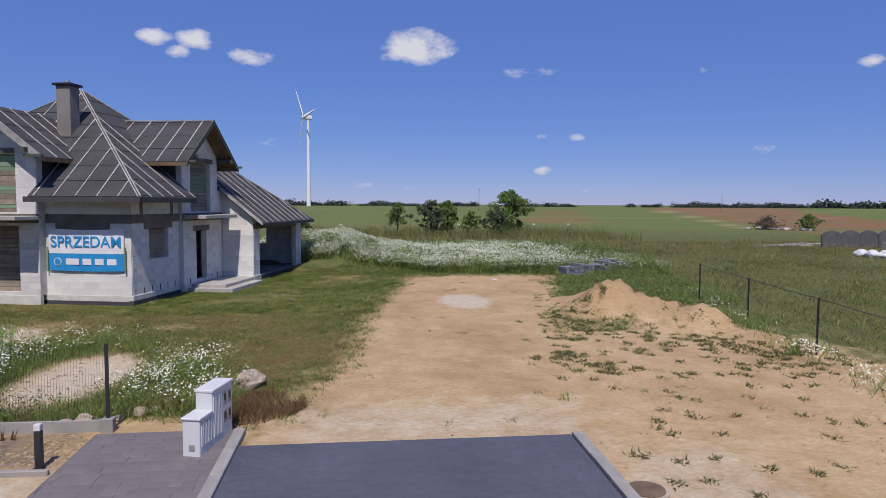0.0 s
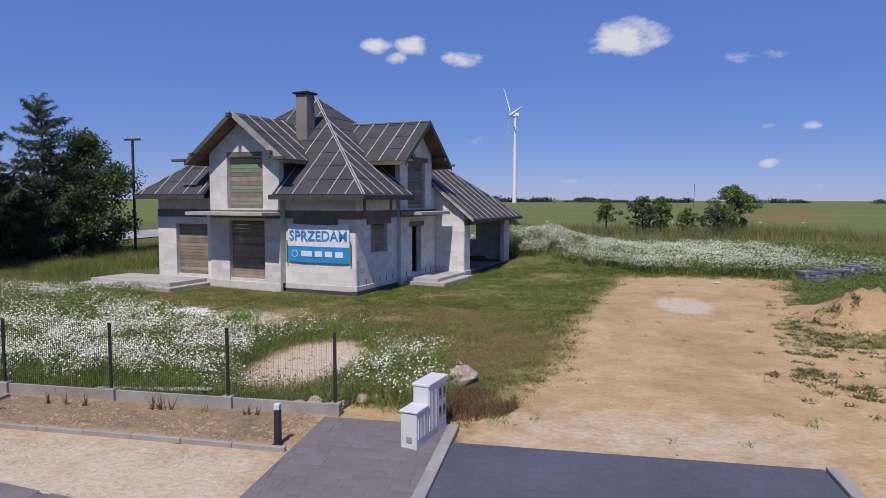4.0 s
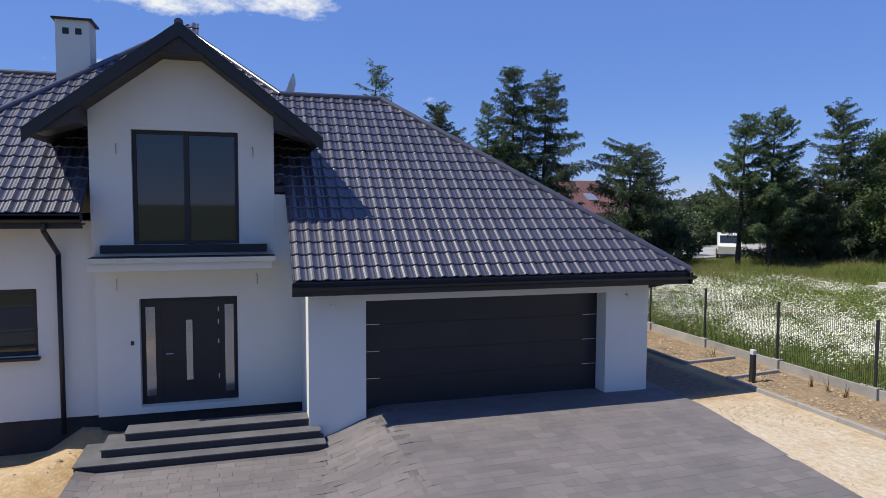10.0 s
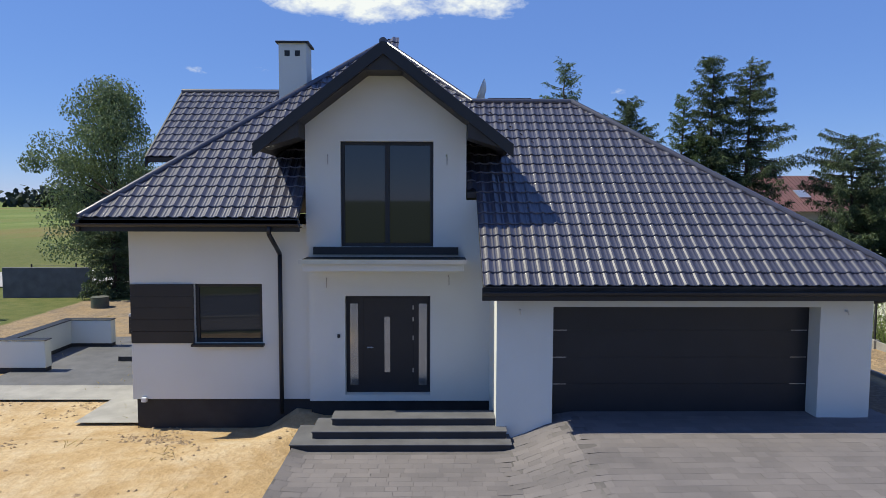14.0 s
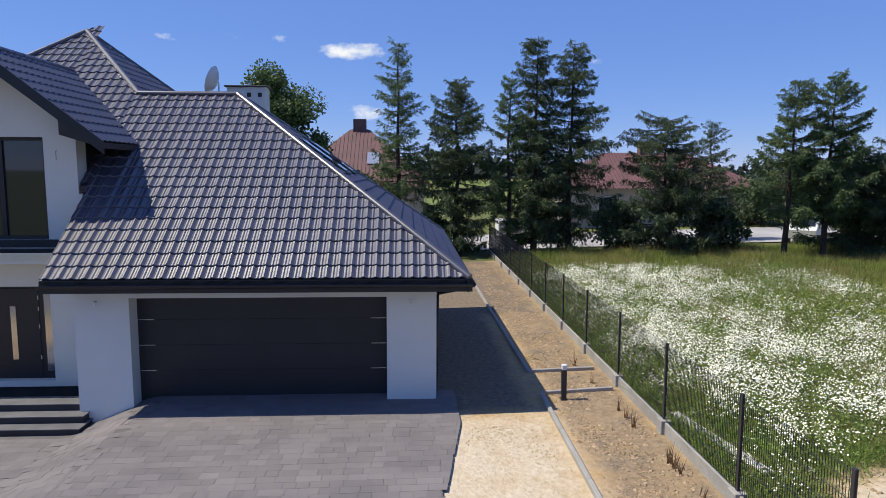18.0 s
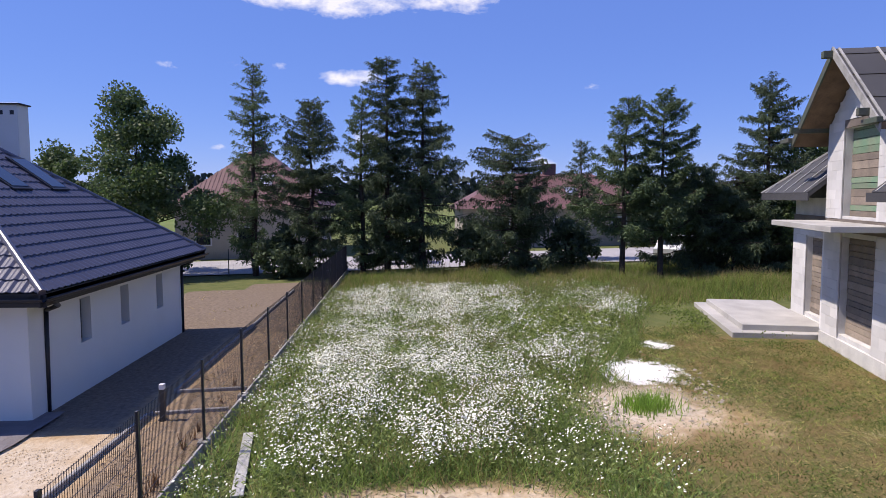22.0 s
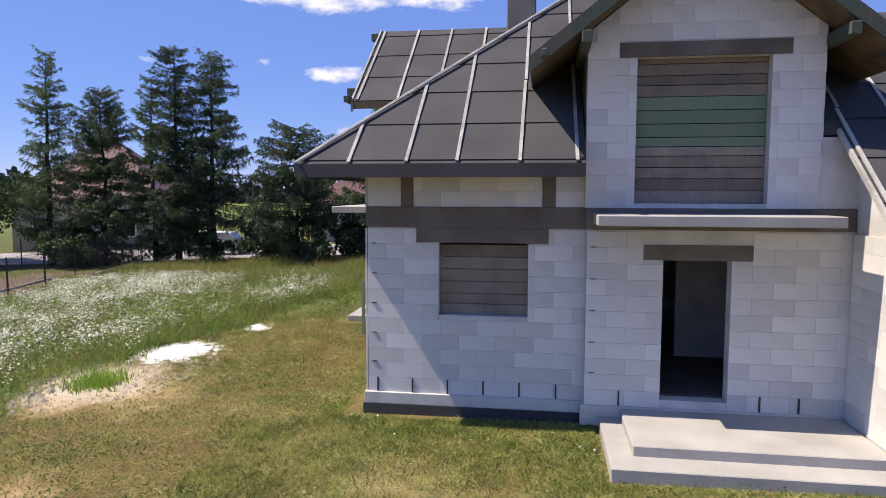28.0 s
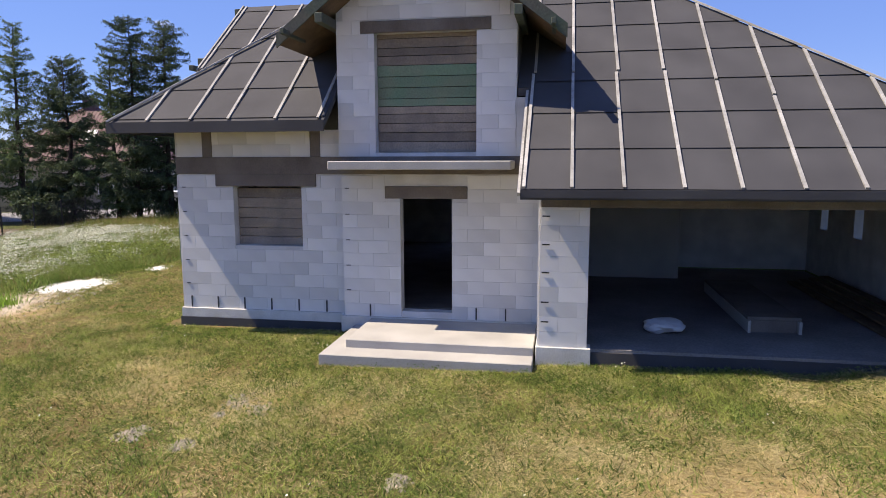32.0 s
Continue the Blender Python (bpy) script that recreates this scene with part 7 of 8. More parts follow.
def broadleaf(name, label, x, y, height, radius, seed, mat, trunk_h=0.25, count=9000, leaf=0.16, hang=0.0, squash=1.0, clump=1.0):
    rs = np.random.RandomState(seed)
    tree = empty(name, pose(x, y, gz(x, y) - 0.05), label, "tree")
    bm = bmesh.new()
    top = height * 0.8
    trunk_tube(bm, [(0, 0, 0), (0.08, 0.04, top * 0.3), (0.1, 0.05, top * 0.5), (0, 0, top)], [0.015 * height + 0.05, 0.012 * height + 0.03, 0.1, 0.03])
    part("trunk", bm, M["bark"], tree, smooth=True)
    limbs = bmesh.new()
    centres = []
    lobe = rs.uniform(0.62, 1.2, 9)
    for i in range(64):
        f = trunk_h + (1 - trunk_h) * rs.rand() ** 0.85
        env = math.sin(math.pi * min(0.97, max(0.08, (f - trunk_h * 0.6) / (1 - trunk_h * 0.6)) ** 0.85)) ** 0.7
        a = rs.rand() * 2 * math.pi
        rr = radius * env * lobe[int(a / 0.7) % 9] * rs.uniform(0.3, 1.05)
        c = np.array((math.cos(a) * rr, math.sin(a) * rr, f * height * 0.96 * squash + rs.normal() * 0.12))
        centres.append((c, radius * clump * rs.uniform(0.13, 0.34)))
        if i % 2 == 0:
            tube(limbs, Vector((0.05, 0, max(0.3, c[2] * 0.72))), Vector(c), 0.05, 0.01, 4, False)
    part("limb", limbs, M["bark"], tree)["kind"] = "stuff"
    S, E, W = [], [], []
    per = count // len(centres)
    for c, r in centres:
        u = rs.normal(size=(per, 3))
        u /= np.linalg.norm(u, axis=1, keepdims=True)
        p = c + u * (r * rs.rand(per) ** 0.45)[:, None] * (1, 1, 0.8)
        d = rs.normal(size=(per, 3)) + u * 0.6
        d[:, 2] -= hang
        d /= np.linalg.norm(d, axis=1, keepdims=True)
        ln = rs.uniform(0.6, 1.3, per) * leaf
        S.append(p)
        E.append(p + d * ln[:, None])
        W.append(ln * 0.62)
    ribbons("crown", np.concatenate(S), np.concatenate(E), np.concatenate(W), mat, tree)
    return tree


conifer("larch", "tall slender larch at the road", -34.6, 9.9, 11.7, 2.3, 11, M["larch"], 0.6, 0.10, 0.25, 13000, -0.3, 0.62, 0.55)
conifer("spruce", "dense mid-height spruce at the road", -33.9, 13.1, 9.6, 3.0, 12, M["needle"], 0.1, 0.05, 0.30, 26000, 0, 0.52, 0.7)
conifer("larch", "thin airy larch between taller trees", -33.4, 15.9, 9.6, 2.3, 13, M["larch"], 0.8, 0.06, 0.15, 11000, 0, 0.65, 0.3)
conifer("larch", "tall dense larch with visible trunk", -33.0, 17.25, 11.6, 2.0, 14, M["needle"], 0.2, 0.08, 0.30, 21000, 0, 0.42, 0.8)
conifer("larch", "tall dense larch with hanging twigs", -32.9, 19.15, 11.3, 2.45, 15, M["needle"], 0.2, 0.08, 0.35, 23000, 0, 0.42, 1.0)
conifer("pine", "broad dark cypress at the road", -31.3, 23.75, 7.1, 2.9, 16, M["needle"], 0.05, 0.02, 0.30, 27000, 0, 0.28, 1.1)
conifer("spruce", "small spruce behind the pine", -37.2, 28.85, 7.3, 1.6, 17, M["needle"], 0.2, 0.1, 0.2, 7000, 0, 0.6, 0.4)
conifer("larch", "airy larch with broad lower branches", -28.1, 28.45, 8.5, 2.9, 18, M["larch"], 0.7, 0.27, 0.22, 15000, 0.4, 0.72, 0.75)
conifer("larch", "airy larch with upswept top", -27.7, 30.15, 8.7, 2.4, 19, M["larch"], 0.6, 0.26, 0.10, 15000, 0.2, 0.60, 0.5)
conifer("pine", "dark drooping pine at the road", -29.0, 32.6, 5.3, 2.7, 20, M["needle"], 0.05, 0.02, 0.40, 20000, 0, 0.32, 1.0)
conifer("pine", "dark low pine beside the larches", -28.2, 33.9, 4.9, 2.6, 27, M["needle"], 0.05, 0.02, 0.40, 17000, 0, 0.30, 1.0)
conifer("spruce", "wide dark spruce with a pointed top", -28.2, 35.4, 9.4, 3.3, 21, M["needle"], 0.1, 0.03, 0.30, 26000, 0, 0.75, 0.7)
broadleaf("maple", "round green tree beside the spruce", -27.4, 37.9, 7.3, 2.7, 22, M["leaf"], 0.05, 30000, 0.13, 0.0, 1.0, 1.5)
for x, y, h, r in ((-31.6, 26.6, 2.6, 1.6), (-28.6, 36.8, 3.2, 1.9), (-33.0, 21.8, 2.6, 1.7), (-33.4, 11.6, 2.4, 1.5)):
    broadleaf("shrub", "dark green shrub between the roadside trees", x, y, h, r, int(100 + h * 10 + y), M["needle"], 0.03, 5000, 0.16)
for x, y, h in ((-46.0, 37.0, 3.6), (-46.4, 41.0, 4.2), (-46.8, 45.5, 3.8), (-47.2, 50.0, 4.4)):
    broadleaf("shrub", "tall dark shrub across the far road", x, y, h, 2.9, int(130 + y), M["needle"], 0.03, 6000, 0.2, 0.0, 1.0, 1.3)
broadleaf("oak", "broad green oak behind the garden", -36.2, 3.0, 10.3, 4.6, 23, M["leaf"], 0.06, 46000, 0.15)
broadleaf("oak", "green tree further along the road", -40.0, -2.9, 7.8, 3.2, 24, M["leaf"], 0.12, 18000, 0.17)
broadleaf("birch", "tall birch with hanging twigs", -33.6, -14.0, 11.2, 3.8, 61, M["birch_leaf"], 0.10, 52000, 0.10, 2.0, 1.0, 1.2)
broadleaf("birch", "birch behind the garden", -40.0, -11.0, 9.5, 3.2, 26, M["birch_leaf"], 0.12, 10000, 0.2, 1.0)
conifer("spruce", "dark spruce below the birch", -31.0, -13.0, 4.6, 1.7, 28, M["needle"], 0.3, 0.05, 0.4, 9000, 0, 0.6, 0.5)
M["field_leaf"] = leafy(material("field_leaves", (0.24, 0.34, 0.085), 0.6, 0.2, 0.8, 6, 0.0, hue=(0.15, 0.23, 0.055), per_island=0.4), 0.5)
M["dry_leaf"] = material("brushwood", (0.16, 0.12, 0.085), 0.9, 0.2, 1.0, 6, 0.0, hue=(0.10, 0.075, 0.055), per_island=0.3)
M["grey_leaf"] = leafy(material("willow_leaves", (0.19, 0.22, 0.12), 0.6, 0.2, 0.8, 6, 0.0, hue=(0.12, 0.14, 0.075), per_island=0.4), 0.45)
for label, x, y, h, r, w, key, n, c in (("thin young tree with a narrow crown in the field", 4.7, 79.0, 3.5, 1.35, 0.30, "field_leaf", 1500, 0.6), ("broad bushy tree in the field", 8.0, 73.5, 3.8, 1.9, 0.18, "grey_leaf", 3000, 0.62),
                                        ("bushy tree beside its twin in the field", 9.9, 74.2, 3.7, 1.7, 0.2, "field_leaf", 2600, 0.6), ("grey-green bush before the larger tree", 15.0, 72.0, 2.9, 2.0, 0.06, "grey_leaf", 3400, 0.6),
                                        ("large light green tree in the field", 17.2, 75.0, 5.1, 2.8, 0.14, "field_leaf", 5600, 0.62), ("small light bush in the field", 12.9, 77.0, 2.6, 1.2, 0.1, "field_leaf", 1300, 0.6), ("low dark bush behind the flowering weeds", -3.2, 47.5, 2.2, 1.2, 0.03, "leaf", 3000, 0.9),
                                        ("green bush at the rubble heap", 61.5, 87.5, 2.2, 1.8, 0.03, "field_leaf", 1400, 0.8), ("dry brushwood on the rubble heap", 57.5, 90.5, 1.7, 2.4, 0.02, "dry_leaf", 1200, 0.8)):
    broadleaf("field_tree", label, x, y, h, r, int(40 + x), M[key], w, n, 0.19, 0.0, 1.0, c)

# ---- far woods ----
M["far_wood"] = material("far_foliage", (0.045, 0.062, 0.048), 0.9, 0.15, 0.05, 0.4, 0.0, hue=(0.034, 0.048, 0.040), per_island=0.2)


def wood_band(name, label, pts, height, seed, mat):
    """A far wood: clumps of foliage in a row."""
    rs = np.random.RandomState(seed)
    S, E, W = [], [], []
    for (x0, y0), (x1, y1) in zip(pts, pts[1:]):
        l = math.hypot(x1 - x0, y1 - y0)
        n = int(l / (height * 0.007))
        t = rs.rand(n)
        h = height * (0.75 + 0.35 * np.sin(t * l / (height * 2.1) + seed) * np.sin(t * l / (height * 0.9)) + 0.15 * rs.normal(size=n))
        zz = rs.rand(n) * np.maximum(h, height * 0.3)
        p = np.stack([x0 + (x1 - x0) * t + rs.normal(size=n) * height * 0.4, y0 + (y1 - y0) * t + rs.normal(size=n) * height * 0.4, zz], 1)
        d = rs.normal(size=(n, 3))
        d /= np.linalg.norm(d, axis=1, keepdims=True)
        S.append(p)
        E.append(p + d * height * 0.24)
        W.append(np.full(n, height * 0.24))
    ob = ribbons(name, np.concatenate(S), np.concatenate(E), np.concatenate(W), mat, None)
    return tagged(ob, label, "woods", kind="stuff")


wood_band("far_wood", "dark line of woods on the horizon", [(-520, 880), (-330, 905), (-112, 923), (-25, 913)], 7.5, 1, M["far_wood"])
for i, (x0, x1, y, h) in enumerate(((-8, 0, 910, 5), (6, 32, 908, 8), (34, 72, 904, 5.5), (80, 100, 899, 4), (118, 150, 896, 6.5), (170, 182, 890, 4), (206, 232, 887, 6), (240, 256, 883, 7), (262, 282, 880, 5), (352, 362, 870, 5), (372, 398, 866, 5))):
    wood_band("far_copse", "small far copse on the horizon", [(x0, y), (x1, y - 3)], h, 30 + i, M["far_wood"])
wood_band("far_wood", "dark woods on the eastern horizon", [(414, 863), (520, 851), (612, 840)], 7.5, 3, M["far_wood"])
wood_band("far_wood", "taller dark wood on the eastern horizon", [(606, 842), (702, 830), (802, 818), (1000, 640)], 11, 6, M["far_wood"])
wood_band("far_wood", "wood behind the western field", [(-420, -260), (-320, -60), (-330, 60)], 13, 4, M["far_wood"])
wood_band("far_wood", "wood line to the northwest", [(-330, 60), (-360, 240), (-420, 400)], 10, 5, M["far_wood"])

# ---- grass and flowers ----
M["grass_green"] = leafy(material("grass_green", (0.30, 0.375, 0.11), 0.8, 0.15, 0.5, 4, 0, hue=(0.21, 0.315, 0.078), per_island=0.4, spec=0.2))
M["grass_dry"] = leafy(material("grass_dry", (0.468, 0.370, 0.176), 0.85, 0.15, 0.4, 4, 0, hue=(0.325, 0.260, 0.111), per_island=0.4, spec=0.2))
M["lawn"] = leafy(material("lawn_blades", (0.35, 0.40, 0.11), 0.8, 0.15, 1.9, 3, 0, hue=(0.13, 0.205, 0.045), per_island=0.85, spec=0.2))
M["lawn_weed"] = leafy(material("lawn_weed", (0.22, 0.32, 0.085), 0.8, 0.15, 1.5, 3, 0, hue=(0.13, 0.19, 0.045), per_island=0.6, spec=0.2))
M["dead"] = leafy(material("dead_weed", (0.312, 0.195, 0.104), 0.9, 0.15, 1.5, 6, 0, hue=(0.195, 0.117, 0.065), per_island=0.4, spec=0.2))
M["cream"] = material("weed_blossom", (0.56, 0.58, 0.46), 0.8, 0.08, 1, 4, 0, hue=(0.36, 0.41, 0.27), per_island=0.25, spec=0.2)
M["hay"] = leafy(material("hay", (0.56, 0.47, 0.21), 0.85, 0.15, 1.7, 3, 0, hue=(0.29, 0.22, 0.09), per_island=0.6, spec=0.2))
M["sand_weed"] = leafy(material("sand_weed", (0.22, 0.24, 0.10), 0.85, 0.15, 1.5, 3, 0, hue=(0.16, 0.155, 0.07), per_island=0.5, spec=0.2))
M["straw"] = leafy(material("straw", (0.80, 0.70, 0.40), 0.85, 0.12, 1.3, 3, 0, hue=(0.55, 0.44, 0.2), per_island=0.4, spec=0.2))
M["tall_green"] = leafy(material("tall_blades", (0.29, 0.35, 0.09), 0.8, 0.15, 0.6, 3, 0, hue=(0.17, 0.24, 0.06), per_island=0.5, spec=0.2))
M["herb"] = leafy(material("herb_leaves", (0.27, 0.37, 0.11), 0.8, 0.15, 0.9, 3, 0, hue=(0.24, 0.275, 0.10), per_island=0.55, spec=0.2))
M["clover"] = leafy(material("clover_leaves", (0.145, 0.245, 0.055), 0.8, 0.15, 1.1, 3, 0, hue=(0.10, 0.155, 0.035), per_island=0.5, spec=0.2))
M["rough_field"] = leafy(material("field_blades", (0.36, 0.31, 0.13), 0.8, 0.15, 0.5, 3, 0, hue=(0.19, 0.225, 0.07), per_island=0.6, spec=0.2))
M["fresh"] = leafy(material("fresh_grass", (0.26, 0.42, 0.07), 0.8, 0.12, 0.9, 3, 0, hue=(0.18, 0.32, 0.05), per_island=0.4, spec=0.2))
M["petal"] = material("petals", (0.80, 0.80, 0.66), 0.8, 0.05, 1, 4, 0, per_island=0.15, spec=0.2)


def scatter(rs, n, x0, x1, y0, y1, density):
    x, y = rs.uniform(x0, x1, n), rs.uniform(y0, y1, n)
    keep = rs.rand(n) < density(x, y)
    return x[keep], y[keep]


def patchy(x, y, s=1.0, o=0.0):
    return 0.5 + 0.25 * (np.sin(x * 0.9 * s + 1.7 * np.sin(y * 0.55 * s + o)) + np.sin(y * 1.1 * s + 1.3 * np.sin(x * 0.6 * s - o)))


def grass(name, label, rs, x, y, h0, h1, width, lean, mat, short=False):
    n = len(x)
    z = height_at(x, y) - 0.03
    base = np.stack([x, y, z], 1)
    h = rs.uniform(h0, h1, n) * (1.0 if h1 < 0.2 else 0.55 + 0.9 * patchy(x, y, 1.3, 0.7))
    tip = base + np.stack([rs.normal(size=n) * lean * h, rs.normal(size=n) * lean * h, h], 1)
    wide = width * rs.uniform(0.7, 1.4, n)
    if short:
        side = np.stack([rs.normal(size=n), rs.normal(size=n), np.zeros(n)], 1)
        side *= (wide * 0.6 / (np.linalg.norm(side, axis=1) + 1e-9))[:, None]
        ob = raw(name, np.stack([base - side, base + side, tip], 1).reshape(-1, 3), np.arange(3 * n).reshape(n, 3), mat)
    else:
        ob = ribbons(name, base, tip, wide, mat, None)
    return tagged(ob, label, "grass", kind="stuff")


def flowers(name, label, rs, x, y, h0, h1, size, mat):
    n = len(x)
    z = height_at(x, y) + rs.uniform(h0, h1, n)
    c = np.stack([x, y, z], 1)
    nrm = rs.normal(size=(n, 3)) * 0.45 + (0, -0.25, 1)
    nrm /= np.linalg.norm(nrm, axis=1, keepdims=True)
    u = np.cross(nrm, rs.normal(size=(n, 3)))
    u /= np.linalg.norm(u, axis=1, keepdims=True)
    v = np.cross(nrm, u)
    r = (size * rs.uniform(0.6, 1.25, n))[:, None]
    ring = [c + r * (math.cos(a) * u + math.sin(a) * v) + nrm * r * 0.1 * (i % 2) for i, a in enumerate(np.linspace(0, 2 * math.pi, 6, endpoint=False))]
    V = np.stack(ring, 1).reshape(-1, 3)
    F = (np.arange(n) * 6)[:, None] + np.arange(6)
    return tagged(raw(name, V, F, mat), label, "flowers", kind="stuff")


rs = np.random.RandomState(8)
no_sand = lambda x, y: 1 - np.clip(sand_at(x, y) * 1.6 - 0.3, 0, 1)


def off_house(x, y):
    u, v = house_plan(x, y)
    main = (u > -10.9) & (u < 0.08) & (v > -5.55) & (v < 4.4)
    wing = (u > -7.3) & (u < 1.6) & (v > 2.1) & (v < 9.3)
    deck = (u > -13.25) & (u < -7.15) & (v > -8.1) & (v < -5.0)
    slab = (u > 0) & (u < 2.1) & (v > -1.46) & (v < 2.15)
    return ~(main | wing | deck | slab)


def blossom_at(x, y):
    """Where the flowers stand thick in the unmown plot."""
    b = np.zeros_like(x)
    for cx, cy, rx, ry, d in ((-21.6, 19.0, 4.6, 2.9, 0.9), (-12.6, 17.9, 4.4, 2.7, 1.0), (-9.2, 18.6, 2.6, 2.1, 0.85), (-13.2, 21.8, 3.2, 1.7, 0.42), (-19.6, 25.4, 1.5, 0.9, 0.6), (-16.5, 15.5, 1.0, 0.5, 0.7),
                              (-16.6, 23.0, 2.6, 2.0, 0.22), (-8.0, 21.1, 1.8, 1.3, 0.4), (-6.3, 21.6, 1.5, 0.7, 0.3), (-3.2, 17.6, 1.0, 1.6, 0.5), (-3.2, 16.1, 1.4, 0.6, 0.35), (-7.5, 16.0, 2.6, 0.7, 0.3)):
        b = np.maximum(b, d * soft_disc(x, y, cx, cy, rx, ry, 1.5))
    clump = 0.5 * patchy(x, y, 2.1, 1.0) + 0.5 * patchy(x, y, 5.3, 2.0)
    return np.clip(b * np.clip((clump - 0.26) * 2.6, 0.04, 1.0), 0.01, 1)


meadow = lambda x, y: meadow_at(x, y) * no_sand(x, y)
x, y = scatter(rs, 260000, -27, -1.4, 15.1, 28.5, meadow)
grass("meadow_grass", "green weeds and grass of the unmown plot", rs, x, y, 0.10, 0.40, 0.016, 0.7, M["grass_green"], True)
x, y = scatter(rs, 60000, -27, -1.4, 15.1, 28.5, lambda x, y: meadow(x, y) * np.clip(patchy(x, y, 1.2, 5) * 1.5 - 0.2, 0.15, 1))
grass("meadow_straw", "dry brownish stalks among the weeds", rs, x, y, 0.20, 0.55, 0.012, 0.45, M["grass_dry"], True)


def herb_leaves(name, label, rs, x, y, h0, h1, size, mat):
    """Small leaves of low weeds at all heights, each turned its own way."""
    n = len(x)
    top = (h0 + (h1 - h0) * (0.35 + 0.65 * patchy(x, y, 2.3, 0.4)))
    c = np.stack([x, y, height_at(x, y) + top * rs.rand(n) ** 0.6], 1)
    u, v = rs.normal(size=(n, 3)), rs.normal(size=(n, 3)) * (1, 1, 0.5)
    u /= np.linalg.norm(u, axis=1, keepdims=True)
    v = np.cross(u, v)
    v /= np.linalg.norm(v, axis=1, keepdims=True)
    l = (size * rs.uniform(0.5, 1.4, n))[:, None]
    V = np.stack([c - u * l, c + v * l * 0.35, c + u * l, c - v * l * 0.35], 1).reshape(-1, 3)
    return tagged(raw(name, V, np.arange(4 * n).reshape(n, 4), mat), label, "weeds", kind="stuff")


x, y = scatter(rs, 230000, -27, -1.4, 15.1, 28.5, meadow)
herb_leaves("meadow_herbs", "feathery green leaves of the flowering weeds", rs, x, y, 0.12, 0.56, 0.036, M["herb"])
x, y = scatter(rs, 30000, -22, -14.5, 18.5, 28.0, lambda x, y: meadow(x, y) * np.clip((patchy(x, y, 1.1, 3.3) - 0.5) * 4, 0, 1))
herb_leaves("thistle_leaves", "bright green taller weeds in the plot", rs, x, y, 0.2, 0.65, 0.05, M["tall_green"])
x, y = scatter(rs, 27000, -26, -1.4, 15.2, 27.2, lambda x, y: meadow_at(x, y) * blossom_at(x, y) * no_sand(x, y))
x, y = np.repeat(x, 12) + rs.normal(size=12 * len(x)) * 0.09, np.repeat(y, 12) + rs.normal(size=12 * len(x)) * 0.09
flowers("daisy_field", "dense white chamomile flowers", rs, x, y, 0.28, 0.58, 0.0168, M["petal"])
strip_grass = lambda x, y: np.clip((-x - 20.5) / 3, 0, 1) * np.clip((x + 33.2) / 1.5, 0, 1)
x, y = scatter(rs, 190000, -34, -20, 15.3, 45, strip_grass)
grass("tall_grass", "wild grass before the trees", rs, x, y, 0.12, 0.50, 0.022, 0.6, M["tall_green"], True)
x, y = scatter(rs, 60000, -34, -20, 15.3, 45, lambda x, y: strip_grass(x, y) * np.clip(patchy(x, y, 0.9, 2) * 1.4 - 0.1, 0.2, 1))
grass("tall_straw", "straw-coloured seed heads of wild grass", rs, x, y, 0.30, 0.70, 0.014, 0.3, M["grass_dry"], True)
x, y = scatter(rs, 40000, -24, -14.5, 24.0, 29.0, lambda x, y: off_house(x, y) * np.clip((patchy(x, y, 1.3, 1) - 0.3) * 2, 0, 1) * soft_rect(x - 0.9 * (y - 26.5), y, -20.5, -16.2, 24.4, 28.6, 0.8))
herb_leaves("terrace_weeds", "green weeds beside the bare terrace", rs, x, y, 0.1, 0.4, 0.04, M["tall_green"])
x, y = -9.75 + rs.normal(size=700) * 0.26, 22.95 + rs.normal(size=700) * 0.26
grass("grass_clump", "fresh green clump of grass in the sand", rs, x, y, 0.15, 0.38, 0.016, 0.35, M["fresh"], True)


lawn = lambda x, y: np.clip(dry_at(x, y) * 1.9, 0, 1) * no_sand(x, y) * off_house(x, y)
x, y = scatter(rs, 520000, -17, 5, 15.5, 41, lambda x, y: lawn(x, y) * np.clip(patchy(x, y, 0.8, 2) * 1.1 + patchy(x, y, 3.1, 1) * 0.7 - 0.35, 0.12, 1) * (1 - 0.5 * soft_rect(x, y, -10, 0, 17, 28, 3)))
grass("lawn_grass", "short green mown grass", rs, x, y, 0.025, 0.085, 0.015, 1.1, M["lawn"], True)
x, y = scatter(rs, 800000, -17, 5, 15.5, 41, lambda x, y: lawn(x, y) * (1 - 0.6 * np.clip((y - 27) / 3, 0, 1)) * np.clip(1.4 - patchy(x, y, 0.8, 2) * 1.1 - patchy(x, y, 3.1, 1) * 0.6, 0.12, 1))
grass("lawn_hay", "cut hay lying on the mown grass", rs, x, y, 0.012, 0.05, 0.011, 4.2, M["hay"], True)
x, y = scatter(rs, 480000, -8.5, 5, 26.0, 41, lambda x, y: lawn(x, y) * np.clip(patchy(x, y, 1.1, 2) * 1.2 + patchy(x, y, 3.7, 1) * 0.8 - 0.4, 0.1, 1))
grass("lawn_grass", "short green grass before the block house", rs, x, y, 0.025, 0.09, 0.012, 1.2, M["lawn"], True)
x, y = scatter(rs, 430000, -8.5, 5, 26.0, 41, lambda x, y: lawn(x, y) * np.clip((patchy(x, y, 1.5, 4) * 0.8 + patchy(x, y, 4.1, 1) * 0.5 - 0.35) * 1.8, 0.05, 1))
grass("lawn_straw", "long dry straw strewn over the grass", rs, x, y, 0.015, 0.055, 0.007, 5.5, M["straw"], True)
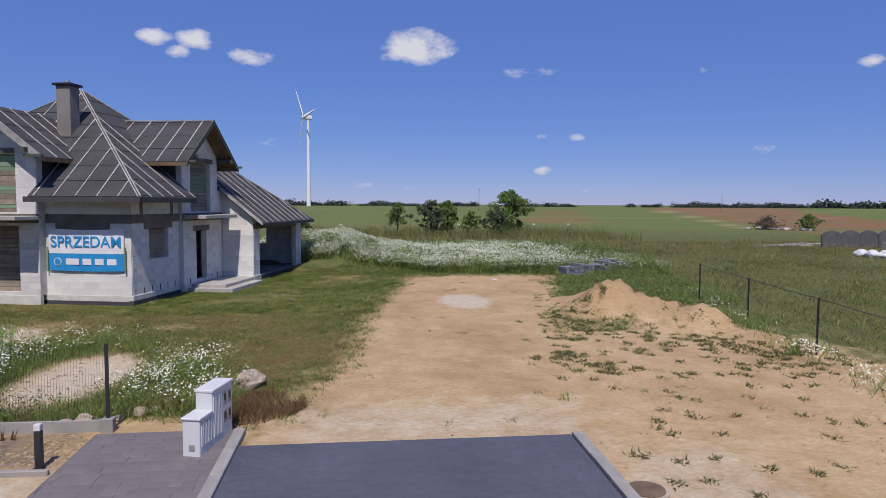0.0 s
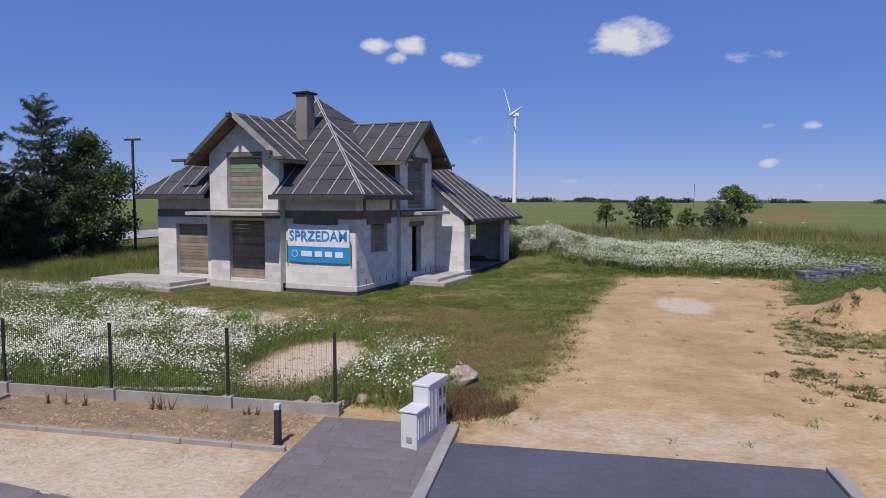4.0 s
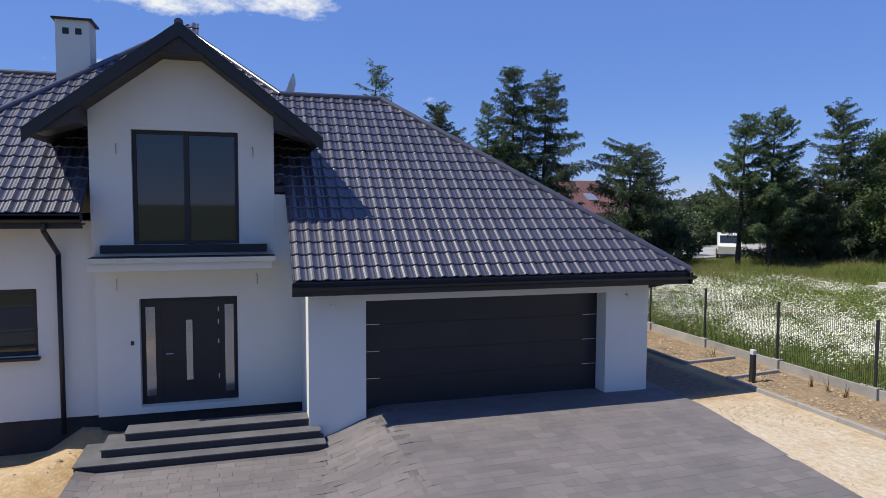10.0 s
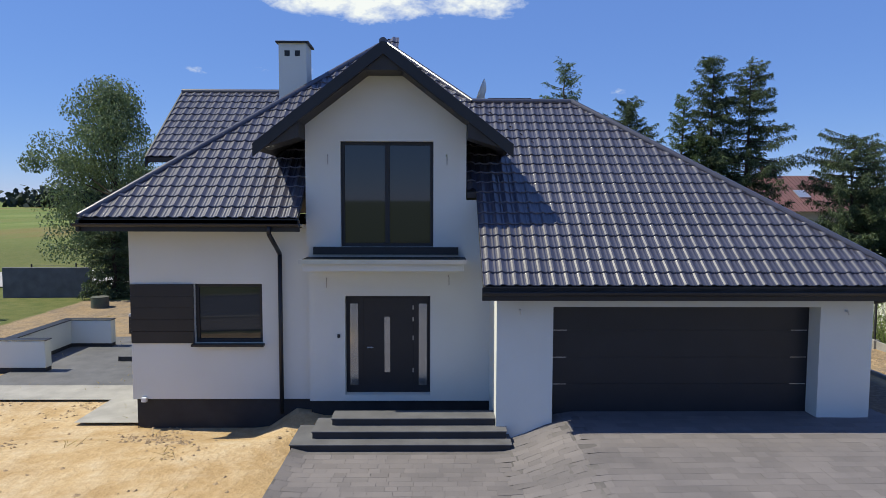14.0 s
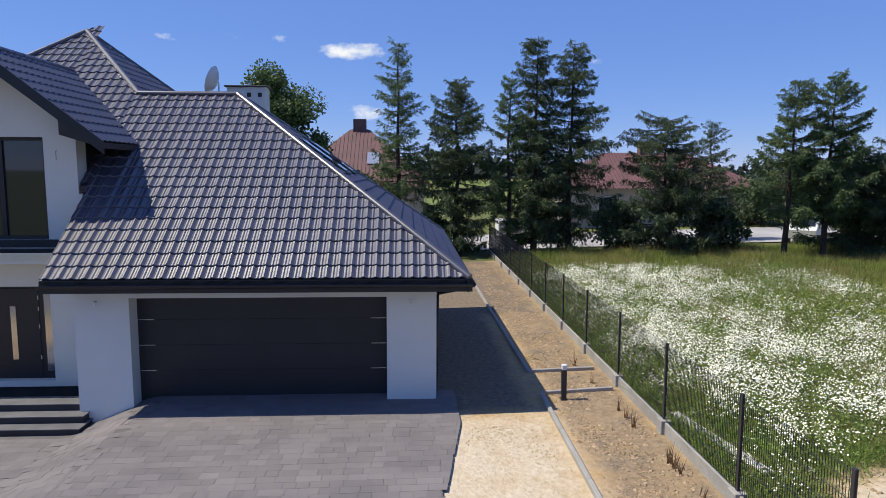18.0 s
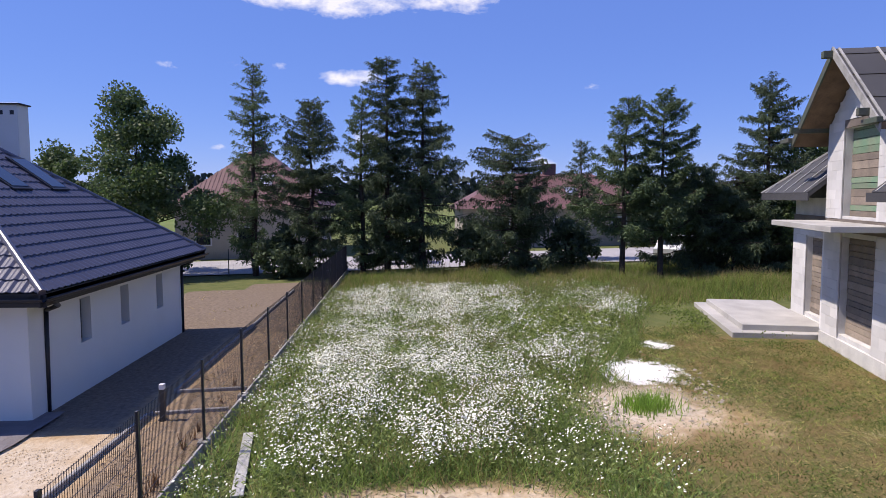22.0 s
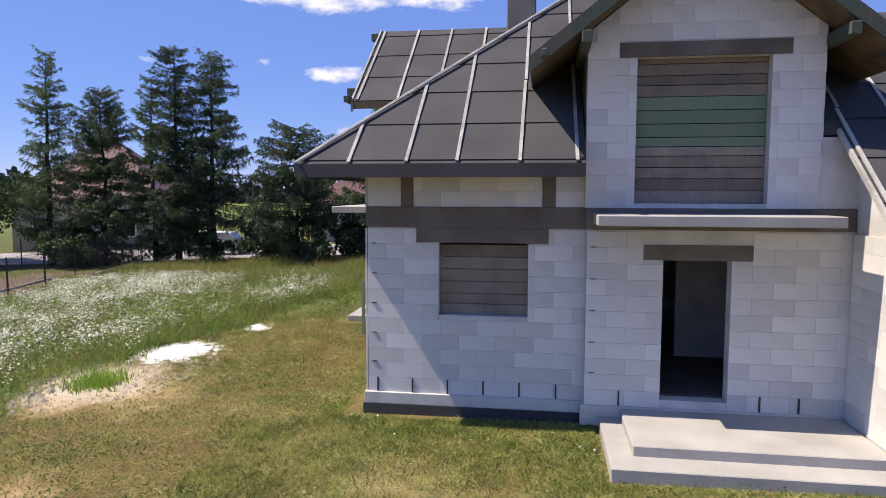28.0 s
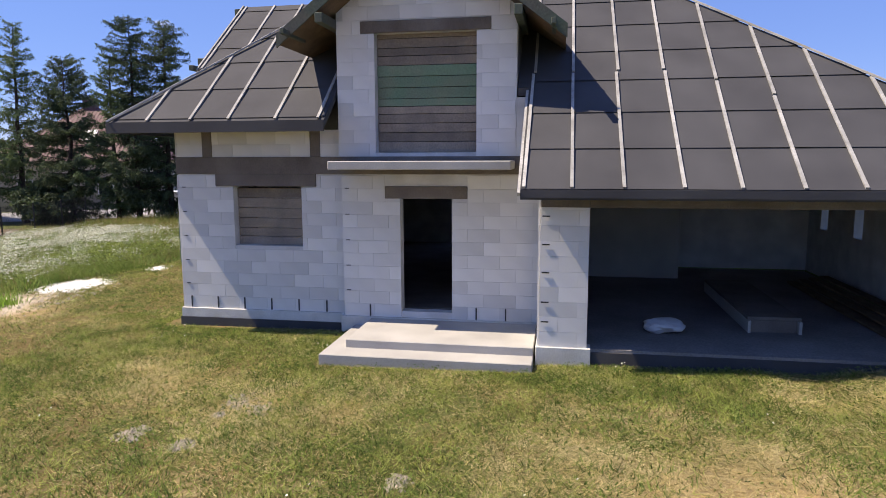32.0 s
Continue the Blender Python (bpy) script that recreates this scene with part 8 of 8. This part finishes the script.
x, y = scatter(rs, 14000, -5, 14, 14.5, 41, lambda x, y: np.exp(-((sand_at(x, y) - 0.5) / 0.22) ** 2) * np.clip(patchy(x, y, 2.3, 3) * 1.6 - 0.3, 0.05, 1) * off_house(x, y))
x, y = (np.repeat(x, 16) + rs.normal(size=16 * len(x)) * 0.08, np.repeat(y, 16) + rs.normal(size=16 * len(x)) * 0.08)
grass("verge_tuft", "ragged tufts at the edge of the sandy track", rs, x, y, 0.03, 0.12, 0.016, 0.9, M["lawn_weed"], True)
weedy = lambda x, y: np.clip((0.55 * patchy(x, y, 1.3, 3) + 0.5 * patchy(x, y, 4.3, 1) - 0.42) * 2.6, 0.05, 1)
x, y = scatter(rs, 330000, -17, 5, 15.5, 41, lambda x, y: lawn(x, y) * weedy(x, y) * (1 - 0.2 * soft_rect(x, y, -10, 0, 17, 28, 3)))
herb_leaves("clover_leaves", "low leafy weeds in the mown grass", rs, x, y, 0.02, 0.10, 0.019, M["clover"])
x, y = scatter(rs, 900, -8, 2, 27, 38, lambda x, y: lawn(x, y) * weedy(x, y) * (patchy(x, y, 2.9, 2) > 0.6))
flowers("lawn_daisies", "few small white flowers in the mown grass", rs, x, y, 0.05, 0.11, 0.014, M["petal"])
x, y = scatter(rs, 2600, -8, 2.5, 27, 38.5, lambda x, y: lawn(x, y) * np.clip((patchy(x, y, 1.0, 7) - 0.62) * 4, 0, 1))
x, y = (np.repeat(x, 60) + rs.normal(size=60 * len(x)) * 0.12, np.repeat(y, 60) + rs.normal(size=60 * len(x)) * 0.09)
grass("straw_swath", "pale swaths of long dry straw", rs, x, y, 0.02, 0.06, 0.006, 6.5, M["straw"], True)
band = lambda x, y: np.clip((y - np.interp(x, (-0.5, 1.5, 3.2, 4.6, 16), (41.6, 40.6, 38.0, 36.3, 35.6))) / 0.5, 0, 1) * (sand_at(x, y) < 0.5) * off_house(x, y)
x, y = scatter(rs, 150000, -22, 17, 35, 58, lambda x, y: np.clip(patchy(x, y, 0.4), 0.4, 1) * band(x, y))
grass("weed_band", "tall weeds beyond the track", rs, x, y, 0.2, 0.55, 0.04, 0.35, M["tall_green"], True)
x, y = scatter(rs, 300000, -12, 15, 35.5, 50, lambda x, y: np.clip((patchy(x, y, 1.1, 1) * 0.5 + patchy(x, y, 3.4, 2) * 0.7 - 0.3) * 1.7, 0.05, 1) * np.clip((13.5 - x) / 2.5, 0.05, 1) * band(x, y) * np.clip((49 - y) / 4, 0, 1))
flowers("weed_flowers", "band of creamy white flowering weeds beyond the track", rs, x, y, 0.35, 0.85, 0.029, M["cream"])
x, y = scatter(rs, 130000, -12, 17, 35.5, 50, lambda x, y: band(x, y) * np.clip((patchy(x, y, 0.8, 4) + 0.2), 0.3, 1))
herb_leaves("band_herbs", "green leaves of the flowering weeds beyond the track", rs, x, y, 0.3, 0.85, 0.07, M["herb"])
x, y = scatter(rs, 20000, 10.2, 17, 34.9, 40, lambda x, y: np.clip(patchy(x, y, 1.6, 2) * 1.4 - 0.2, 0.1, 1) * (sand_at(x, y) < 0.5))
herb_leaves("pallet_weeds", "weeds grown over the paver pallets", rs, x, y, 0.25, 0.75, 0.05, M["herb"])
flowers("pallet_flowers", "cream flowers between the pallets", rs, x[::9], y[::9], 0.45, 0.75, 0.03, M["cream"])
x, y = scatter(rs, 60000, 9.5, 16, 26.5, 36, lambda x, y: (sand_at(x, y) < 0.45) * np.clip(patchy(x, y, 1.2, 6) * 1.3, 0.2, 1))
herb_leaves("verge_herbs", "low green weeds beyond the sand heap", rs, x, y, 0.08, 0.38, 0.045, M["herb"])
x, y = scatter(rs, 12000, 2, 46, 42, 62, lambda x, y: (sand_at(x, y) < 0.3) * np.clip(patchy(x, y, 0.6, 2), 0.2, 1))
grass("field_reed", "pale tall grass at the field edge", rs, x, y, 0.3, 0.65, 0.018, 0.35, M["grass_dry"], True)
x, y = scatter(rs, 16000, -6, 27, 62, 80, lambda x, y: np.clip(patchy(x, y, 0.5, 2), 0.2, 1))
grass("field_reed", "tall pale grass round the field trees", rs, x, y, 0.5, 1.2, 0.035, 0.3, M["rough_field"], True)
x, y = scatter(rs, 300000, 5, 45, -6, 60, lambda x, y: (sand_at(x, y) < 0.35) * np.clip(patchy(x, y, 0.5, 3) + 0.2, 0.3, 1))
grass("field_grass", "rough grass of the field", rs, x, y, 0.05, 0.20, 0.024, 0.8, M["rough_field"], True)
x, y = scatter(rs, 30000, 5, 45, -6, 60, lambda x, y: (sand_at(x, y) < 0.35) * np.clip(1 - patchy(x, y, 0.5, 3), 0.2, 1))
grass("field_straw", "dry stalks in the field", rs, x, y, 0.12, 0.4, 0.018, 0.5, M["grass_dry"], True)
x, y = scatter(rs, 30000, 10, 19, 14, 30, lambda x, y: np.clip(1 - np.abs(x - 13.1 - 0.09 * (y - 19)) / 0.9, 0, 1) * np.clip((patchy(x, y, 1.9, 5) - 0.5) * 3, 0, 1))
flowers("field_daisies", "white flowers along the field fence", rs, x, y, 0.2, 0.45, 0.022, M["petal"])
# tufts on the sand
spots = [scatter(rs, 900, 4.9, 17, 7, 30, lambda x, y: (sand_at(x, y) > 0.5) * np.clip((x - 5.0 - 0.15 * (y - 14)) / 2, 0, 1) * np.where(y > 17, 0.5, 0.2))]
for cx, cy, r, n in ((8.5, 23.2, 0.8, 70), (9.3, 22.0, 0.8, 70), (6.6, 18.5, 0.5, 50), (7.2, 21.4, 0.5, 40), (10.4, 20.9, 0.6, 40), (11.4, 20.6, 0.5, 35), (10.8, 17.8, 0.6, 30), (11.9, 18.2, 0.6, 45), (9.0, 25.3, 0.5, 35), (11.9, 20.2, 0.5, 45), (12.6, 19.3, 0.5, 60), (8.0, 25.0, 0.5, 60), (7.8, 24.0, 0.5, 50), (6.3, 19.6, 0.4, 60), (5.9, 12.8, 0.5, 6), (6.4, 11.6, 0.5, 6)):
    n = n * 2 // 5
    spots.append((cx + rs.normal(size=n) * r, cy + rs.normal(size=n) * r * 0.8))
x, y = np.concatenate([q[0] for q in spots]), np.concatenate([q[1] for q in spots])
x, y = (np.repeat(x, 26) + rs.normal(size=26 * len(x)) * 0.07, np.repeat(y, 26) + rs.normal(size=26 * len(x)) * 0.07)
grass("sand_weeds", "low leafy weeds sprouting in the sand", rs, x, y, 0.02, 0.10, 0.034, 1.2, M["sand_weed"], True)
x, y = scatter(rs, 16000, 10, 19, 14, 32, lambda x, y: np.clip(1 - np.abs(x - 13.2 - 0.09 * (y - 19)) / 1.0, 0, 1) * patchy(x, y, 1.6, 2))
grass("fence_weeds", "weeds along the wire fence", rs, x, y, 0.15, 0.5, 0.022, 0.4, M["grass_green"], True)
x, y = scatter(rs, 22000, -30, -3.4, -12, 14.8, lambda x, y: np.clip((patchy(x, y, 2.6, 2) - 0.72) * 3, 0, 1) * (sand_at(x, y) > 0.8) * ~((x > -19.5) & (x < -3) & (y > 0.2) & (y < 13.0)))
grass("yard_straw", "dry straw on the sandy yard", rs, x, y, 0.02, 0.14, 0.012, 1.4, M["grass_dry"])
x, y = scatter(rs, 26000, -4.0, 0.2, 14.6, 18.2, lambda x, y: np.clip(patchy(x, y, 3.0, 2) * 1.5 - 0.3, 0, 1) * ((np.hypot(x + 0.95, y - 16.1) < 0.9) | (np.hypot(x + 1.15, y - 15.2) < 0.45) | (np.hypot(x + 2.75, y - 16.5) < 0.7) | (np.hypot(x + 3.35, y - 15.3) < 0.35)))
grass("dead_weeds", "brown dead weeds beside the cabinet", rs, x, y, 0.08, 0.3, 0.018, 0.7, M["dead"], True)
spots = [(cx + rs.normal(size=n) * 0.035, 14.5 + 0.035 * (cx + 9.5) + rs.normal(size=n) * 0.02) for cx, n in ((-9.55, 12), (-9.1, 8), (-8.7, 10), (-7.2, 14), (-7.05, 10), (-6.8, 8), (-5.2, 16), (-5.0, 9), (-12.5, 8), (-6.1, 6), (-11.2, 7))]
x, y = np.concatenate([q[0] for q in spots]), np.concatenate([q[1] for q in spots])
grass("dead_stalks", "brown dead stalks against the fence kerb", rs, x, y, 0.15, 0.34, 0.02, 0.22, M["dead"], True)


def clods(name, label, rs, x, y, r0, r1, mat):
    """Small uneven lumps of soil half sunk in the ground."""
    n = len(x)
    c = np.stack([x, y, height_at(x, y) - 0.01], 1)
    r = rs.uniform(r0, r1, n) * rs.rand(n) ** 0.6
    ring = []
    for a in np.linspace(0, 2 * math.pi, 5, endpoint=False):
        q = r * rs.uniform(0.7, 1.2, n)
        ring.append(c + np.stack([q * math.cos(a), q * math.sin(a), -0.2 * r], 1))
    top = c + np.stack([rs.normal(size=n) * r * 0.25, rs.normal(size=n) * r * 0.25, r * rs.uniform(0.25, 0.6, n)], 1)
    V = np.stack([*ring, top], 1).reshape(-1, 3)
    F = np.concatenate([(np.arange(n) * 6)[:, None] + np.array((i, (i + 1) % 5, 5)) for i in range(5)])
    return tagged(raw(name, V, F, mat), label, "soil", kind="stuff")


M["crumb"] = material("sand_crumbs", (0.50, 0.39, 0.24), 0.95, 0.15, 3, 30, 0.3, hue=(0.42, 0.32, 0.19), per_island=0.2)
M["soil"] = material("soil_clods", (0.36, 0.26, 0.16), 0.95, 0.2, 3, 30, 0.4, hue=(0.31, 0.22, 0.135), per_island=0.25)
x, y = scatter(rs, 12000, -30, -3.7, 13.35, 14.8, lambda x, y: np.clip(patchy(x, y, 3.0, 1) * 1.6 - 0.3, 0.05, 1))
clods("soil_clods", "loose brown soil clods along the fence", rs, x, y, 0.008, 0.06, M["soil"])
x, y = scatter(rs, 6000, -9.0, -3.7, 10.9, 13.0, lambda x, y: np.clip(patchy(x, y, 2.4, 5) * 2 - 1.1, 0.02, 1) * (y > 11.5 - 0.155 * (x + 9)))
clods("soil_clods", "small crumbs of sand in the yard", rs, x, y, 0.006, 0.022, M["crumb"])
x, y = scatter(rs, 9000, -15, -4.5, -9, -0.1, lambda x, y: np.clip(patchy(x, y, 1.8, 5) * 2 - 1.1, 0.02, 1) * ((x > -12.2) | (y < -5.2)) * (x > -14) * (x < -7.6 + 0 * y))
clods("soil_clods", "sand clods beside the white house", rs, x, y, 0.02, 0.08, M["soil"])
x, y = scatter(rs, 9000, -1, 16, 12, 41, lambda x, y: (sand_at(x, y) > 0.6) * np.clip(patchy(x, y, 1.4, 5) * 1.6 - 0.8, 0.04, 1))
clods("track_pebbles", "pebbles and crumbs on the sandy track", rs, x, y, 0.01, 0.045, M["soil"])
x, y = scatter(rs, 260, -9.2, -4.8, 16.6, 20.6, lambda x, y: soft_disc(x, y, -6.1, 18.5, 1.8, 2.2, 0.7))
clods("pit_rubble", "sand clods and rubble in the pit", rs, x, y, 0.02, 0.07, M["soil"])
M["mortar"] = material("dry_mortar", (0.42, 0.37, 0.29), 0.95, 0.2, 5, 40, 0.4, hue=(0.32, 0.27, 0.20), per_island=0.2)
spots = ((-1.85, 29.5, 0.17), (-1.5, 30.22, 0.11), (-2.9, 30.55, 0.2), (-2.6, 30.9, 0.13), (-0.45, 32.8, 0.1), (-2.4, 30.4, 0.05), (-5.0, 15.35, 0.16), (-4.4, 15.4, 0.16))
for cx, cy, r in spots:
    x, y = cx + rs.normal(size=130) * r * 0.75, cy + rs.normal(size=130) * r * 0.55
    clods("mortar_crumbs", "ragged patch of dry mortar crumbs in the grass", rs, x, y, 0.03, 0.075, M["mortar"])
x, y = scatter(rs, 1100, -15, -8.6, 21.6, 25, lambda x, y: np.clip(patchy(x, y, 1.7, 2) * 1.4 - 0.3, 0, 1) * np.maximum(soft_disc(x, y, -10.4, 23.2, 2.2, 1.5, 1.2), soft_disc(x, y, -13.4, 23.0, 1.2, 0.9, 0.8)))
clods("rubble_patch", "mortar crumbs and stones on the bare sand", rs, x, y, 0.02, 0.09, M["mortar"])
x, y = -9.37 + rs.normal(size=150) * 0.55, 21.98 + rs.normal(size=150) * 0.4
clods("earth_lumps", "grey lumps of earth at the edge of the weeds", rs, x, y, 0.04, 0.17, M["mortar"])
